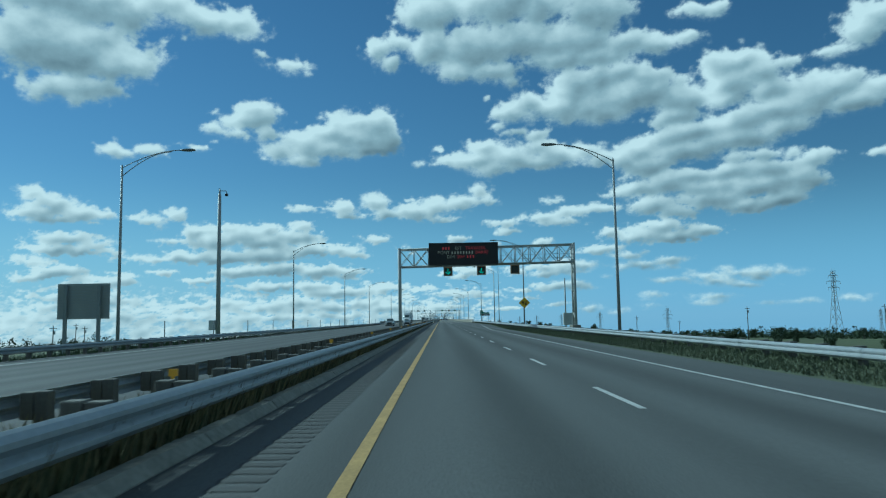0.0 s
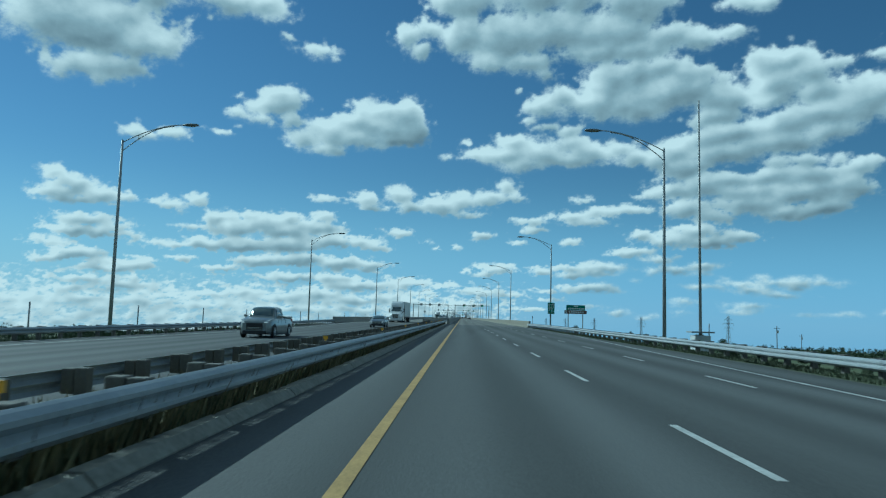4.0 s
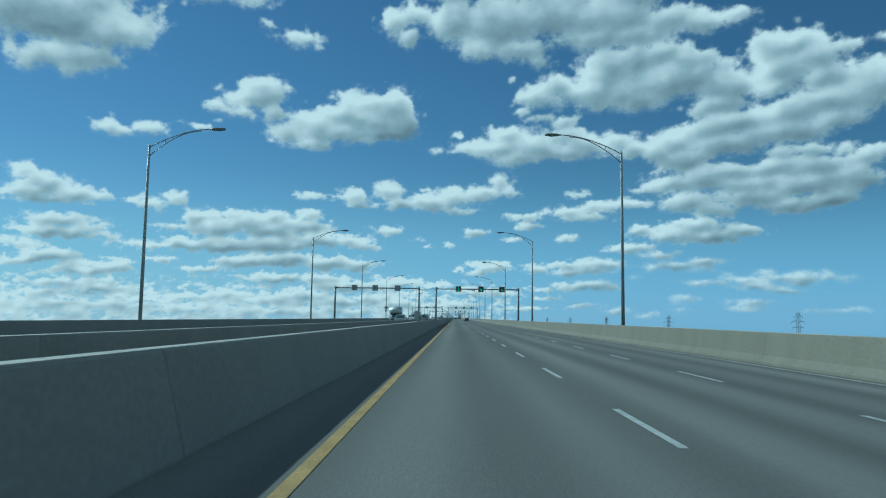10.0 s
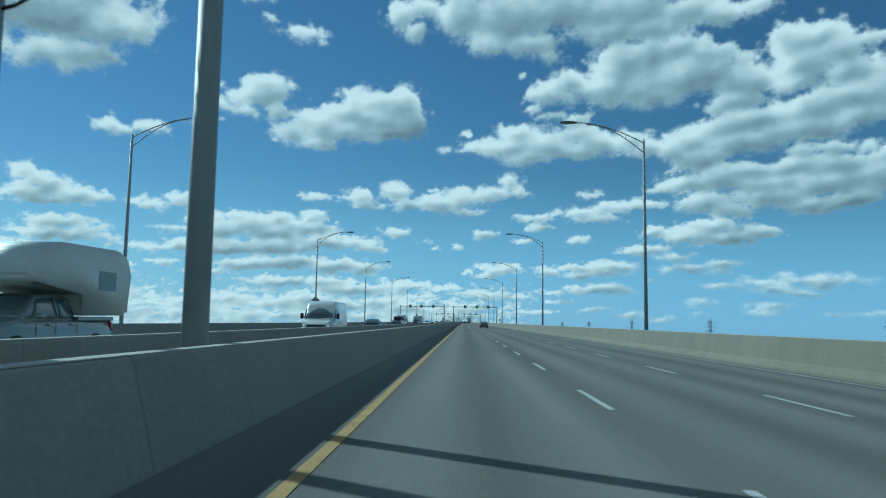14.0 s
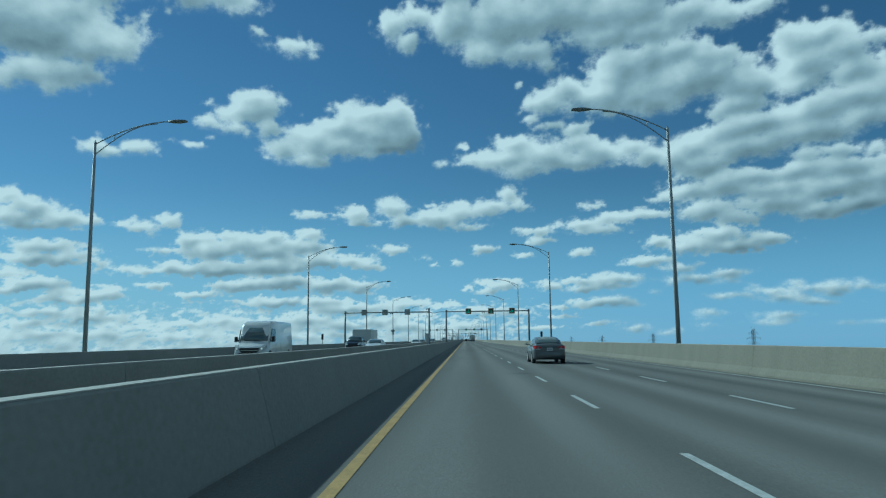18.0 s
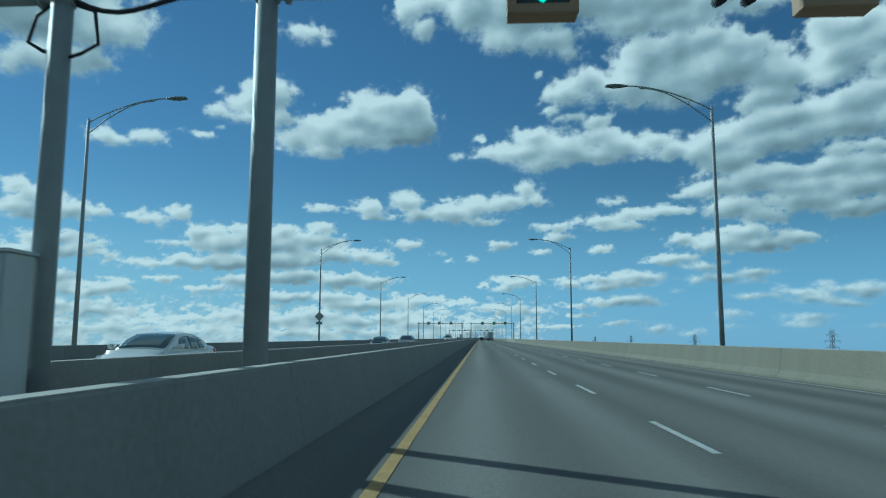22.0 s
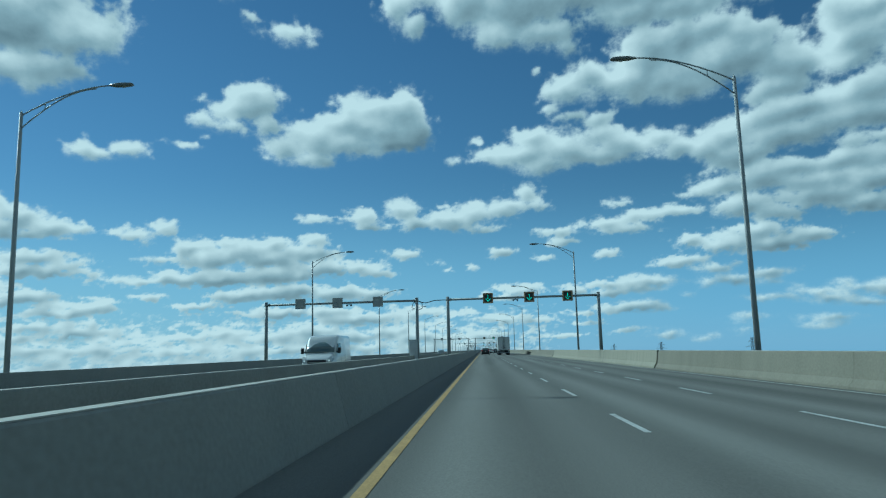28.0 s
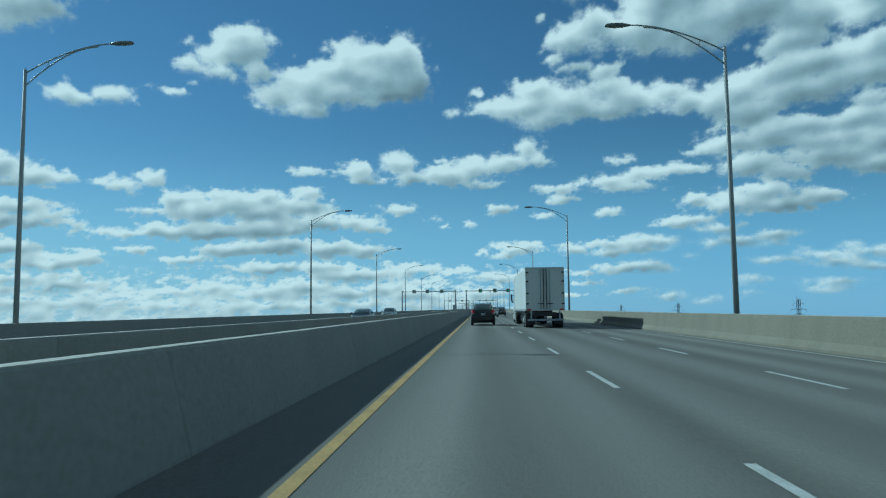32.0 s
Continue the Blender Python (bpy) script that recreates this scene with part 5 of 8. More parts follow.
# Our direction.
put(car("sedan", SEDAN, PAINT_GREY, "dark grey four-door saloon with red tail lamps, driving away"), 5.75, 653.0)
put(car("suv", SUV, PAINT_BLACK, "black compact SUV with tall red tail lamps, driving away", "suv"), 1.75, 1077.0)
put(car("crossover", CROSSOVER, PAINT_WHITE, "white crossover with black rear bumper, driving away", "car"), 3.5, 1132.0)
put(car("hatchback", CROSSOVER, PAINT_NAVY, "dark blue crossover far ahead in the middle lane", "car"), 5.4, 1152.0)
lorry = tagged(new("semi_truck"), "white semi-trailer truck with closed rear doors", "truck")
box_trailer(lorry, 0.0)
tractor(lorry, 15.6)
put(lorry, 5.9, 1070.0)

# Oncoming.
put(pickup("pickup_truck", PAINT_SILVER, "silver pickup truck coming towards the bridge end", True), -11.4, 249.0, 180)
put(car("sedan", LARGE_SEDAN, PAINT_SLATE, "dark blue-grey luxury saloon, oncoming", lamps=True), -9.3, 292.0, 180)
lorry = tagged(new("semi_truck"), "white long-nosed semi truck with headlamps on, oncoming", "truck")
box_trailer(lorry, 0.0)
tractor(lorry, 15.6)
put(lorry, -11.6, 335.6 + 20.9, 180)
put(car("minivan", MINIVAN, PAINT_SILVER, "silver grey minivan, oncoming behind the median barrier", "van", True), -8.2, 505.0 + 5, 180)
put(pickup("pickup_truck", PAINT_SILVER, "silver grey pickup truck carrying a white camper, oncoming", True), -10.0, 515.6 + 5.7, 180)


def truck_camper():
    """A slide-in camper: box over the bed, berth over the cab, rounded edges."""
    root = tagged(new("truck_camper"), "white slide-in camper on the bed of a pickup truck", "camper")
    bm = bmesh.new()
    prof = [(-0.55, 1.35), (2.0, 1.32), (2.02, 1.98), (4.35, 2.06), (4.55, 2.30), (4.05, 2.95), (3.2, 3.22), (0.1, 3.28), (-0.45, 3.12), (-0.72, 2.55)]
    bm_prism(bm, prof, -1.06, 1.06, axis="x")
    bmesh.ops.bevel(bm, geom=[e for e in bm.edges if e.calc_length() > 0.3], offset=0.09, segments=2, affect="EDGES")
    for f in bm.faces:
        f.smooth = True
    part("body", bm, TRAILER, root)
    for x0, x1 in ((-1.068, -1.058), (1.058, 1.068)):
        bm = bmesh.new()
        bm_box(bm, x0, 0.3, 2.05, x1, 1.3, 2.6)
        part("side_window", bm, WINDOW, root, "dark side window")
    bm = bmesh.new()
    bm_box(bm, -0.3, -0.02, 3.285, 0.3, 0.6, 3.36, 0.02)
    bmesh.ops.translate(bm, verts=bm.verts, vec=(0, 1.2, -0.04))
    part("roof_hatch", bm, TRAILER, root)
    return root


put(truck_camper(), -10.0, 515.6 + 5.7, 180)
put(car("sedan", SEDAN, PAINT_WHITE, "white compact saloon, oncoming in the inner lane", lamps=True), -8.2, 749.3 + 4.55, 180)
put(car("sedan", LARGE_SEDAN, PAINT_SLATE, "dark grey saloon, oncoming beside a smaller one", lamps=True), -12.1, 606.0 + 4.85, 180)
put(panel_van("delivery_van", PAINT_WHITE, "white high-roofed delivery van, oncoming"), -7.9, 545.0 + 5.8, 180)
BAG = mat("bag_fabric", (0.035, 0.04, 0.042), rough=0.85, vary=0.25, grain=9, blotch=2.5, bump=0.4)
boxed = put(car("sedan", SEDAN, PAINT_BLACK, "dark saloon with a soft roof bag, oncoming behind the median", "car", True), -8.8, 611.8, 180)
bm = bmesh.new()
def bag_ring(y, hw, hz, lump):
    """One section of the bag: flat below, bulging above."""
    ring = []
    for k in range(18):
        a = 2 * math.pi * k / 18
        c, q = math.cos(a), math.sin(a)
        ring.append((hw * math.copysign(abs(c) ** 0.6, c), y, 1.50 + hz + hz * math.copysign(abs(q) ** (0.75 if q > 0 else 0.4), q) + lump * c))
    return ring
loft(bm, [bag_ring(*v) for v in ((1.05, 0.30, 0.10, 0.0), (1.10, 0.46, 0.17, 0.01), (1.30, 0.53, 0.235, 0.02), (1.7, 0.55, 0.26, -0.015), (2.1, 0.54, 0.25, 0.02),
                                 (2.40, 0.51, 0.215, 0.01), (2.56, 0.44, 0.16, 0.0), (2.62, 0.28, 0.09, 0.0))])
bag = part("roof_bag", bm, BAG, boxed, "bulging dark grey fabric roof bag")
for y in (1.3, 1.95, 2.42):
    bm = bmesh.new()
    bm_box(bm, -0.553, y, 1.70, 0.553, y + 0.03, 1.72)
    part("strap", bm, TRIM, bag)
for y in (1.45, 2.3):
    bm = bmesh.new()
    bm_box(bm, -0.62, y, 1.475, 0.62, y + 0.06, 1.515, 0.008)
    for sx in (-0.60, 0.56):
        bm_box(bm, sx, y - 0.02, 1.40, sx + 0.04, y + 0.08, 1.476)
    part("crossbar", bm, TRIM, boxed)
put(car("sedan", SEDAN, PAINT_BLACK, "black saloon far off, oncoming", lamps=True), -8.0, 576.0, 180)
put(panel_van("delivery_van", PAINT_WHITE, "large white cube van, oncoming", L=7.0, W=2.2, H=2.75), -12.75, 667.3, 180)
put(car("sedan", LARGE_SEDAN, PAINT_WHITE, "white saloon, oncoming in the inner lane", lamps=True), -8.3, 688.0 + 4.8, 180)
put(pickup("pickup_truck", PAINT_BLACK, "dark pickup truck towing a white trailer, oncoming", True), -11.8, 697.0 + 5.7, 180)
tow = tagged(new("cargo_trailer"), "white enclosed cargo trailer behind a pickup", "trailer")
bm = bmesh.new()
bm_box(bm, -1.2, 0.0, 0.5, 1.2, 6.4, 2.75, 0.06)
part("box", bm, TRAILER, tow)
for sx in (-1, 1):
    for ya in (2.6, 3.5):
        wheel(tow, sx * 1.28, ya, 0.34, 0.18, sx, 5)
    bm = bmesh.new()
    bm_box(bm, min(sx * 1.2, sx * 1.40), 2.1, 0.70, max(sx * 1.2, sx * 1.40), 4.0, 0.76)
    part("fender", bm, GALV, tow)
bm = bmesh.new()
bm_tube(bm, [(-0.7, 6.4, 0.5), (0, 7.7, 0.5)], 0.05, 6)
bm_tube(bm, [(0.7, 6.4, 0.5), (0, 7.7, 0.5)], 0.05, 6)
part("drawbar", bm, TRIM, tow)
put(tow, -11.8, 703.0 + 7.8, 180)
put(car("sedan", LARGE_SEDAN, PAINT_BLACK, "black saloon with headlamps on, oncoming", lamps=True), -10.9, 814.0 + 4.8, 180)
put(car("crossover", CROSSOVER, PAINT_SILVER, "silver crossover with headlamps on, oncoming", lamps=True), -8.2, 819.0 + 4.4, 180)
put(panel_van("delivery_van", PAINT_WHITE, "white high-roofed delivery van with dark grille, oncoming"), -8.9, 951.0 + 5.8, 180)
put(car("sedan", SEDAN, PAINT_NAVY, "dark saloon, oncoming near the median", lamps=True), -9.4, 1086.0 + 4.5, 180)
put(car("crossover", CROSSOVER, PAINT_SILVER, "silver crossover, oncoming in the middle lane", lamps=True), -11.2, 1120.0 + 4.4, 180)


# ---------------------------------------------------------------- guardrails on the approach
W_PROFILE = [(0.0, 0.0), (0.035, 0.02), (0.083, 0.06), (0.083, 0.10), (0.035, 0.14), (0.02, 0.155), (0.035, 0.17), (0.083, 0.21), (0.083, 0.25), (0.035, 0.29), (0.0, 0.31)]


def guardrail(name, x_at, top_at, side, y0, y1, label, wooden=True, block=0.2):
    """A W-beam on posts; side: the way its ridges face (+1 towards +x)."""
    root = tagged(new(name), label, "guardrail")
    seg = 7.6
    y = y0
    while y < y1 - 0.1:
        ye = min(y + seg + 0.06, y1)
        bm = bmesh.new()
        front, back = [], []
        rings = []
        for yy in (y, ye):
            x, zt = x_at(yy), top_at(yy)
            rings.append([(x + side * a, yy, zt - 0.31 + b) for a, b in W_PROFILE] + [(x + side * (a - 0.006), yy, zt - 0.31 + b) for a, b in reversed(W_PROFILE)])
        loft(bm, rings, smooth=False)
        part("rail_beam", bm, GALV, root)
        y += seg
    y = y0 + 0.6
    pm = {}
    while y < y1:
        x, zt = x_at(y), top_at(y)
        key = "post"
        if key not in pm:
            bm = bmesh.new()
            bm_box(bm, -0.09, -0.10, -1.15, 0.09, 0.10, 0.03, 0.012)
            pm["post"] = mesh_of("post", bm, WOOD if wooden else GALV)
            bm = bmesh.new()
            bm_box(bm, -0.09, -0.09, -0.34, 0.09, 0.09, 0.02, 0.01)
            pm["blockout"] = mesh_of("blockout", bm, WOOD)
        ob = new("post", pm["post"])
        ob.parent = root
        ob.matrix_basis = Matrix.Translation((x - side * 0.30, y, zt))
        ob = new("blockout", pm["blockout"])
        ob.parent = root
        ob.matrix_basis = Matrix.Translation((x - side * 0.105, y, zt))
        y += 1.9
    return root


guardrail("guardrail", lambda y: -1.82, lambda y: 0.66, 1, 30.0, 325.5, "galvanised W-beam guardrail on posts along the median kerb")
guardrail("guardrail", lambda y: -4.75, lambda y: 0.40 + 0.2 * max(0.0, (y - 287) / 35.0), -1, 30.0, 322.0, "galvanised guardrail of the oncoming carriageway, seen from behind")
guardrail("guardrail", lambda y: 11.7 + 0.4 * min(1, max(0, (y - 60) / 235)) - 0.55 * max(0, (y - 295) / 21), lambda y: 0.33 + 0.22 * max(0, (y - 60) / 255), -1, 30.0, 316.4, "long galvanised W-beam guardrail above a grass verge")
guardrail("guardrail", lambda y: -19.6, lambda y: 0.28 + 0.14 * max(0.0, (y - 287) / 35.0), 1, 30.0, 316.0, "galvanised guardrail beyond the oncoming lanes")
guardrail("guardrail", lambda y: 24.5 + 0.02 * y, lambda y: -2.2, -1, 150.0, 215.0, "distant guardrail of a slip road in the grass")

# amber reflectors on the median posts
for k in range(26):
    bm = bmesh.new()
    bm_box(bm, -0.05, -0.012, -0.04, 0.05, 0.012, 0.04)
    bm_box(bm, -0.02, -0.02, -0.10, 0.02, 0.0, -0.04)
    ob = tagged(part("reflector", bm, REFLECT), "small amber reflector on a median guardrail post", "reflector", "median reflectors")
    ob.location = (-2.12, 46.0 + k * 11.4 if k < 22 else 296.8 + (k - 22) * 3.65, 0.755)

# concrete kerb under the left guardrail
root = tagged(new("kerb"), "low worn concrete kerb along the left shoulder", "kerb", kind="structure")
bm = bmesh.new()
bm_prism(bm, [(-1.86, -0.1), (-1.86, 0.13), (-1.70, 0.13), (-1.60, 0.03), (-1.60, -0.1)], 0.0, 2.97)
km = mesh_of("kerb_stone", bm, KERB)
for k in range(98):
    piece("kerb_stone", km, root, Matrix.Translation((0, 32 + k * 3.0, random.uniform(-0.006, 0.006))))

# end of the concrete barrier: a slim marker post
for x, y in ((12.25, 316.0),):
    root = tagged(new("marker_post"), "slim dark steel marker post at the barrier end", "post")
    bm = bmesh.new()
    bm_tube(bm, [(0, 0, -0.4), (0, 0, 1.7)], 0.03, 8)
    part("post", bm, GANTRY, root)
    bm = bmesh.new()
    bm_box(bm, -0.07, -0.05, 1.52, 0.07, 0.05, 1.76, 0.01)
    part("plate", bm, BLACK, root)
    root.location = (x, y, 0)
for k in range(22):
    root = tagged(new("delineator"), "thin grey delineator post on the outer rail", "post", "delineators beyond the oncoming lanes")
    bm = bmesh.new()
    bm_tube(bm, [(0, 0, -0.6), (0, 0, 1.15)], 0.045, 6)
    part("post", bm, GANTRY, root)
    root.location = (-20.6, 128 + 12.0 * k if k < 16 else 318 + (k - 15) * 14.0, 0.35)


# ---------------------------------------------------------------- message gantry before the bridge
def message_gantry():
    root = tagged(new("message_gantry"), "pale steel truss gantry with an electronic message board", "gantry")
    xl, xr, zlo, zhi, dy = -4.43, 17.75, 7.69, 9.91, 0.78
    def rise(x, z):
        return z + 0.24 + 0.0155 * (x - xl)              # the span climbs towards the outer side
    for x in (xl, xr):
        for sy in (-dy, dy):
            bm = bmesh.new()
            bm_tube(bm, [(x, sy * (1.0), -0.6), (x, sy, rise(x, zhi) + 0.15)], 0.17, 12)
            part("leg", bm, TRUSS, root)
        z = 0.6
        flip = 1
        while z < zhi - 0.6:
            bm = bmesh.new()
            bm_tube(bm, [(x, -dy * flip, z), (x, dy * flip, z + 1.25)], 0.055, 8)
            part("leg_brace", bm, TRUSS, root)
            bm = bmesh.new()
            bm_tube(bm, [(x, -dy, z), (x, dy, z)], 0.045, 8)
            part("leg_strut", bm, TRUSS, root)
            z += 1.25
            flip = -flip
        bm = bmesh.new()
        bm_box(bm, x - 0.5, -1.2, -0.8, x + 0.5, 1.2, 0.25, 0.03)
        part("footing", bm, KERB, root)
    for sy in (-dy, dy):
        for z in (zlo, zhi):
            bm = bmesh.new()
            bm_tube(bm, [(xl - 0.1, sy, rise(xl, z)), (xr + 0.1, sy, rise(xr, z))], 0.10, 10)
            part("chord", bm, TRUSS, root)
        n = 12
        for k in range(n):
            xa, xb = xl + (xr - xl) * k / n, xl + (xr - xl) * (k + 1) / n
            bm = bmesh.new()
            al, ah, bl, bh = (xa, sy, rise(xa, zlo)), (xa, sy, rise(xa, zhi)), (xb, sy, rise(xb, zlo)), (xb, sy, rise(xb, zhi))
            bm_tube(bm, [al, ah], 0.055, 8)
            bm_tube(bm, [al, bh] if k % 2 else [ah, bl], 0.05, 8)
            bm_tube(bm, [ah, bl] if k % 2 else [al, bh], 0.035, 6)
            part("lattice", bm, TRUSS, root)
    for k in range(13):
        x = xl + (xr - xl) * k / 12
        for z in (zlo, zhi):
            bm = bmesh.new()
            bm_tube(bm, [(x, -dy, rise(x, z)), (x, dy, rise(x, z))], 0.05, 8)
            part("cross_strut", bm, TRUSS, root)
    # service walk with rails
    bm = bmesh.new()
    bm_box(bm, 8.2, -1.55, rise(12, zlo) - 0.05, xr, -0.85, rise(12, zlo) + 0.02)
    part("walkway", bm, GALV, root)
    bm = bmesh.new()
    for z in (zlo + 0.5, zlo + 1.0):
        bm_tube(bm, [(8.2, -1.5, rise(8.2, z)), (xr, -1.5, rise(xr, z))], 0.025, 6)
    x = 8.3
    while x < xr:
        bm_tube(bm, [(x, -1.5, rise(12, zlo)), (x, -1.5, rise(x, zlo) + 1.35)], 0.025, 6)
        x += 1.45
    part("walkway_rail", bm, GALV, root)
    # board
    bm = bmesh.new()
    bm_box(bm, -0.65, -1.75, 8.02, 8.05, -0.86, 10.80, 0.04)
    bd = part("message_board", bm, BLACK, root, "black electronic message board")
    bm = bmesh.new()
    for x0, z0, x1, z1 in ((-0.65, 8.02, -0.55, 10.80), (7.95, 8.02, 8.05, 10.80), (-0.55, 10.70, 7.95, 10.80), (-0.55, 8.02, 7.95, 8.12)):
        bm_box(bm, x0, -1.80, z0, x1, -1.752, z1)
    part("board_rim", bm, TRIM, bd)
    def line(body, x, z, size, material):
        t = text_bm(body, size)
        bmesh.ops.translate(t, verts=t.verts, vec=(x, -1.765, z))
        part("message_line", t, material, bd)
    def bar(x0, x1, z, material, h=0.34):
        x = x0
        while x < x1 - 0.1:
            b = bmesh.new()
            bm_box(b, x, -1.770, z - h / 2, x + 0.15, -1.756, z + h / 2)
            part("message_bar", b, material, bd)
            x += 0.36
    bar(1.07, 2.21, 10.09, RED_LIGHT)
    line("EST", 3.05, 10.09, 0.56, WHITE_LIGHT)
    line("TRAVAUX", 5.18, 10.09, 0.56, RED_LIGHT)
    line("PONT", 1.22, 9.54, 0.56, WHITE_LIGHT)
    bar(2.21, 4.92, 9.54, WHITE_LIGHT)
    line("BARR\u00c9", 6.02, 9.54, 0.56, RED_LIGHT)
    line("DIM", 2.11, 9.02, 0.56, WHITE_LIGHT)
    line("20H", 3.36, 9.02, 0.56, RED_LIGHT)
    bar(4.14, 5.29, 9.02, RED_LIGHT)
    for x, lit in ((1.74, True), (6.01, True), (10.29, False)):
        b = lane_signal(root, x, 7.28 + 0.0145 * x, True, 1.14, arrow=lit)
        bm = bmesh.new()
        for dx in (-0.3, 0.3):
            bm_box(bm, x + dx - 0.04, -0.05, 7.75, x + dx + 0.04, 0.05, 8.2)
        part("hanger", bm, GALV, b)
    return root


gantry = message_gantry()
gantry.location = (0.14, 163.2, 0)


# ---------------------------------------------------------------- signs and masts on the approach
def post_sign(name, label, category="road sign"):
    return tagged(new(name), label, category)


s = post_sign("warning_sign", "yellow diamond warning sign with a black symbol on a lamp post")
bm = bmesh.new()
r = 0.92
vs0 = [bm.verts.new(p) for p in ((0, -0.2, -r), (r, -0.2, 0), (0, -0.2, r), (-r, -0.2, 0))]
vs1 = [bm.verts.new(p) for p in ((0, -0.18, -r), (r, -0.18, 0), (0, -0.18, r), (-r, -0.18, 0))]
bm.faces.new(vs0), bm.faces.new(vs1[::-1])
for k in range(4):
    bm.faces.new((vs0[k], vs0[(k + 1) % 4], vs1[(k + 1) % 4], vs1[k]))
part("plate", bm, SIGN_YELLOW, s)
bm = bmesh.new()
bm_box(bm, -0.42, -0.215, -0.02, -0.10, -0.203, 0.24)
bm_box(bm, 0.02, -0.215, 0.06, 0.44, -0.203, 0.20)
bm_box(bm, 0.10, -0.215, -0.34, 0.36, -0.203, -0.06)
bm_box(bm, -0.30, -0.215, -0.22, 0.0, -0.203, -0.10)
part("symbol", bm, BLACK, s)
bm = bmesh.new()
bm_box(bm, -0.2, -0.18, -0.05, 0.2, 0.14, 0.05)
part("clamp", bm, GALV, s)
s.location = (14.42, 188.0, 3.65)

s = post_sign("lane_sign", "green lane sign with three white arrows on a lamp post")
bm = bmesh.new()
bm_box(bm, -0.52, -0.2, -0.62, 0.52, -0.17, 0.62, 0.02)
pl = part("plate", bm, SIGN_GREEN, s)
bm = bmesh.new()
for x in (-0.30, 0.0, 0.30):
    bm_box(bm, x - 0.05, -0.214, -0.48 if x < 0.2 else -0.20, x + 0.05, -0.203, 0.34)
    v = [bm.verts.new(p) for p in ((x - 0.12, -0.214, 0.30), (x + 0.12, -0.214, 0.30), (x, -0.214, 0.52))]
    bm.faces.new(v)
v = [bm.verts.new(p) for p in ((0.25, -0.214, -0.20), (0.35, -0.214, -0.20), (0.12, -0.214, -0.46), (0.05, -0.214, -0.40))]
bm.faces.new(v)
part("arrows", bm, SIGN_WHITE, pl)
bm = bmesh.new()
bm_box(bm, -0.52, -0.2, -1.10, 0.52, -0.17, -0.66, 0.015)
lo = part("distance_plate", bm, SIGN_GREEN, s)
bm = bmesh.new()
bm.free()
t = text_bm("2,5 km", 0.34)
bmesh.ops.translate(t, verts=t.verts, vec=(0.0, -0.207, -0.89))
part("letters", t, SIGN_WHITE, lo)
bm = bmesh.new()
bm_box(bm, -0.2, -0.17, -0.05, 0.2, 0.14, 0.05)
part("clamp", bm, GALV, s)
s.location = (14.55, 311.0, 3.25)

s = post_sign("direction_sign", "green and brown direction sign on two steel posts")
bm = bmesh.new()
bm_box(bm, 0.12, -0.03, 0.60, 2.30, 0.0, 1.20, 0.02)
g = part("green_plate", bm, SIGN_GREEN, s)
bm = bmesh.new()
for k in range(9):
    bm_box(bm, 0.30 + k * 0.21, -0.045, 0.70, 0.45 + k * 0.21, -0.033, 0.88)
bm_box(bm, 1.0, -0.045, 0.98, 1.5, -0.033, 1.12)
part("letter_bars", bm, SIGN_WHITE, g)
bm = bmesh.new()
bm_box(bm, -0.1, -0.03, 0.18, 2.50, 0.0, 0.58, 0.02)
b = part("brown_plate", bm, SIGN_BROWN, s)
bm = bmesh.new()
bm_tube(bm, [(0.1, -0.045, 0.38), (0.1, -0.033, 0.38)], 0.10, 12)
for k in range(7):
    bm_box(bm, 0.40 + k * 0.26, -0.045, 0.30, 0.58 + k * 0.26, -0.033, 0.46)
part("letter_bars", bm, SIGN_WHITE, b)
for x in (0.35, 2.05):
    bm = bmesh.new()
    bm_box(bm, x - 0.05, 0.0, -3.2, x + 0.05, 0.1, 1.15)
    part("post", bm, GALV, s)
s.location = (13.0, 285.0, 1.85)

s = tagged(new("billboard"), "back of a large road sign on two posts, ribbed grey metal", "road sign")
bm = bmesh.new()
bm_box(bm, -27.9, 0, 1.75, -24.0, 0.06, 4.4)
bp = part("panel", bm, BACK, s)
for k in range(12):
    bm = bmesh.new()
    bm_box(bm, -27.88, -0.07, 1.82 + k * 0.215, -24.02, -0.002, 1.91 + k * 0.215)
    part("rib", bm, GALV, bp)
for x in (-27.2, -24.7):
    bm = bmesh.new()
    bm_box(bm, x - 0.11, -0.30, -2.5, x + 0.11, -0.072, 4.3)
    part("post", bm, GANTRY, s)
s.location = (0, 126.0, 0)

s = tagged(new("camera_mast"), "tall grey steel mast with a dome camera and a cabinet", "mast")
bm = bmesh.new()
bm_tube(bm, [(0, 0, -2.0), (0, 0, 9.0), (0, 0, 17.6)], [0.30, 0.26, 0.20], 12)
bm_tube(bm, [(0, 0, 17.6), (0, 0, 18.3)], [0.12, 0.10], 10)
part("mast", bm, POLE, s)
bm = bmesh.new()
bm_tube(bm, [(0, 0, 18.0), (0.82, 0, 18.0), (0.88, 0, 17.75)], 0.05, 8)
arm = part("arm", bm, POLE, s)
bm = bmesh.new()
bmesh.ops.create_uvsphere(bm, u_segments=12, v_segments=8, radius=0.22, matrix=Matrix.Translation((0.88, 0, 17.5)))
part("dome", bm, BLACK, arm)
bm = bmesh.new()
bm_box(bm, -1.05, -0.4, 0.40, -0.22, 0.4, 1.62, 0.02)
part("cabinet", bm, BOX, s)
s.location = (-27.02, 162.0, 0)

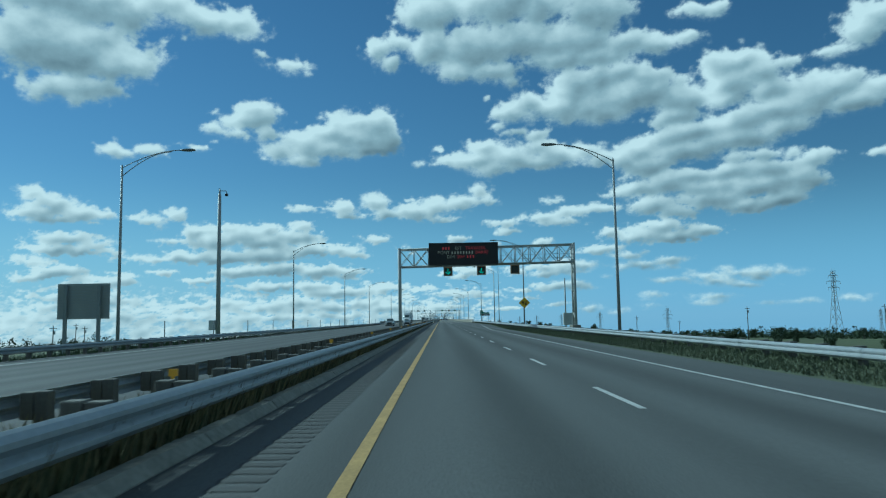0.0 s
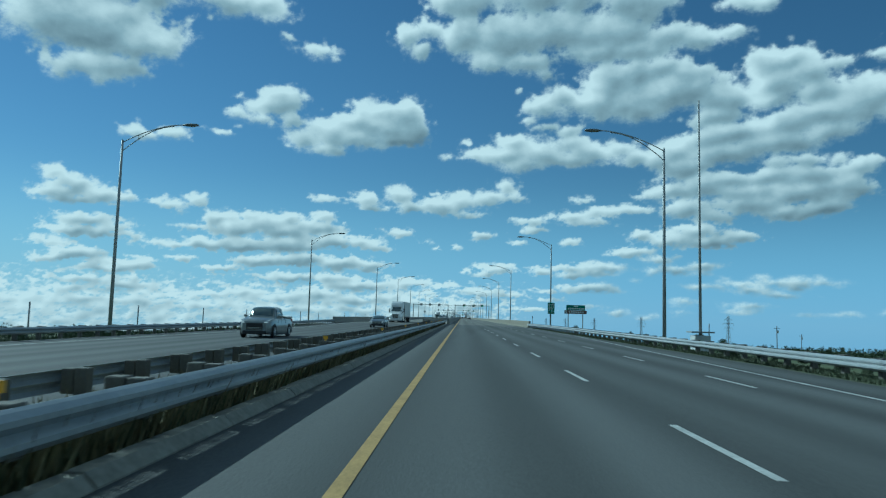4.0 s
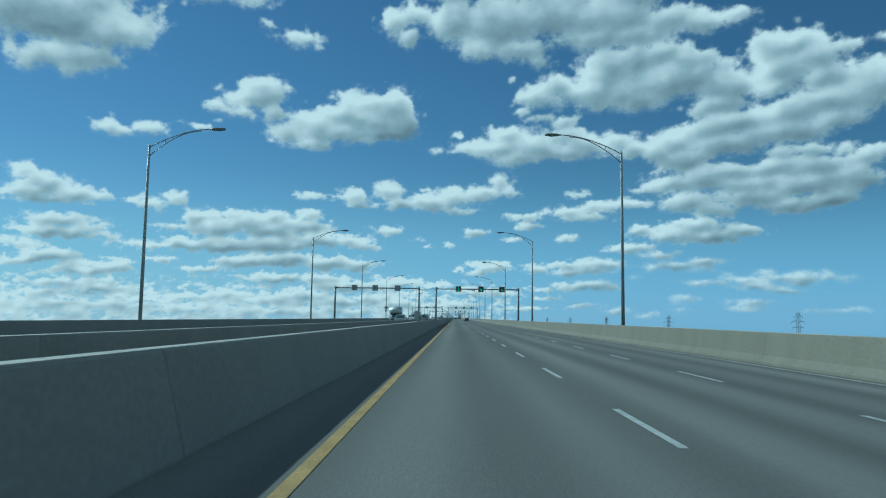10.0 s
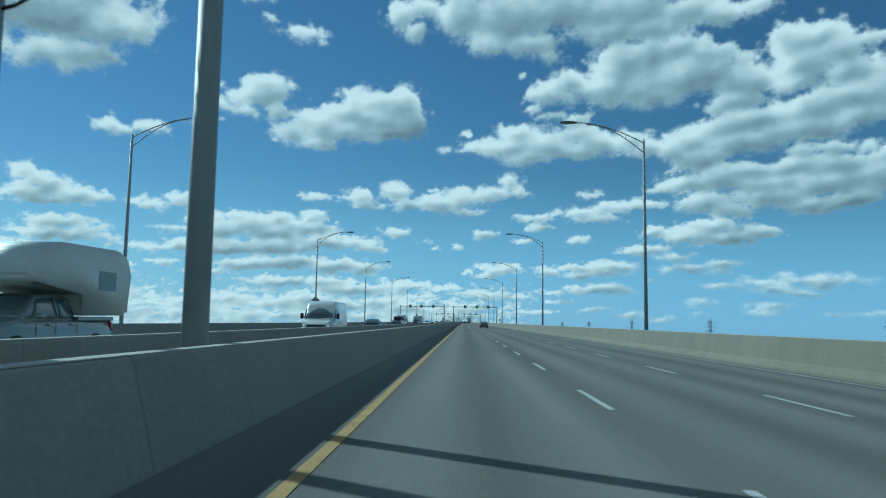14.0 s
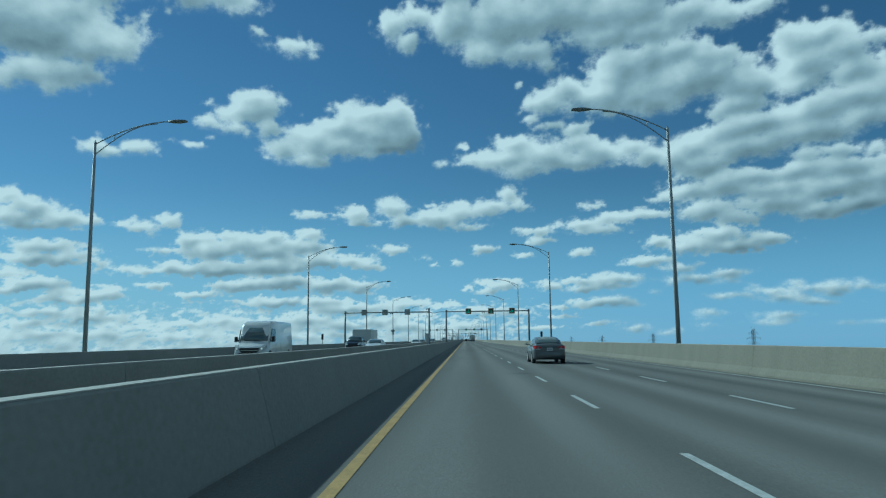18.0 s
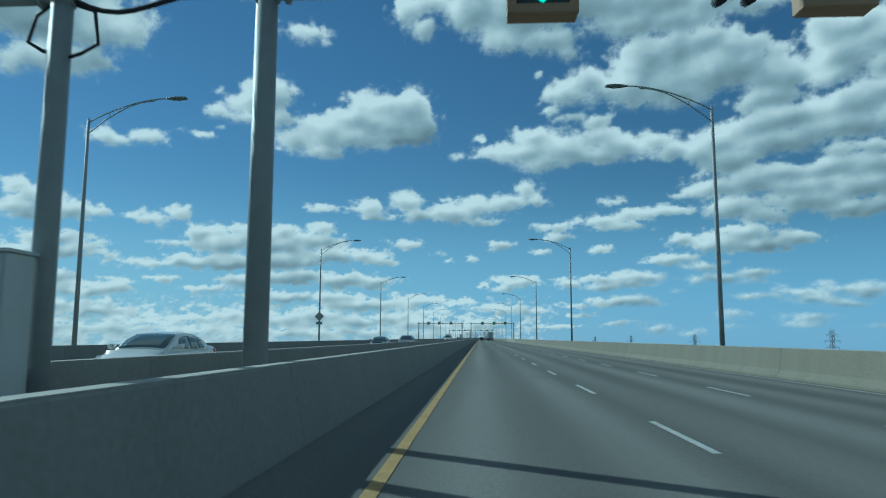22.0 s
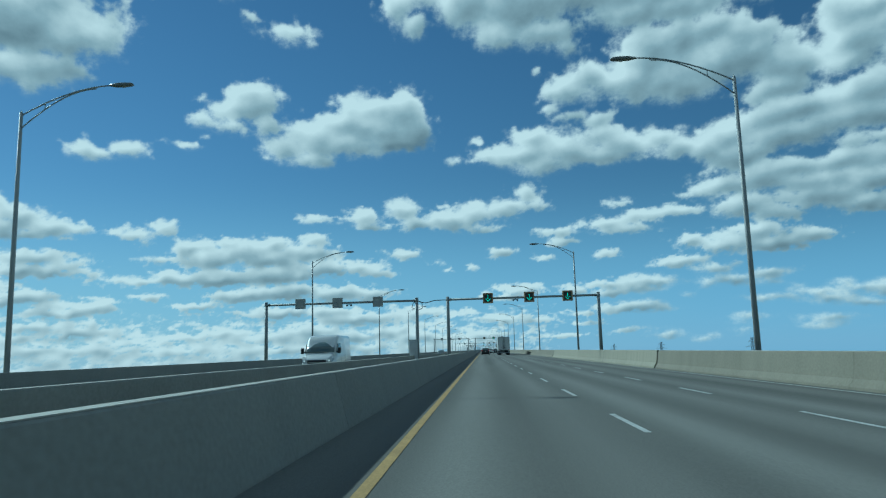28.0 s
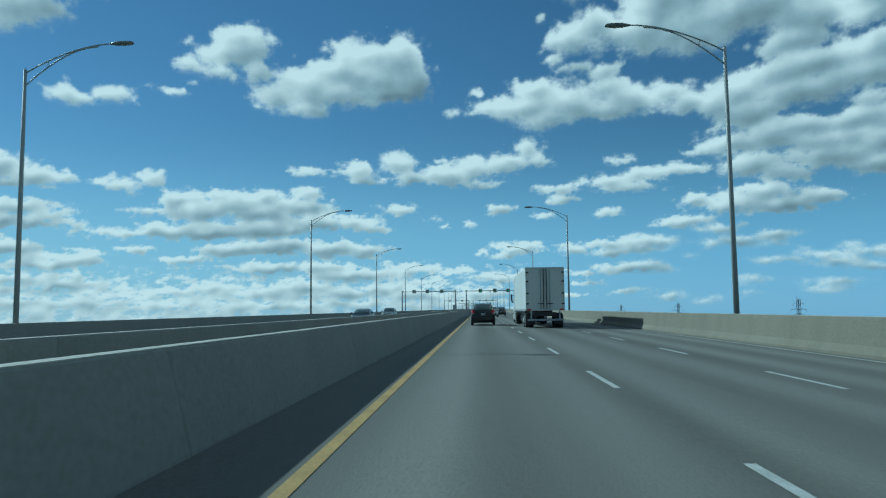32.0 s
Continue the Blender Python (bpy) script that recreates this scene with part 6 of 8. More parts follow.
s = tagged(new("cabinet_mast"), "short steel mast with a grey equipment cabinet", "mast")
bm = bmesh.new()
bm_tube(bm, [(0, 0, -2.0), (0, 0, 6.7)], [0.12, 0.09], 10)
part("mast", bm, POLE, s)
bm = bmesh.new()
bm_box(bm, -0.42, -0.55, 0.15, 0.84, -0.1, 1.85, 0.02)
cb = part("cabinet", bm, BOX, s)
for x0, x1 in ((-0.38, 0.19), (0.23, 0.80)):
    bm = bmesh.new()
    bm_box(bm, x0, -0.575, 0.20, x1, -0.551, 1.80, 0.006)
    part("door", bm, BOX, cb)
bm = bmesh.new()
for z in (0.4, 1.5):
    bm_box(bm, -0.2, -0.14, z, 0.2, 0.14, z + 0.08)
part("bracket", bm, GALV, s)
s.location = (18.45, 173.0, 0)

s = tagged(new("antenna_mast"), "very slim tall steel mast with a box at its foot", "mast")
bm = bmesh.new()
bm_tube(bm, [(0, 0, -1.0), (0, 0, 14.6)], [0.10, 0.05], 10)
part("mast", bm, POLE, s)
bm = bmesh.new()
bm_box(bm, -0.45, -0.45, -1.0, 0.45, 0.45, 0.6, 0.02)
part("cabinet", bm, BOX, s)
bm = bmesh.new()
bm_box(bm, -0.65, -0.5, 0.75, 0.65, 0.5, 0.83)
bm_tube(bm, [(0.5, 0, 0.6), (0.5, 0, 1.3)], 0.03, 6)
part("platform", bm, GANTRY, s)
s.location = (14.8, 243.0, 0)

# diamond signs on two of the left lamp posts, seen from behind, and small signs on the barriers
for y, x in ((823.5, -19.85), (602.0, -19.85)):
    s = tagged(new("road_sign"), "grey back of a diamond sign on a lamp post", "road sign")
    bm = bmesh.new()
    r = 0.62
    a = [bm.verts.new(p) for p in ((0, -0.14, -r), (r, -0.14, 0), (0, -0.14, r), (-r, -0.14, 0))]
    b = [bm.verts.new(p) for p in ((0, -0.16, -r), (r, -0.16, 0), (0, -0.16, r), (-r, -0.16, 0))]
    bm.faces.new(a), bm.faces.new(b[::-1])
    for k in range(4):
        bm.faces.new((a[k], a[(k + 1) % 4], b[(k + 1) % 4], b[k]))
    part("diamond", bm, BACK, s)
    bm = bmesh.new()
    bm_box(bm, -0.42, -0.16, -1.05, 0.42, -0.14, -0.68)
    part("lower_plate", bm, BACK, s)
    s.location = (x, y, 4.0)
for x, y in ((12.5, 720.7), (-19.8, 719.5)):
    s = tagged(new("barrier_sign"), "small dark sign on a short post at the barrier", "road sign")
    bm = bmesh.new()
    bm_tube(bm, [(0, 0, 0), (0, 0, 2.55)], 0.04, 8)
    part("post", bm, GANTRY, s)
    bm = bmesh.new()
    bm_box(bm, -0.16, -0.075, 1.80, 0.16, -0.045, 2.65, 0.01)
    part("plate", bm, BLACK, s)
    s.location = (x, y, -0.3)


# ---------------------------------------------------------------- land
def land_z(x, y):
    """Low ground beside the embankment, falling away from the climbing road."""
    d = x - 13.0 if x > 0 else -x - 20.2
    d = max(d, 0.0)
    if d < 45:
        z = -0.55 - 6.3 * (d / 45) ** 1.3
    else:
        z = -6.85 - 0.022 * (d - 45)
    far = max(0.0, y - 330) * 0.022
    return z - min(far, 90) + 0.25 * math.sin(x * 0.21 + y * 0.07) * min(1, d / 20)


xs = [-4700, -3000, -1800, -1000, -600, -350, -200, -130, -90, -65, -52, -44, -38, -32, -28, -25, -22.5, -20.0,
      13.0, 15, 18, 22, 27, 33, 40, 50, 65, 90, 130, 200, 350, 600, 1000, 1800, 3000, 4700]
ys = [-600, -200, -60, 0, 40, 80, 120, 160, 200, 240, 280, 312, 345, 420, 600, 900, 1400, 2200, 3200, 4700]
bm = bmesh.new()
grid = [[bm.verts.new((x, y, land_z(x, y))) for x in xs] for y in ys]
for r0, r1 in zip(grid, grid[1:]):
    for k in range(len(xs) - 1):
        bm.faces.new((r0[k], r0[k + 1], r1[k + 1], r1[k]))
tagged(part("ground", bm, GRASS_GROUND), "rough green grassland below the road embankment", "ground", kind="structure")
bm = bmesh.new()
bm_box(bm, -20.0, -600, -1.3, 13.0, END, -0.45)
tagged(part("road_bed", bm, KERB), "plain road bed and bridge deck under the carriageways", "road bed", kind="structure")

# piers under the bridge deck
def bridge_pier(y):
    root = tagged(new("bridge_pier"), "plain concrete pier under the bridge deck", "pier", "piers of the bridge")
    z0 = min(land_z(-20.3, y), land_z(13.1, y)) - 1.0
    bm = bmesh.new()
    bm_box(bm, -19.4, -0.9, -2.7, 12.4, 0.9, -1.3, 0.05)
    part("pier_cap", bm, KERB, root)
    for x in (-15.5, -7.5, 0.5, 8.5):
        bm = bmesh.new()
        bm_tube(bm, [(x, 0, z0), (x, 0, -2.7)], 0.75, 16)
        part("column", bm, KERB, root)
    root.location = (0, y, 0)
for k in range(26):
    bridge_pier(372.0 + 58.0 * k)

# grass on the verges
LEAF_GREEN = mat("leaf_green", (0.046, 0.066, 0.030), rough=0.8, vary=0.4, grain=2.0, blotch=0.2)
GRASS_PALE = mat("grass_pale", (0.078, 0.092, 0.050), rough=0.85, vary=0.35, grain=2.0, blotch=0.2)
LEAF_DARK = mat("leaf_dark", (0.028, 0.048, 0.018), rough=0.8, vary=0.4, grain=2.0, blotch=0.2)
STRAW = mat("straw", (0.20, 0.175, 0.09), rough=0.9, vary=0.4, grain=3, blotch=0.3)
BARK = mat("bark", (0.10, 0.085, 0.07), rough=0.95, vary=0.3)


def blades(name, n, place, tall, material, label, wide=0.03, low=0.5, high=1.3):
    rnd = random.Random(5)
    v, f = [], []
    for _ in range(n):
        x, y, z = place(rnd)
        h = tall * rnd.uniform(low, high)
        a = rnd.uniform(0, math.pi)
        dx, dy = math.cos(a) * wide, math.sin(a) * wide
        lx, ly = rnd.uniform(-0.4, 0.4) * h, rnd.uniform(-0.4, 0.4) * h
        k = len(v)
        v += [(x - dx, y - dy, z), (x + dx, y + dy, z), (x + lx, y + ly, z + h)]
        f.append((k, k + 1, k + 2))
    me = bpy.data.meshes.new(name)
    me.from_pydata(v, [], f)
    me.materials.append(material)
    return tagged(new(name, me), label, "grass", kind="stuff")


def median_place(r):
    x = r.uniform(-4.7, -1.9)
    return x, r.uniform(40, 322), 0.03 + 0.085 * (x + 1.9)
def verge_place(r):
    y = r.uniform(60, 314)
    a = shoulder_x(y) + 0.2
    x = r.uniform(a, 13.2)
    return x, y, road_z(a) + (-0.18 - road_z(a)) * (x - a) / (13.2 - a + 1e-6)
blades("grass", 26000, median_place, 0.30, STRAW, "dry straw-coloured weeds in the median")
def kerb_place(r):
    return r.uniform(-2.2, -1.87), r.uniform(40, 322), 0.02
blades("grass", 80000, kerb_place, 0.56, STRAW, "dry yellowed grass under the median guardrail", 0.018, 0.7, 1.05)
blades("grass", 70000, kerb_place, 0.50, LEAF_GREEN, "green weeds under the median guardrail", 0.016, 0.6, 1.15)
blades("grass", 14000, median_place, 0.22, LEAF_GREEN, "green weeds in the median")
blades("grass", 120000, verge_place, 0.11, GRASS_PALE, "dull green grass on the right verge", 0.02)
def outer_place(r):
    return r.uniform(-21.8, -19.75), r.uniform(60, 315), -0.62
blades("grass", 30000, outer_place, 0.42, LEAF_GREEN, "green grass beneath the outer guardrail")


def crown_mesh(name, r, tall, n, seed, material):
    """Many small leaf clumps in an uneven crown."""
    rnd = random.Random(seed)
    lobes = [(rnd.uniform(-0.6, 0.6) * r, rnd.uniform(-0.6, 0.6) * r, tall * rnd.uniform(0.25, 0.85), r * rnd.uniform(0.35, 0.6)) for _ in range(7)]
    v, f = [], []
    for _ in range(n):
        lx, ly, lz, lr = lobes[rnd.randrange(7)]
        d = Vector((rnd.gauss(0, 1), rnd.gauss(0, 1), rnd.gauss(0, 1))).normalized() * lr * rnd.uniform(0.35, 1.08)
        c = Vector((lx, ly, lz)) + d
        if c.z < 0:
            c.z = abs(c.z) * 0.3
        s = r * rnd.uniform(0.03, 0.085)
        k = len(v)
        for _j in range(3):
            v.append(tuple(c + Vector((rnd.uniform(-s, s), rnd.uniform(-s, s), rnd.uniform(-s, s)))))
        f.append((k, k + 1, k + 2))
    me = bpy.data.meshes.new(name)
    me.from_pydata(v, [], f)
    me.materials.append(material)
    return me


CROWNS = [crown_mesh("crown", 2.0, 4.4, 7000, 11, LEAF_GREEN), crown_mesh("crown", 2.4, 3.4, 7000, 12, LEAF_DARK), crown_mesh("crown", 1.6, 4.8, 6000, 13, LEAF_DARK)]
bm = bmesh.new()
bm_tube(bm, [(0, 0, -0.6), (0.05, 0.02, 1.0), (0, 0.1, 2.6)], [0.13, 0.10, 0.04], 7)
bm_tube(bm, [(0.04, 0.02, 1.0), (0.6, 0.2, 2.2)], [0.06, 0.02], 5)
bm_tube(bm, [(0.03, 0.02, 1.3), (-0.5, -0.3, 2.5)], [0.05, 0.02], 5)
TRUNK = mesh_of("trunk", bm, BARK)


def shrub(x, y, size, kind):
    root = tagged(new("shrub"), "bushy green roadside shrub with loose leaves" if kind == 0 else "dark green roadside tree with an uneven crown", "tree", "shrubs beside the embankment")
    ob = new("trunk", TRUNK)
    ob.parent = root
    ob = new("crown", CROWNS[kind])
    ob.parent = root
    root.matrix_basis = Matrix.LocRotScale((x, y, land_z(x, y)), Euler((0, 0, random.uniform(0, 6.28))), (size, size, size * random.uniform(0.85, 1.15)))


for k in range(64):
    y = random.uniform(140, 520)
    shrub(random.uniform(62, 75 + 0.28 * y), y, random.uniform(0.55, 1.05), random.randrange(3))
for k in range(18):
    shrub(random.uniform(16, 30), 195 + k * 6.5 + random.uniform(-2, 2), random.uniform(0.24, 0.42), random.randrange(3))
for k in range(26):
    y = random.uniform(120, 420)
    shrub(-random.uniform(48, 95), y, random.uniform(0.4, 0.8), random.randrange(3))

# far woods: a low uneven band on the horizon
def far_woods(name, x0, x1, y0, y1, n, seed, label):
    rnd = random.Random(seed)
    v, f = [], []
    for _ in range(n):
        u = rnd.random()
        x = x0 + (x1 - x0) * u + rnd.uniform(-60, 60)
        y = y0 + (y1 - y0) * rnd.random()
        zc = land_z(x, y)
        h = 3.6 + 4 * noise.noise((x * 0.012, y * 0.004, seed)) + 2.4 * rnd.random()
        for _j in range(60):
            up = rnd.random()
            wide = 2.6 * (1 - 0.7 * up)
            c = Vector((x + rnd.gauss(0, wide), y + rnd.gauss(0, wide), zc + h * up))
            s = 0.75
            k = len(v)
            for _k in range(3):
                v.append(tuple(c + Vector((rnd.uniform(-s, s), rnd.uniform(-s, s), rnd.uniform(-s, s)))))
            f.append((k, k + 1, k + 2))
    me = bpy.data.meshes.new(name)
    me.from_pydata(v, [], f)
    me.materials.append(LEAF_DARK)
    tagged(new(name, me), label, "woods", kind="stuff")


far_woods("far_woods", 150, 620, 420, 800, 900, 3, "low dark band of distant trees")
far_woods("far_woods", -900, -130, 350, 900, 1100, 4, "low dark band of distant trees beyond the oncoming road")


# ---------------------------------------------------------------- pylons and poles
def pylon(H=48.0):
    root = new("pylon")
    def half(z):
        return 3.6 - 2.5 * min(1, z / (H * 0.62)) if z < H * 0.62 else 1.1
    levels = [0, 0.16, 0.31, 0.45, 0.56, 0.62, 0.70, 0.78, 0.86, 0.94, 1.0]
    for sx in (-1, 1):
        for sy in (-1, 1):
            bm = bmesh.new()
            bm_tube(bm, [(sx * half(u * H), sy * half(u * H), u * H) for u in levels], 0.16, 5)
            part("leg", bm, GANTRY, root)
    bm = bmesh.new()
    for a, b in zip(levels, levels[1:]):
        ha, hb = half(a * H), half(b * H)
        for s1, s2 in ((-1, 1), (1, -1)):
            for sy in (-1, 1):
                bm_tube(bm, [(s1 * ha, sy * ha, a * H), (s2 * hb, sy * hb, b * H)], 0.09, 4)
                bm_tube(bm, [(sy * ha, s1 * ha, a * H), (sy * hb, s2 * hb, b * H)], 0.09, 4)
    part("bracing", bm, GANTRY, root)
    for z, reach in ((0.72, 6.0), (0.82, 7.4), (0.92, 5.0)):
        bm = bmesh.new()
        for sx in (-1, 1):
            bm_tube(bm, [(0, -0.8, z * H), (sx * reach, 0, z * H)], 0.12, 5)
            bm_tube(bm, [(0, 0.8, z * H), (sx * reach, 0, z * H)], 0.12, 5)
            bm_tube(bm, [(0, 0, z * H + 1.8), (sx * reach, 0, z * H)], 0.10, 5)
            bm_tube(bm, [(sx * reach, 0, z * H), (sx * reach, 0, z * H - 1.9)], 0.10, 5)
        part("crossarm", bm, GANTRY, root)
    bm = bmesh.new()
    for sx in (-1, 1):
        bm_tube(bm, [(sx * 1.1, 0, H), (sx * 1.6, 0, H + 2.2)], 0.09, 5)
    part("earth_peak", bm, GANTRY, root)
    return root


first = tagged(pylon(), "dark steel lattice power pylon with three crossarms", "pylon", "pylons of the power line")
for k, (x, y, top, turn) in enumerate(((313, 637, 36.0, 20), (296, 1003, 12.5, 20), (276, 1308, 10.0, 15), (262, 1620, 8.0, 15), (250, 1930, 7.0, 10), (240, 2240, 6.0, 10), (560, 980, 6.0, 25))):
    m = pose(x, y, top - 50.0, 0, 0, turn)
    if k == 0:
        first.matrix_basis = m
    else:
        copy_thing(first, m)

for x, y, h in ((108, 322, 11.5), (132, 283, 12), (96, 420, 11), (150, 520, 11), (-95, 250, 9), (-130, 330, 10), (-112, 300, 9)):
    s = tagged(new("utility_pole"), "dark wooden utility pole with a short crossarm", "utility pole")
    bm = bmesh.new()
    bm_tube(bm, [(0, 0, -1), (0, 0, h)], [0.17, 0.12], 8)
    part("pole", bm, WOOD, s)
    bm = bmesh.new()
    bm_box(bm, -0.9, -0.06, h - 0.8, 0.9, 0.06, h - 0.66)
    part("crossarm", bm, WOOD, s)
    bm = bmesh.new()
    bm_tube(bm, [(0.35, 0, h - 2.2), (0.35, 0, h - 1.3)], 0.2, 8)
    part("transformer", bm, BOX, s)
    s.location = (x, y, land_z(x, y))


# ---------------------------------------------------------------- clouds: one far sheet ahead, bent like the sky
PUFFS = []
def puff(az, el, w, h, tone):
    """One lobe of a cloud: where it stands in the sky, its half width and height in degrees, and how sunlit it is."""
    PUFFS.append((az, el, w, h, tone))
# cloud bank, upper left
puff(-28.7, 19.5, 6.48, 2.48, 0.55)
puff(-28.8, 18.8, 2.98, 1.27, 0.25)
puff(-25.1, 18.4, 1.75, 0.99, 0.2)
puff(-24.1, 19.3, 1.60, 1.47, 0.85)
puff(-23.2, 18.5, 1.00, 0.94, 0.9)
puff(-27.5, 16.9, 3.75, 1.00, 0.8)
puff(-27.5, 16.2, 0.93, 0.61, 0.9)
puff(-30.1, 16.5, 1.27, 0.59, 0.7)
puff(-24.5, 16.8, 0.77, 0.34, 0.6)
puff(-29.8, 15.9, 0.96, 0.46, 0.6)
# its upper part
puff(-18.2, 22.6, 4.11, 1.25, 0.75)
puff(-15.6, 22.5, 1.98, 1.03, 0.85)
puff(-21.5, 23.4, 2.90, 1.52, 0.6)
puff(-27.8, 22.6, 6.62, 2.18, 0.4)
# thin arc
puff(-30.0, 14.4, 0.82, 0.17, 0.6)
# wisps
puff(-12.0, 19.8, 1.70, 0.63, 0.7)
puff(-10.4, 19.2, 0.65, 0.43, 0.6)
puff(-14.2, 20.4, 0.87, 0.34, 0.65)
puff(-15.1, 21.6, 1.58, 0.33, 0.7)
# cumulus
puff(-14.6, 16.2, 1.59, 0.92, 0.9)
puff(-15.6, 15.4, 2.18, 0.56, 0.7)
puff(-13.8, 15.7, 1.28, 0.82, 0.6)
puff(-17.9, 14.9, 1.45, 0.36, 0.75)
puff(-16.6, 14.6, 0.9, 0.34, 0.7)
puff(-16.0, 14.6, 0.98, 0.30, 0.8)
puff(-13.7, 14.4, 0.60, 0.76, 0.85)
puff(-15.2, 14.1, 0.47, 0.38, 0.7)
puff(-17.9, 16.0, 0.54, 0.29, 0.6)
# fragments
puff(-20.2, 13.4, 0.45, 0.26, 0.7)
puff(-19.1, 13.3, 1.16, 0.35, 0.7)
puff(-17.8, 13.9, 0.62, 0.26, 0.7)
# cumulus
puff(-25.1, 12.7, 1.26, 0.72, 0.85)
puff(-24.4, 12.3, 0.77, 0.47, 0.6)
puff(-22.4, 12.8, 1.27, 0.59, 0.85)
puff(-23.8, 12.6, 0.95, 0.50, 0.75)
puff(-21.1, 12.4, 0.44, 0.19, 0.6)
puff(-26.4, 13.2, 0.41, 0.25, 0.7)
# main cumulus
puff(-6.7, 15.5, 2.72, 1.14, 0.9)
puff(-4.6, 15.4, 1.89, 1.14, 0.75)
puff(-4.0, 14.4, 1.60, 1.16, 0.25)
puff(-6.3, 14.4, 2.51, 1.08, 0.55)
puff(-8.8, 14.7, 2.49, 0.96, 0.85)
puff(-10.8, 14.0, 2.47, 1.07, 0.8)
puff(-12.8, 13.3, 1.62, 0.84, 0.9)
puff(-13.8, 12.7, 0.80, 0.27, 0.8)
puff(-11.2, 12.6, 1.64, 0.55, 0.7)
puff(-8.8, 13.5, 3.75, 0.78, 0.6)
puff(-6.7, 13.0, 1.04, 0.39, 0.75)
puff(-5.0, 13.6, 2.10, 0.70, 0.3)
# fragments
puff(-1.6, 12.4, 0.67, 0.40, 0.7)
# bank overhead
puff(-0.4, 21.3, 2.09, 1.54, 0.85)
puff(-5.0, 21.1, 1.33, 0.97, 0.75)
puff(-3.7, 20.2, 1.46, 0.64, 0.6)
puff(-2.9, 21.6, 1.67, 0.86, 0.55)
puff(2.5, 20.9, 3.72, 1.89, 0.5)
puff(3.8, 21.2, 2.47, 1.20, 0.3)
puff(1.7, 19.5, 2.08, 0.72, 0.75)
puff(5.0, 19.3, 2.47, 0.79, 0.65)
puff(6.3, 18.5, 1.23, 0.51, 0.6)
puff(7.1, 21.5, 3.63, 1.52, 0.45)
puff(9.5, 19.9, 2.40, 1.04, 0.4)
puff(11.1, 21.2, 4.29, 1.51, 0.4)
puff(13.1, 20.0, 2.32, 0.86, 0.5)
puff(15.8, 20.8, 2.25, 1.00, 0.5)
puff(17.6, 20.3, 2.20, 0.73, 0.55)
puff(19.8, 20.6, 1.43, 0.59, 0.55)
puff(9.9, 18.5, 0.80, 0.43, 0.5)
# its upper part
puff(-0.5, 24.0, 2.83, 1.62, 0.7)
puff(6.1, 24.6, 6.88, 2.38, 0.4)
puff(13.0, 23.3, 3.09, 1.98, 0.45)
puff(21.6, 22.4, 2.41, 0.54, 0.5)
puff(31.9, 19.0, 1.67, 1.38, 0.75)
puff(30.1, 18.2, 1.18, 0.56, 0.6)
# large bank
puff(5.9, 16.3, 1.65, 0.82, 0.75)
puff(7.5, 17.0, 1.63, 0.74, 0.8)
puff(9.6, 16.3, 2.41, 1.18, 0.6)
puff(11.1, 18.1, 2.17, 1.25, 0.85)
puff(13.1, 18.3, 2.32, 1.24, 0.7)
puff(10.4, 17.4, 1.99, 1.27, 0.9)
puff(15.0, 18.8, 1.71, 0.76, 0.9)
puff(16.6, 18.3, 1.12, 0.76, 0.85)
puff(17.7, 18.2, 1.29, 0.62, 0.8)
puff(19.2, 17.7, 1.01, 0.48, 0.8)
puff(15.8, 17.0, 4.09, 1.60, 0.3)
puff(19.6, 16.3, 2.84, 1.23, 0.35)
puff(12.8, 15.9, 3.48, 1.17, 0.45)
puff(18.9, 15.1, 2.17, 0.72, 0.5)
puff(22.0, 18.2, 1.72, 1.07, 0.92)
puff(23.7, 18.5, 1.67, 0.92, 0.75)
puff(22.7, 17.0, 2.04, 1.52, 0.75)
puff(22.4, 15.8, 1.54, 0.69, 0.85)
puff(25.1, 17.3, 1.79, 1.39, 0.4)
puff(25.8, 15.9, 1.92, 1.01, 0.3)
puff(27.0, 17.7, 1.26, 0.65, 0.4)
# fragments
puff(4.2, 17.4, 0.75, 0.33, 0.6)
puff(5.1, 15.2, 0.91, 0.38, 0.65)
puff(6.3, 14.7, 1.24, 0.38, 0.6)
puff(8.0, 14.3, 1.22, 0.54, 0.6)
# lower bank
puff(28.0, 15.2, 1.84, 1.49, 0.7)
puff(25.8, 14.5, 2.24, 1.03, 0.65)
puff(23.1, 14.1, 2.68, 0.99, 0.6)
puff(20.7, 13.7, 2.80, 1.01, 0.65)
puff(18.2, 13.3, 2.19, 0.81, 0.6)
puff(17.8, 14.6, 1.11, 0.58, 0.6)
puff(26.5, 13.4, 2.52, 0.76, 0.4)
puff(23.2, 12.9, 3.66, 0.79, 0.35)
puff(19.6, 12.3, 3.19, 0.81, 0.45)
puff(15.9, 12.7, 1.89, 0.94, 0.8)
puff(14.9, 12.0, 1.34, 0.84, 0.75)
puff(17.0, 11.5, 2.23, 0.83, 0.4)
# bank ahead
puff(0.2, 13.5, 0.76, 0.39, 0.75)
puff(0.9, 12.6, 1.47, 0.63, 0.75)
puff(-0.4, 12.3, 0.84, 0.32, 0.6)
puff(3.8, 13.6, 1.87, 0.62, 0.85)
puff(3.0, 12.6, 2.50, 0.87, 0.75)
puff(4.7, 11.8, 2.08, 0.71, 0.8)
puff(6.3, 12.8, 2.47, 1.09, 0.6)
puff(8.4, 13.5, 1.63, 0.62, 0.7)
puff(9.6, 12.9, 2.01, 0.85, 0.55)
puff(12.0, 13.0, 1.77, 0.69, 0.65)
puff(13.2, 12.3, 1.56, 0.69, 0.45)
puff(14.4, 13.0, 0.77, 0.46, 0.85)
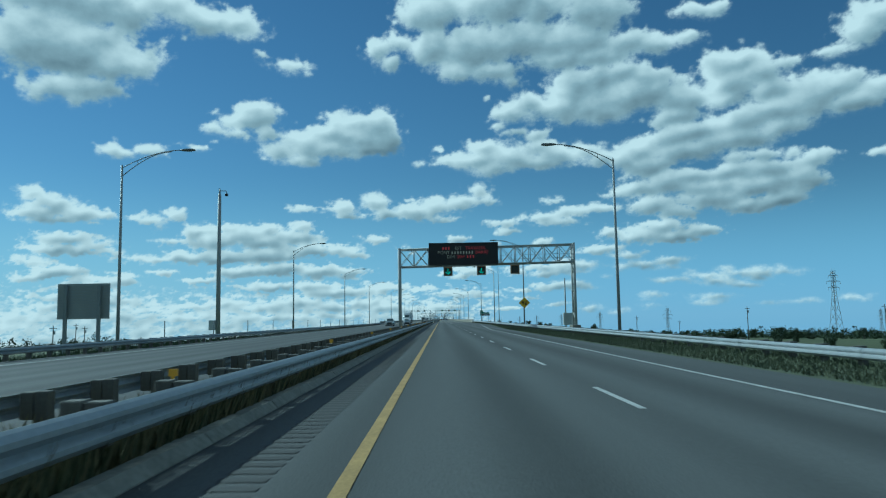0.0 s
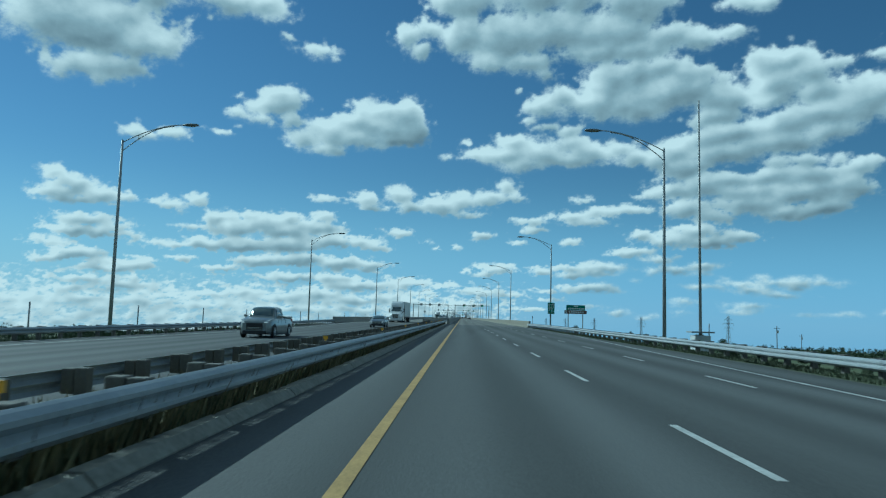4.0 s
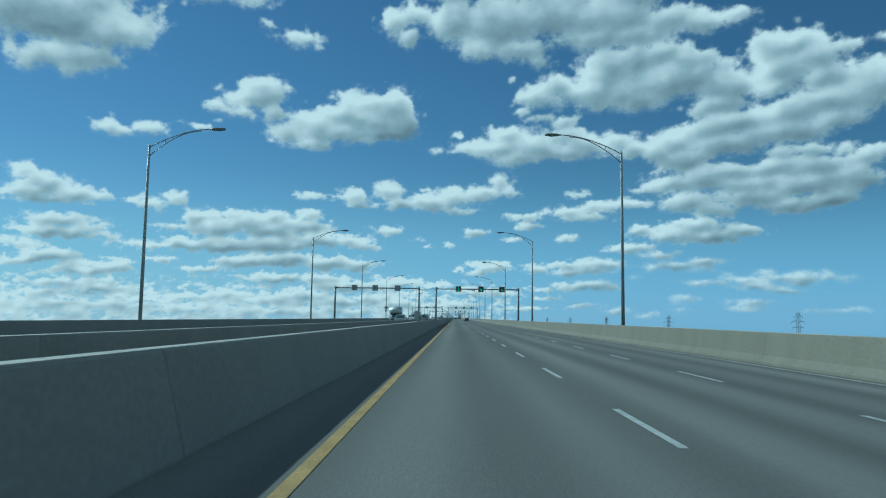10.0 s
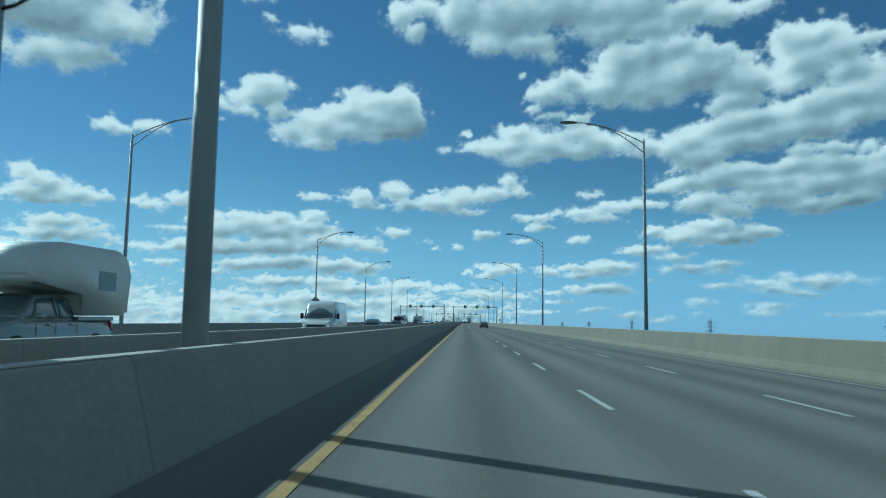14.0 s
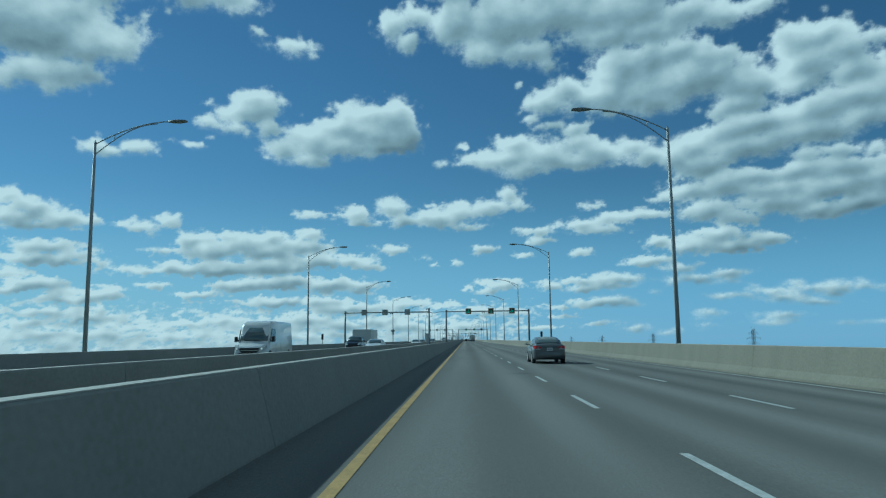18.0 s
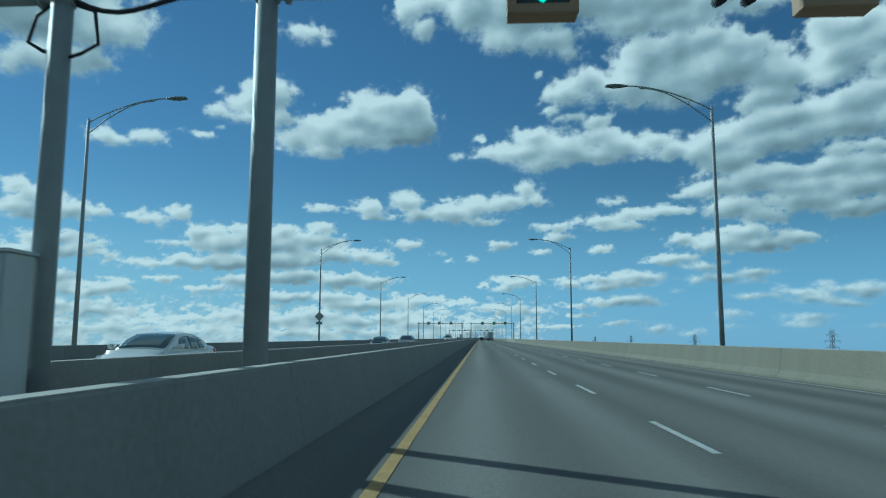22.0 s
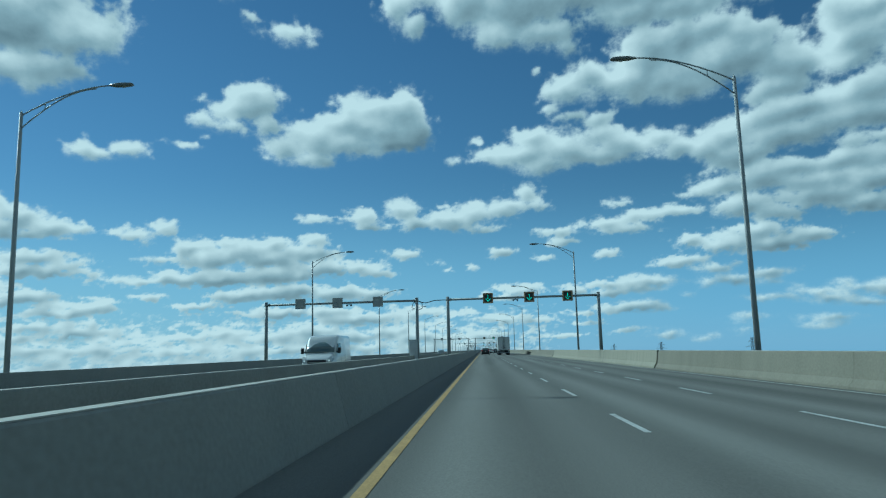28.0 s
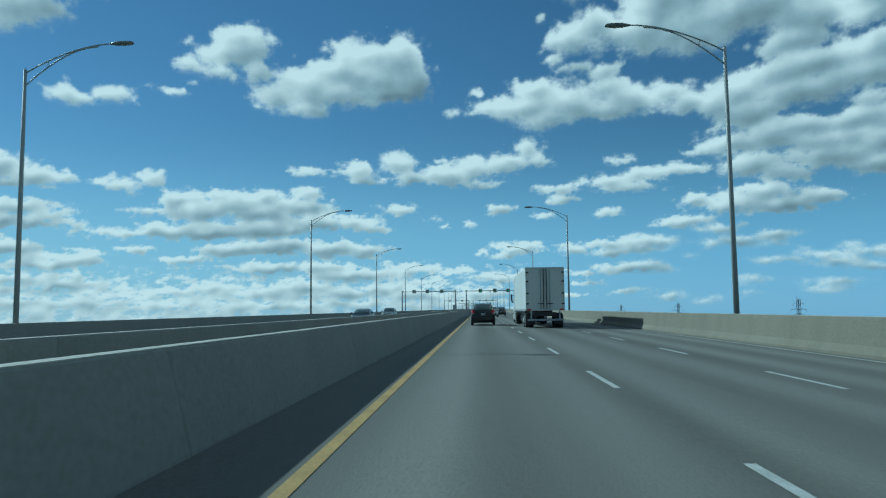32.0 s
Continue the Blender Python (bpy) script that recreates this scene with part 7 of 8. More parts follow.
puff(8.4, 12.1, 2.43, 0.63, 0.45)
# bank
puff(23.2, 11.5, 1.36, 0.58, 0.8)
puff(24.9, 11.6, 1.96, 0.50, 0.75)
puff(26.8, 11.6, 1.11, 0.49, 0.9)
puff(28.1, 10.9, 1.54, 0.63, 0.7)
puff(25.5, 10.5, 2.88, 0.79, 0.35)
puff(22.5, 10.6, 2.05, 0.73, 0.45)
puff(19.6, 10.4, 2.85, 0.68, 0.6)
puff(18.2, 10.1, 1.83, 0.84, 0.8)
puff(15.9, 9.9, 2.26, 0.78, 0.75)
puff(14.4, 9.5, 1.54, 0.56, 0.6)
puff(20.7, 9.4, 3.13, 0.84, 0.4)
puff(24.8, 9.3, 3.52, 0.92, 0.3)
puff(27.5, 9.8, 1.55, 1.06, 0.4)
puff(17.0, 8.4, 2.22, 0.79, 0.75)
puff(18.8, 7.8, 1.80, 0.54, 0.6)
puff(21.4, 8.6, 2.75, 0.84, 0.5)
puff(23.8, 7.9, 1.99, 0.60, 0.35)
puff(26.1, 8.3, 1.90, 0.66, 0.3)
puff(28.1, 9.4, 1.22, 0.71, 0.45)
# bank
puff(17.3, 6.8, 2.56, 0.63, 0.75)
puff(15.8, 6.1, 2.24, 0.64, 0.75)
puff(13.1, 5.2, 1.93, 0.48, 0.65)
puff(13.5, 6.4, 1.16, 0.56, 0.7)
puff(18.4, 6.0, 2.16, 0.55, 0.5)
puff(20.6, 6.3, 1.75, 0.46, 0.35)
puff(12.3, 5.0, 1.56, 0.32, 0.5)
puff(15.0, 4.7, 1.51, 0.40, 0.6)
puff(15.8, 3.9, 1.87, 0.44, 0.55)
puff(18.0, 3.7, 1.09, 0.31, 0.4)
puff(14.2, 3.7, 0.54, 0.24, 0.5)
# row of small cumulus
puff(-11.0, 8.8, 1.23, 0.41, 0.75)
puff(-7.9, 8.9, 1.41, 0.62, 0.8)
puff(-7.5, 8.3, 1.58, 0.37, 0.5)
puff(-5.0, 9.4, 1.34, 0.82, 0.9)
puff(-4.2, 8.4, 1.68, 0.58, 0.55)
puff(-6.0, 9.2, 0.59, 0.50, 0.85)
puff(-2.3, 9.6, 0.59, 0.33, 0.7)
puff(-2.1, 8.6, 1.68, 0.75, 0.7)
puff(-2.9, 9.0, 0.76, 0.50, 0.8)
puff(-0.4, 9.0, 1.68, 1.00, 0.85)
puff(0.3, 8.0, 1.68, 0.33, 0.5)
puff(1.7, 9.2, 1.26, 0.75, 0.7)
puff(3.4, 10.3, 1.17, 0.65, 0.9)
puff(4.0, 9.4, 1.04, 0.58, 0.45)
puff(2.6, 9.5, 1.26, 0.58, 0.6)
# fragments
puff(9.2, 9.2, 1.41, 0.41, 0.7)
puff(5.5, 7.5, 1.85, 0.41, 0.6)
puff(8.4, 7.9, 1.82, 0.49, 0.65)
puff(11.2, 8.3, 1.78, 0.49, 0.7)
puff(9.6, 7.5, 2.00, 0.37, 0.5)
puff(12.8, 8.4, 1.56, 0.48, 0.65)
# fragments
puff(-5.0, 6.4, 1.34, 0.42, 0.7)
puff(-2.9, 5.8, 0.67, 0.33, 0.65)
puff(-2.2, 5.3, 0.42, 0.29, 0.6)
puff(-0.6, 5.4, 0.50, 0.33, 0.7)
puff(1.7, 6.3, 1.25, 0.42, 0.4)
puff(4.2, 5.8, 0.99, 0.29, 0.4)
puff(8.2, 5.9, 0.97, 0.37, 0.75)
# cumulus on the left
puff(-29.8, 9.2, 1.11, 0.65, 0.9)
puff(-28.5, 8.6, 1.63, 0.80, 0.8)
puff(-30.1, 7.9, 1.58, 0.65, 0.7)
puff(-26.8, 8.1, 1.51, 0.74, 0.75)
puff(-25.3, 8.0, 0.86, 0.53, 0.8)
puff(-28.8, 7.4, 1.95, 0.36, 0.5)
puff(-25.8, 7.4, 0.68, 0.23, 0.6)
# cumulus
puff(-23.2, 7.8, 0.93, 0.42, 0.8)
puff(-22.0, 7.7, 1.09, 0.62, 0.75)
puff(-20.5, 8.2, 1.11, 0.55, 0.8)
puff(-21.6, 7.2, 0.73, 0.31, 0.5)
puff(-19.8, 8.6, 0.37, 0.31, 0.6)
# cumulus
puff(-27.6, 6.1, 2.33, 0.52, 0.8)
puff(-28.7, 5.4, 1.95, 0.44, 0.65)
puff(-25.7, 5.8, 1.54, 0.45, 0.75)
puff(-24.7, 5.3, 1.04, 0.30, 0.6)
puff(-26.7, 5.2, 2.02, 0.30, 0.45)
# broad cumulus
puff(-18.6, 6.9, 1.52, 0.71, 0.85)
puff(-16.3, 7.2, 1.36, 0.56, 0.85)
puff(-15.1, 6.7, 2.37, 0.89, 0.55)
puff(-13.6, 7.1, 1.40, 0.65, 0.75)
puff(-11.0, 7.4, 1.22, 0.49, 0.8)
puff(-11.6, 6.6, 2.44, 0.65, 0.3)
puff(-13.9, 6.1, 2.40, 0.57, 0.3)
puff(-17.4, 6.2, 2.32, 0.72, 0.6)
puff(-20.4, 6.1, 1.48, 0.39, 0.6)
puff(-22.6, 4.8, 1.80, 0.35, 0.65)
puff(-19.7, 5.0, 2.25, 0.47, 0.6)
puff(-16.6, 5.0, 2.73, 0.56, 0.45)
puff(-13.5, 5.2, 2.40, 0.57, 0.6)
puff(-10.3, 5.6, 2.04, 0.58, 0.65)
puff(-7.9, 5.6, 1.65, 0.50, 0.7)
puff(-7.0, 5.2, 1.24, 0.33, 0.5)
puff(-12.7, 4.1, 2.82, 0.49, 0.65)
puff(-9.9, 3.9, 2.45, 0.58, 0.6)
puff(-7.4, 3.8, 1.65, 0.41, 0.6)
puff(-15.4, 3.8, 2.35, 0.36, 0.5)
puff(-18.5, 3.2, 1.51, 0.24, 0.6)
puff(-21.1, 3.8, 1.02, 0.27, 0.7)
# layer
puff(-29.6, 4.5, 1.42, 0.43, 0.8)
puff(-28.3, 3.8, 1.96, 0.44, 0.7)
puff(-29.8, 3.4, 1.57, 0.36, 0.5)
puff(-26.3, 3.3, 1.34, 0.34, 0.6)
puff(-24.2, 3.2, 1.39, 0.46, 0.7)
puff(-26.2, 2.8, 2.03, 0.30, 0.4)
# layer
puff(-27.8, 2.0, 2.30, 0.29, 0.6)
puff(-24.9, 2.2, 1.38, 0.30, 0.7)
puff(-25.5, 1.7, 2.40, 0.34, 0.5)
puff(-23.5, 1.7, 1.05, 0.30, 0.6)
puff(-28.4, 1.4, 1.94, 0.25, 0.6)
# layer
puff(-10.3, 2.7, 2.44, 0.33, 0.6)
puff(-13.4, 2.7, 2.39, 0.36, 0.55)
puff(-7.8, 2.3, 2.88, 0.41, 0.65)
puff(-4.5, 2.6, 1.87, 0.37, 0.6)
# low layer
puff(-21.7, 1.0, 2.18, 0.27, 0.7)
puff(-19.1, 1.2, 2.25, 0.27, 0.65)
puff(-16.1, 1.5, 1.94, 0.32, 0.7)
puff(-13.8, 1.1, 2.78, 0.36, 0.55)
puff(-11.0, 1.5, 2.43, 0.41, 0.7)
puff(-8.6, 1.1, 2.45, 0.33, 0.6)
puff(-6.1, 1.3, 2.06, 0.33, 0.65)
puff(-27.1, 0.7, 2.66, 0.22, 0.6)
puff(-23.8, 0.5, 2.82, 0.23, 0.6)
puff(-19.1, 0.5, 3.78, 0.23, 0.65)
puff(-13.4, 0.3, 3.99, 0.24, 0.6)
puff(-7.8, 0.4, 3.28, 0.25, 0.6)
puff(-3.7, 0.9, 2.49, 0.33, 0.6)
puff(-2.0, 0.3, 2.48, 0.21, 0.6)
# cumulus
puff(9.9, 3.9, 1.43, 0.41, 0.9)
puff(10.3, 3.5, 1.39, 0.33, 0.6)
puff(8.3, 3.4, 1.61, 0.33, 0.6)
puff(5.9, 3.7, 1.63, 0.37, 0.6)
puff(2.6, 3.8, 1.66, 0.42, 0.65)
puff(1.7, 3.4, 1.24, 0.25, 0.4)
puff(0.3, 3.6, 0.58, 0.25, 0.6)
puff(1.3, 4.0, 0.50, 0.33, 0.65)
puff(9.1, 2.3, 1.99, 0.33, 0.55)
puff(6.3, 2.2, 1.62, 0.29, 0.5)
puff(11.9, 2.3, 1.17, 0.20, 0.4)
puff(13.4, 3.1, 0.69, 0.20, 0.5)
# thin layer
puff(19.4, 3.3, 0.64, 0.19, 0.5)
puff(21.9, 3.5, 1.03, 0.23, 0.5)
puff(17.6, 2.7, 1.46, 0.23, 0.45)
puff(20.8, 2.5, 2.07, 0.31, 0.4)
puff(23.9, 2.7, 1.31, 0.26, 0.4)
puff(22.9, 2.1, 1.67, 0.23, 0.35)
puff(25.5, 2.0, 0.32, 0.18, 0.4)
puff(16.1, 1.3, 1.48, 0.20, 0.45)
puff(20.4, 0.9, 1.74, 0.19, 0.6)
puff(24.5, 0.7, 1.93, 0.15, 0.4)
puff(16.8, 0.7, 1.47, 0.16, 0.4)
puff(11.8, 0.6, 1.55, 0.20, 0.45)
puff(14.1, 0.4, 1.51, 0.16, 0.4)
# thin layer
puff(1.7, 2.0, 2.07, 0.33, 0.5)
puff(-1.2, 2.4, 1.25, 0.25, 0.5)
puff(3.8, 1.8, 1.64, 0.33, 0.5)
puff(7.1, 1.6, 1.21, 0.20, 0.4)
puff(0.5, 0.9, 2.48, 0.25, 0.5)
puff(5.0, 0.7, 2.44, 0.21, 0.45)
puff(9.5, 1.0, 1.98, 0.20, 0.45)

# the right bank's outer end
puff(30.2, 15.5, 2.0, 1.1, 0.6)
puff(32.8, 15.1, 1.9, 0.95, 0.4)
puff(29.7, 16.3, 0.9, 0.6, 0.9)
puff(31.3, 14.4, 2.3, 0.6, 0.35)
puff(35.0, 15.0, 2.0, 1.1, 0.5)
puff(29.3, 11.1, 0.9, 0.45, 0.6)
puff(32.6, 11.0, 1.3, 0.40, 0.5)
puff(32.9, 20.0, 1.9, 1.2, 0.8)
puff(30.5, 17.9, 1.3, 0.6, 0.6)
# wisps low over the right shore
puff(24.0, 3.0, 2.9, 0.42, 0.35)
puff(20.6, 2.9, 1.9, 0.36, 0.35)
puff(17.9, 4.1, 1.5, 0.40, 0.45)
puff(10.8, 4.1, 2.1, 0.45, 0.75)
puff(8.0, 3.9, 1.6, 0.40, 0.55)
puff(9.6, 2.5, 2.2, 0.40, 0.5)
puff(21.0, 1.3, 1.9, 0.28, 0.65)
puff(17.0, 1.6, 1.5, 0.25, 0.55)
puff(27.2, 0.9, 1.0, 0.22, 0.5)
puff(30.0, 1.0, 1.4, 0.24, 0.55)
puff(5.6, 6.9, 1.2, 0.35, 0.5)


def sheet_distance(el):
    return 4800 if el < 10 else 4800 - (el - 10) * 115 if el < 27 else 2845 - (el - 27) * 60


NAZ, NEL = 960, 400
AZ0, AZ1, EL0, EL1 = -43.0, 43.0, -2.5, 33.0
az = np.linspace(AZ0, AZ1, NAZ)
el = np.linspace(EL0, EL1, NEL)
A, E_ = np.meshgrid(az, el)
DAZ, DEL = az[1] - az[0], el[1] - el[0]
rng = np.random.default_rng(11)


def lattice(u, v):
    """Smooth random values between 0 and 1 over the plane."""
    n = 256
    tab = rng.random((n, n))
    iu, iv = np.floor(u).astype(int), np.floor(v).astype(int)
    fu, fv = u - iu, v - iv
    fu = fu * fu * fu * (fu * (fu * 6 - 15) + 10)
    fv = fv * fv * fv * (fv * (fv * 6 - 15) + 10)
    a = tab[iv % n, iu % n] * (1 - fu) + tab[iv % n, (iu + 1) % n] * fu
    b = tab[(iv + 1) % n, iu % n] * (1 - fu) + tab[(iv + 1) % n, (iu + 1) % n] * fu
    return a * (1 - fv) + b * fv


def layered(u, v, octaves, rough=0.5, billow=False):
    s, amp, tot = 0, 1.0, 0
    for k in range(octaves):
        n = lattice(u * 2 ** k + 17.3 * k, v * 2 ** k + 9.1 * k)
        s = s + amp * (np.abs(2 * n - 1) if billow else n)
        tot += amp
        amp *= rough
    return s / tot


# clouds look smaller and flatter towards the horizon
near = np.clip((E_ - 4.0) / 12.0, 0, 1)
V = E_ * (1 + 9.0 / (E_ + 8.0))
def sky_noise(scale, octaves, rough=0.5, billow=False):
    a = layered(A * scale, V * scale, octaves, rough, billow)
    b = layered(A * scale * 1.9, V * scale * 2.2, octaves, rough, billow)
    return b + (a - b) * near


warp = 0.50 + 0.42 * near
WA = A + (sky_noise(0.55, 4) - 0.5) * 1.35 * warp
WE = E_ + (sky_noise(0.55, 4) - 0.5) * 0.95 * warp
main_rng, rng = rng, np.random.default_rng(5)            # ragged rims on top of the broad shapes
WA = WA + (sky_noise(1.7, 4, 0.6) - 0.5) * 0.55 * warp
WE = WE + (sky_noise(1.7, 4, 0.6) - 0.5) * 0.40 * warp
rng = main_rng
cover = np.full(A.shape, -1.5)
lift = np.full(A.shape, 0.62)
lobe = np.full(A.shape, 0.5)                            # each lobe is lit from the upper left
for pa, pe, pw, ph, tone in PUFFS:
    dx = (WA - pa) / (pw * 1.05)
    dy = (WE - pe) / (ph * 1.05)
    r2 = dx ** 2 + np.where(dy < 0, dy * 1.2, dy) ** 2
    size = min(1.0, max(0.20, 0.14 + 0.80 * math.sqrt(pw * ph)))
    c = np.maximum(size - np.sqrt(r2) * (0.45 + 0.55 * size), -1.5)
    face = np.clip(0.52 + 0.42 * (0.85 * dy - 0.40 * dx), 0, 1.05)
    front = np.clip(0.5 + (c - cover) * 2.2, 0, 1) * np.clip(1.35 - 0.8 * r2, 0, 1)
    lobe = lobe * (1 - front) + face * front
    w = np.clip(1.1 * np.exp(-r2 * 0.95), 0, 1)
    lift = lift * (1 - w) + (0.30 + 0.62 * tone) * w
    cover = np.maximum(cover, c) + 0.10 * np.exp(-((cover - c) ** 2) * 6) * np.clip(np.minimum(cover, c) + 0.6, 0, 1)
cover = np.minimum(cover, 1.1)
cover = cover + (cover > -0.6) * np.clip((8.5 - E_) / 6, 0, 1) * np.where(A < 2, 0.26, np.where(A > 7, 0.04, 0.12))   # more crowded towards the horizon
def blur(f, ra, re):
    """Smooth a field over ra by re degrees."""
    for axis, r, d in ((1, ra, DAZ), (0, re, DEL)):
        n = max(1, int(round(r / d)))
        for _ in range(2):
            pad = np.concatenate([np.repeat(f.take([0], axis), n, axis), f, np.repeat(f.take([-1], axis), n, axis)], axis)
            c = np.cumsum(pad, axis)
            zero = np.zeros_like(c.take([0], axis))
            c = np.concatenate([zero, c], axis)
            m = f.shape[axis]
            f = (c.take(range(2 * n + 1, 2 * n + 1 + m), axis) - c.take(range(0, m), axis)) / (2 * n + 1)
    return f


veil = np.clip((2.9 - E_) / 2.2, 0, 1) * np.clip((5 - A) / 7, 0, 1)     # crowded white clouds low on the sunny side
cover = np.maximum(cover, veil * 0.46 - 0.12 + (veil <= 0) * -2)
lumps = 1 - sky_noise(0.42, 3, 0.45, True)               # heaped, rounded lobes
frays = sky_noise(0.8, 6, 0.62)                          # torn edges
dens = cover + (lumps - 0.62) * 0.75 + (frays - 0.5) * 1.25
torn = sky_noise(1.3, 6, 0.66)
def ease(lo, hi, v):
    t = np.clip((v - lo) / (hi - lo), 0, 1)
    return t * t * (3 - 2 * t)
thinness = 0.46 * ease(0.0, 0.85, cover + 0.30 + (torn - 0.5) * 2.3)          # thin shreds round the clouds
opaque = 1 - (1 - ease(-0.06, 0.56, dens + (torn - 0.5) * 0.5)) * (1 - thinness)
faint = ease(5.0, 14.0, A) * (1 - ease(3.5, 6.0, E_))     # thin, soft streaks low on the shaded side
body = np.clip(cover + (lumps - 0.62) * 0.8 + (sky_noise(0.8, 5, 0.55) - 0.5) * 0.85 + 0.05, 0, 0.95)
smooth = blur(np.clip(cover + (lumps - 0.62) * 1.05 + (frays - 0.5) * 0.55 + 0.05, 0, 0.95), 0.30, 0.22)
body = blur(body, 0.09, 0.085)
big = blur(np.clip(cover * 2.0, 0, 1), 0.8, 0.6) * near
body = body * (1 - 0.72 * big) + smooth * 0.72 * big
# no small holes within the broad masses, soft rims, bases that dissolve
opaque = np.maximum(opaque, 0.97 * near ** 0.5 * ease(0.16, 0.52, blur(np.clip(cover, -0.3, 0.9), 0.22, 0.16)))
base = ease(0.0, 0.9, blur(np.gradient(blur(opaque, 0.3, 0.25), axis=0) / DEL, 0.25, 0.2) * 1.5) * near
opaque = opaque * (1 - 0.55 * base) + 0.55 * base * blur(opaque, 0.5, 0.40)
opaque = opaque * (1 - near * (1 - ease(0.07, 0.18, blur(opaque, 0.9, 0.7))))       # no stray dots
opaque = opaque + 0.5 * near * (blur(opaque, 0.085, 0.075) - opaque)
opaque = opaque * (1 - faint) + 0.80 * faint * blur(opaque, 0.30, 0.09)
# light falls from the upper left and is soaked up on its way through the lobes
depth = np.zeros(A.shape)
step_a, step_e = -0.13, 0.22
for k in range(1, 12):
    sa, se = int(round(step_a * k / DAZ)), int(round(step_e * k / DEL))
    sh = np.roll(np.roll(body, -sa, axis=1), -se, axis=0)
    if se:
        sh[-se:, :] = 0
    depth += sh * (0.36 / (1 + 0.08 * k))
soft = 0.06 + 0.96 * np.exp(-depth * (0.74 + 0.10 * big))
ga = np.gradient(body, axis=1) / DAZ
ge = np.gradient(body, axis=0) / DEL
crest = np.clip(blur(np.gradient(smooth, axis=1) / DAZ * 0.35 - np.gradient(smooth, axis=0) / DEL * 0.6, 0.2, 0.16) * 0.27, -0.12, 0.24) * big + 0.075 * big
relief = np.clip(blur((ga * 0.5 - ge * 0.75) * 0.10, 0.09, 0.085), -0.12, 0.16)
bright = 0.42 * lift + 0.50 * soft + 0.36 * blur(lobe, 0.22, 0.18) + relief * (1.5 - 0.8 * near - 0.35 * big) + 0.8 * crest + 0.08 * (0.6 - body) + 0.0
bright = bright - np.clip((7 - E_) / 5, 0, 1) * (A > 7) * 0.10
bright = bright + np.clip((9 - E_) / 9, 0, 1) * np.where(A < 2, 0.17, 0.10)

xs = np.sin(np.radians(A))
dist = np.array([sheet_distance(e) for e in el])[:, None] * np.ones((1, NAZ))
co = np.stack([xs * dist, 72 + np.cos(np.radians(A)) * dist, 1.3 + dist * np.tan(np.radians(E_))], axis=-1).reshape(-1, 3)
idx = np.arange(NAZ * NEL).reshape(NEL, NAZ)
quads = np.stack([idx[:-1, :-1], idx[1:, :-1], idx[1:, 1:], idx[:-1, 1:]], axis=-1).reshape(-1, 4)
me = bpy.data.meshes.new("clouds")
me.vertices.add(len(co))
me.vertices.foreach_set("co", co.astype(np.float32).ravel())
me.loops.add(quads.size)
me.loops.foreach_set("vertex_index", quads.astype(np.int32).ravel())
me.polygons.add(len(quads))
me.polygons.foreach_set("loop_start", (np.arange(len(quads)) * 4).astype(np.int32))
me.polygons.foreach_set("use_smooth", np.ones(len(quads), dtype=bool))
me.update(calc_edges=True)
me.validate()
for nm, arr in (("vapour", opaque), ("sunlit", bright), ("azimuth", A), ("elevation", E_)):
    at = me.attributes.new(nm, "FLOAT", "POINT")
    at.data.foreach_set("value", arr.astype(np.float32).ravel())


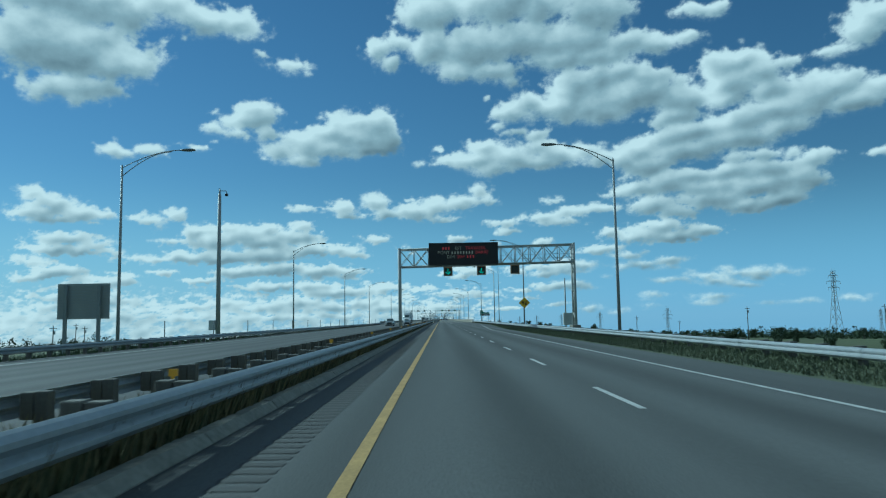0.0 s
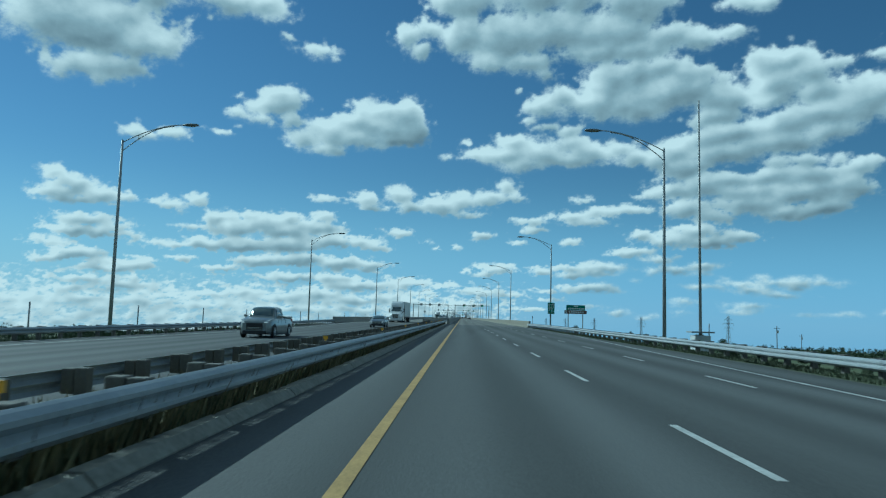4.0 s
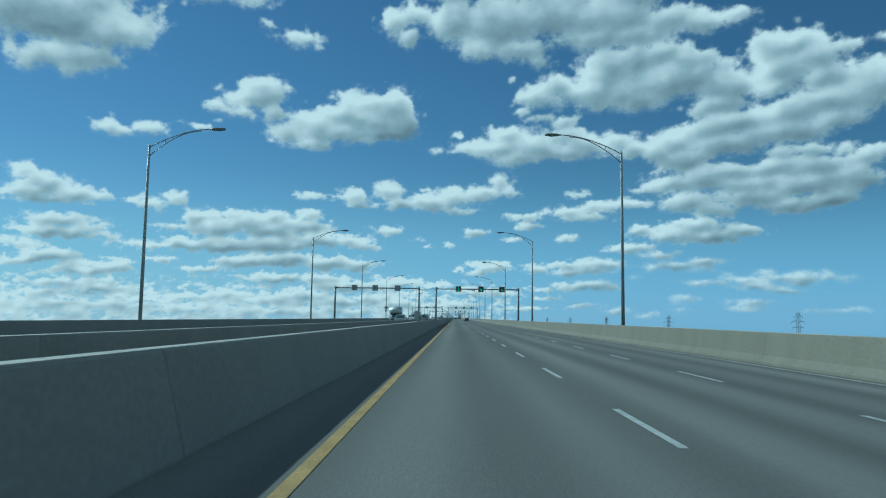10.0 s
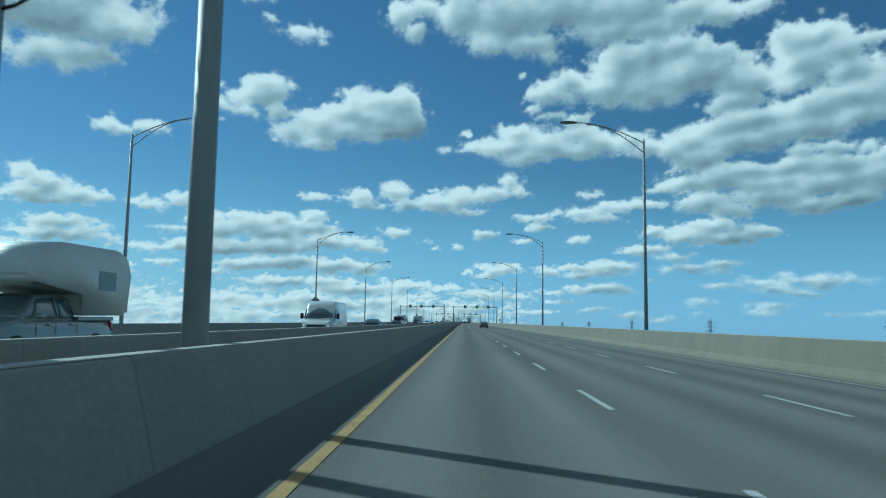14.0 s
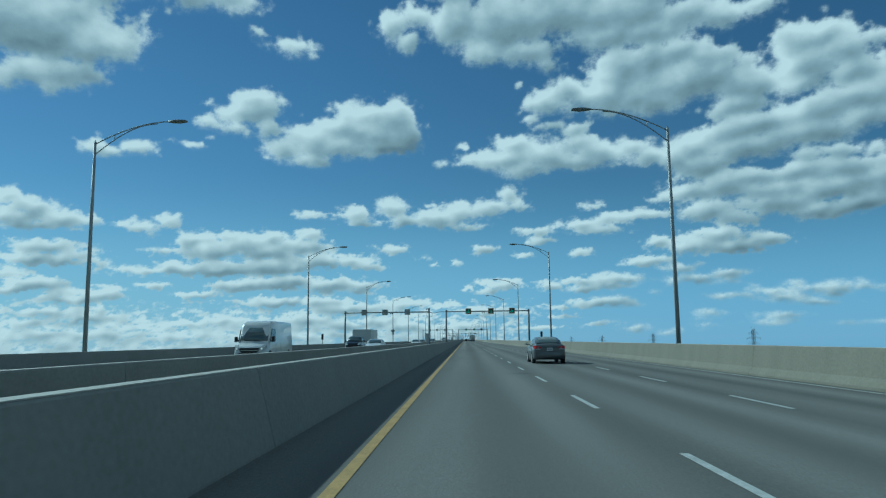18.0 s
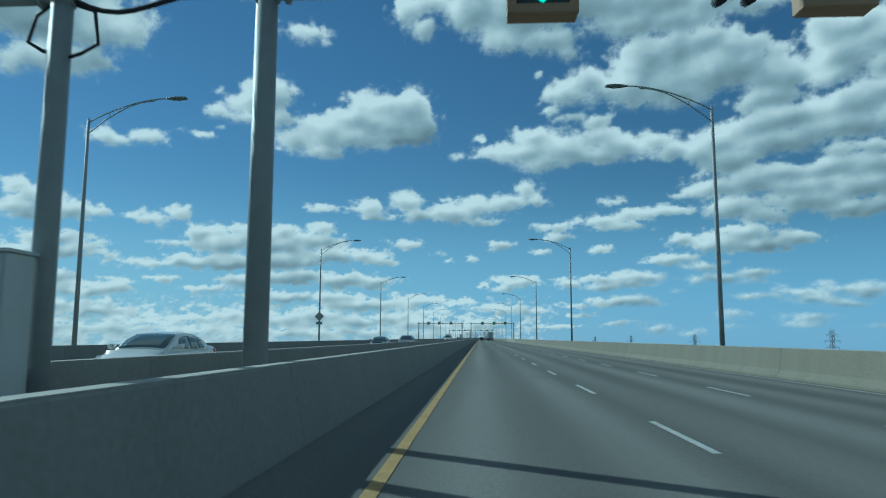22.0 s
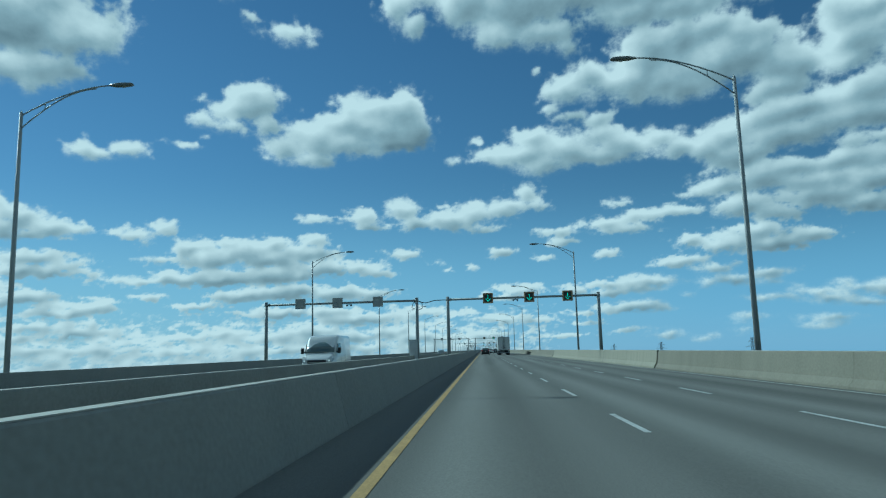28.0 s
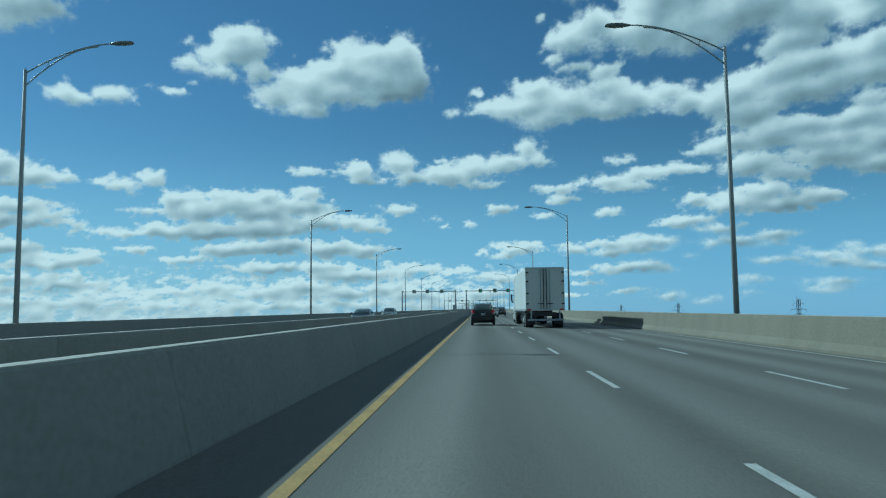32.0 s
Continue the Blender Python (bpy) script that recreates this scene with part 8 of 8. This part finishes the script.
def cloud_material():
    m = bpy.data.materials.new("cloud_vapour")
    m.use_nodes = True
    nt = m.node_tree
    nt.nodes.clear()
    N, Lk = nt.nodes.new, nt.links.new
    def attr(nm):
        n = N("ShaderNodeAttribute")
        n.attribute_name = nm
        return n.outputs["Fac"]
    def math_(op, a, b=None, c=None):
        n = N("ShaderNodeMath")
        n.operation = op
        for s, v in zip(n.inputs, (a, b, c)):
            if v is None:
                continue
            if isinstance(v, (int, float)):
                s.default_value = v
            else:
                Lk(v, s)
        return n.outputs[0]
    az_, el_ = attr("azimuth"), attr("elevation")
    comb = N("ShaderNodeCombineXYZ")
    Lk(az_, comb.inputs[0])
    Lk(math_("MULTIPLY", el_, 1.35), comb.inputs[1])
    def tex(scale, detail, rough):
        n = N("ShaderNodeTexNoise")
        n.inputs["Scale"].default_value = scale
        n.inputs["Detail"].default_value = detail
        n.inputs["Roughness"].default_value = rough
        Lk(comb.outputs[0], n.inputs["Vector"])
        return math_("SUBTRACT", n.outputs[0], 0.5)
    fray, billow = tex(2.4, 6, 0.58), tex(0.8, 5, 0.5)
    v = attr("vapour")
    rim = math_("MULTIPLY", math_("MULTIPLY", v, math_("SUBTRACT", 1.0, v)), 4.0)      # strongest where the cloud thins out
    alpha = N("ShaderNodeMapRange")
    alpha.interpolation_type = "SMOOTHSTEP"
    alpha.inputs["From Min"].default_value = 0.03
    alpha.inputs["From Max"].default_value = 0.98
    Lk(math_("ADD", v, math_("MULTIPLY", math_("MULTIPLY", fray, rim), 1.0)), alpha.inputs[0])
    b = math_("ADD", attr("sunlit"), math_("ADD", math_("MULTIPLY", billow, 0.24), math_("MULTIPLY", fray, 0.07)))
    ramp = N("ShaderNodeValToRGB")
    ramp.color_ramp.elements[0].position = 0.28
    ramp.color_ramp.elements[0].color = (0.17, 0.205, 0.232, 1)
    ramp.color_ramp.elements[1].position = 1.0
    ramp.color_ramp.elements[1].color = (0.90, 0.865, 0.83, 1)
    mid = ramp.color_ramp.elements.new(0.62)
    mid.color = (0.415, 0.462, 0.485, 1)
    Lk(b, ramp.inputs[0])
    em = N("ShaderNodeEmission")
    Lk(ramp.outputs[0], em.inputs[0])
    em.inputs[1].default_value = 1.0
    # pale haze low over the horizon
    haze = N("ShaderNodeMapRange")
    haze.interpolation_type = "SMOOTHERSTEP"
    haze.inputs["From Min"].default_value = 12.5
    haze.inputs["From Max"].default_value = -0.5
    haze.inputs["To Max"].default_value = 0.72
    Lk(el_, haze.inputs[0])
    hz = N("ShaderNodeEmission")
    tint = N("ShaderNodeMix")                            # whiter towards the sun's side
    tint.data_type = "RGBA"
    side = N("ShaderNodeMapRange")
    side.inputs["From Min"].default_value, side.inputs["From Max"].default_value = -25.0, 15.0
    Lk(az_, side.inputs[0])
    Lk(side.outputs[0], tint.inputs[0])
    tint.inputs[6].default_value = (0.40, 0.58, 0.75, 1)
    tint.inputs[7].default_value = (0.32, 0.54, 0.80, 1)
    Lk(tint.outputs[2], hz.inputs[0])
    tr = N("ShaderNodeBsdfTransparent")
    m1 = N("ShaderNodeMixShader")
    Lk(haze.outputs[0], m1.inputs[0])
    Lk(tr.outputs[0], m1.inputs[1])
    Lk(hz.outputs[0], m1.inputs[2])
    m2 = N("ShaderNodeMixShader")
    Lk(alpha.outputs[0], m2.inputs[0])
    Lk(m1.outputs[0], m2.inputs[1])
    Lk(em.outputs[0], m2.inputs[2])
    out = N("ShaderNodeOutputMaterial")
    Lk(m2.outputs[0], out.inputs[0])
    return m


me.materials.append(cloud_material())
tagged(new("backdrop_clouds", me), "broken white cumulus clouds with grey undersides in a blue sky", "clouds", kind="structure")
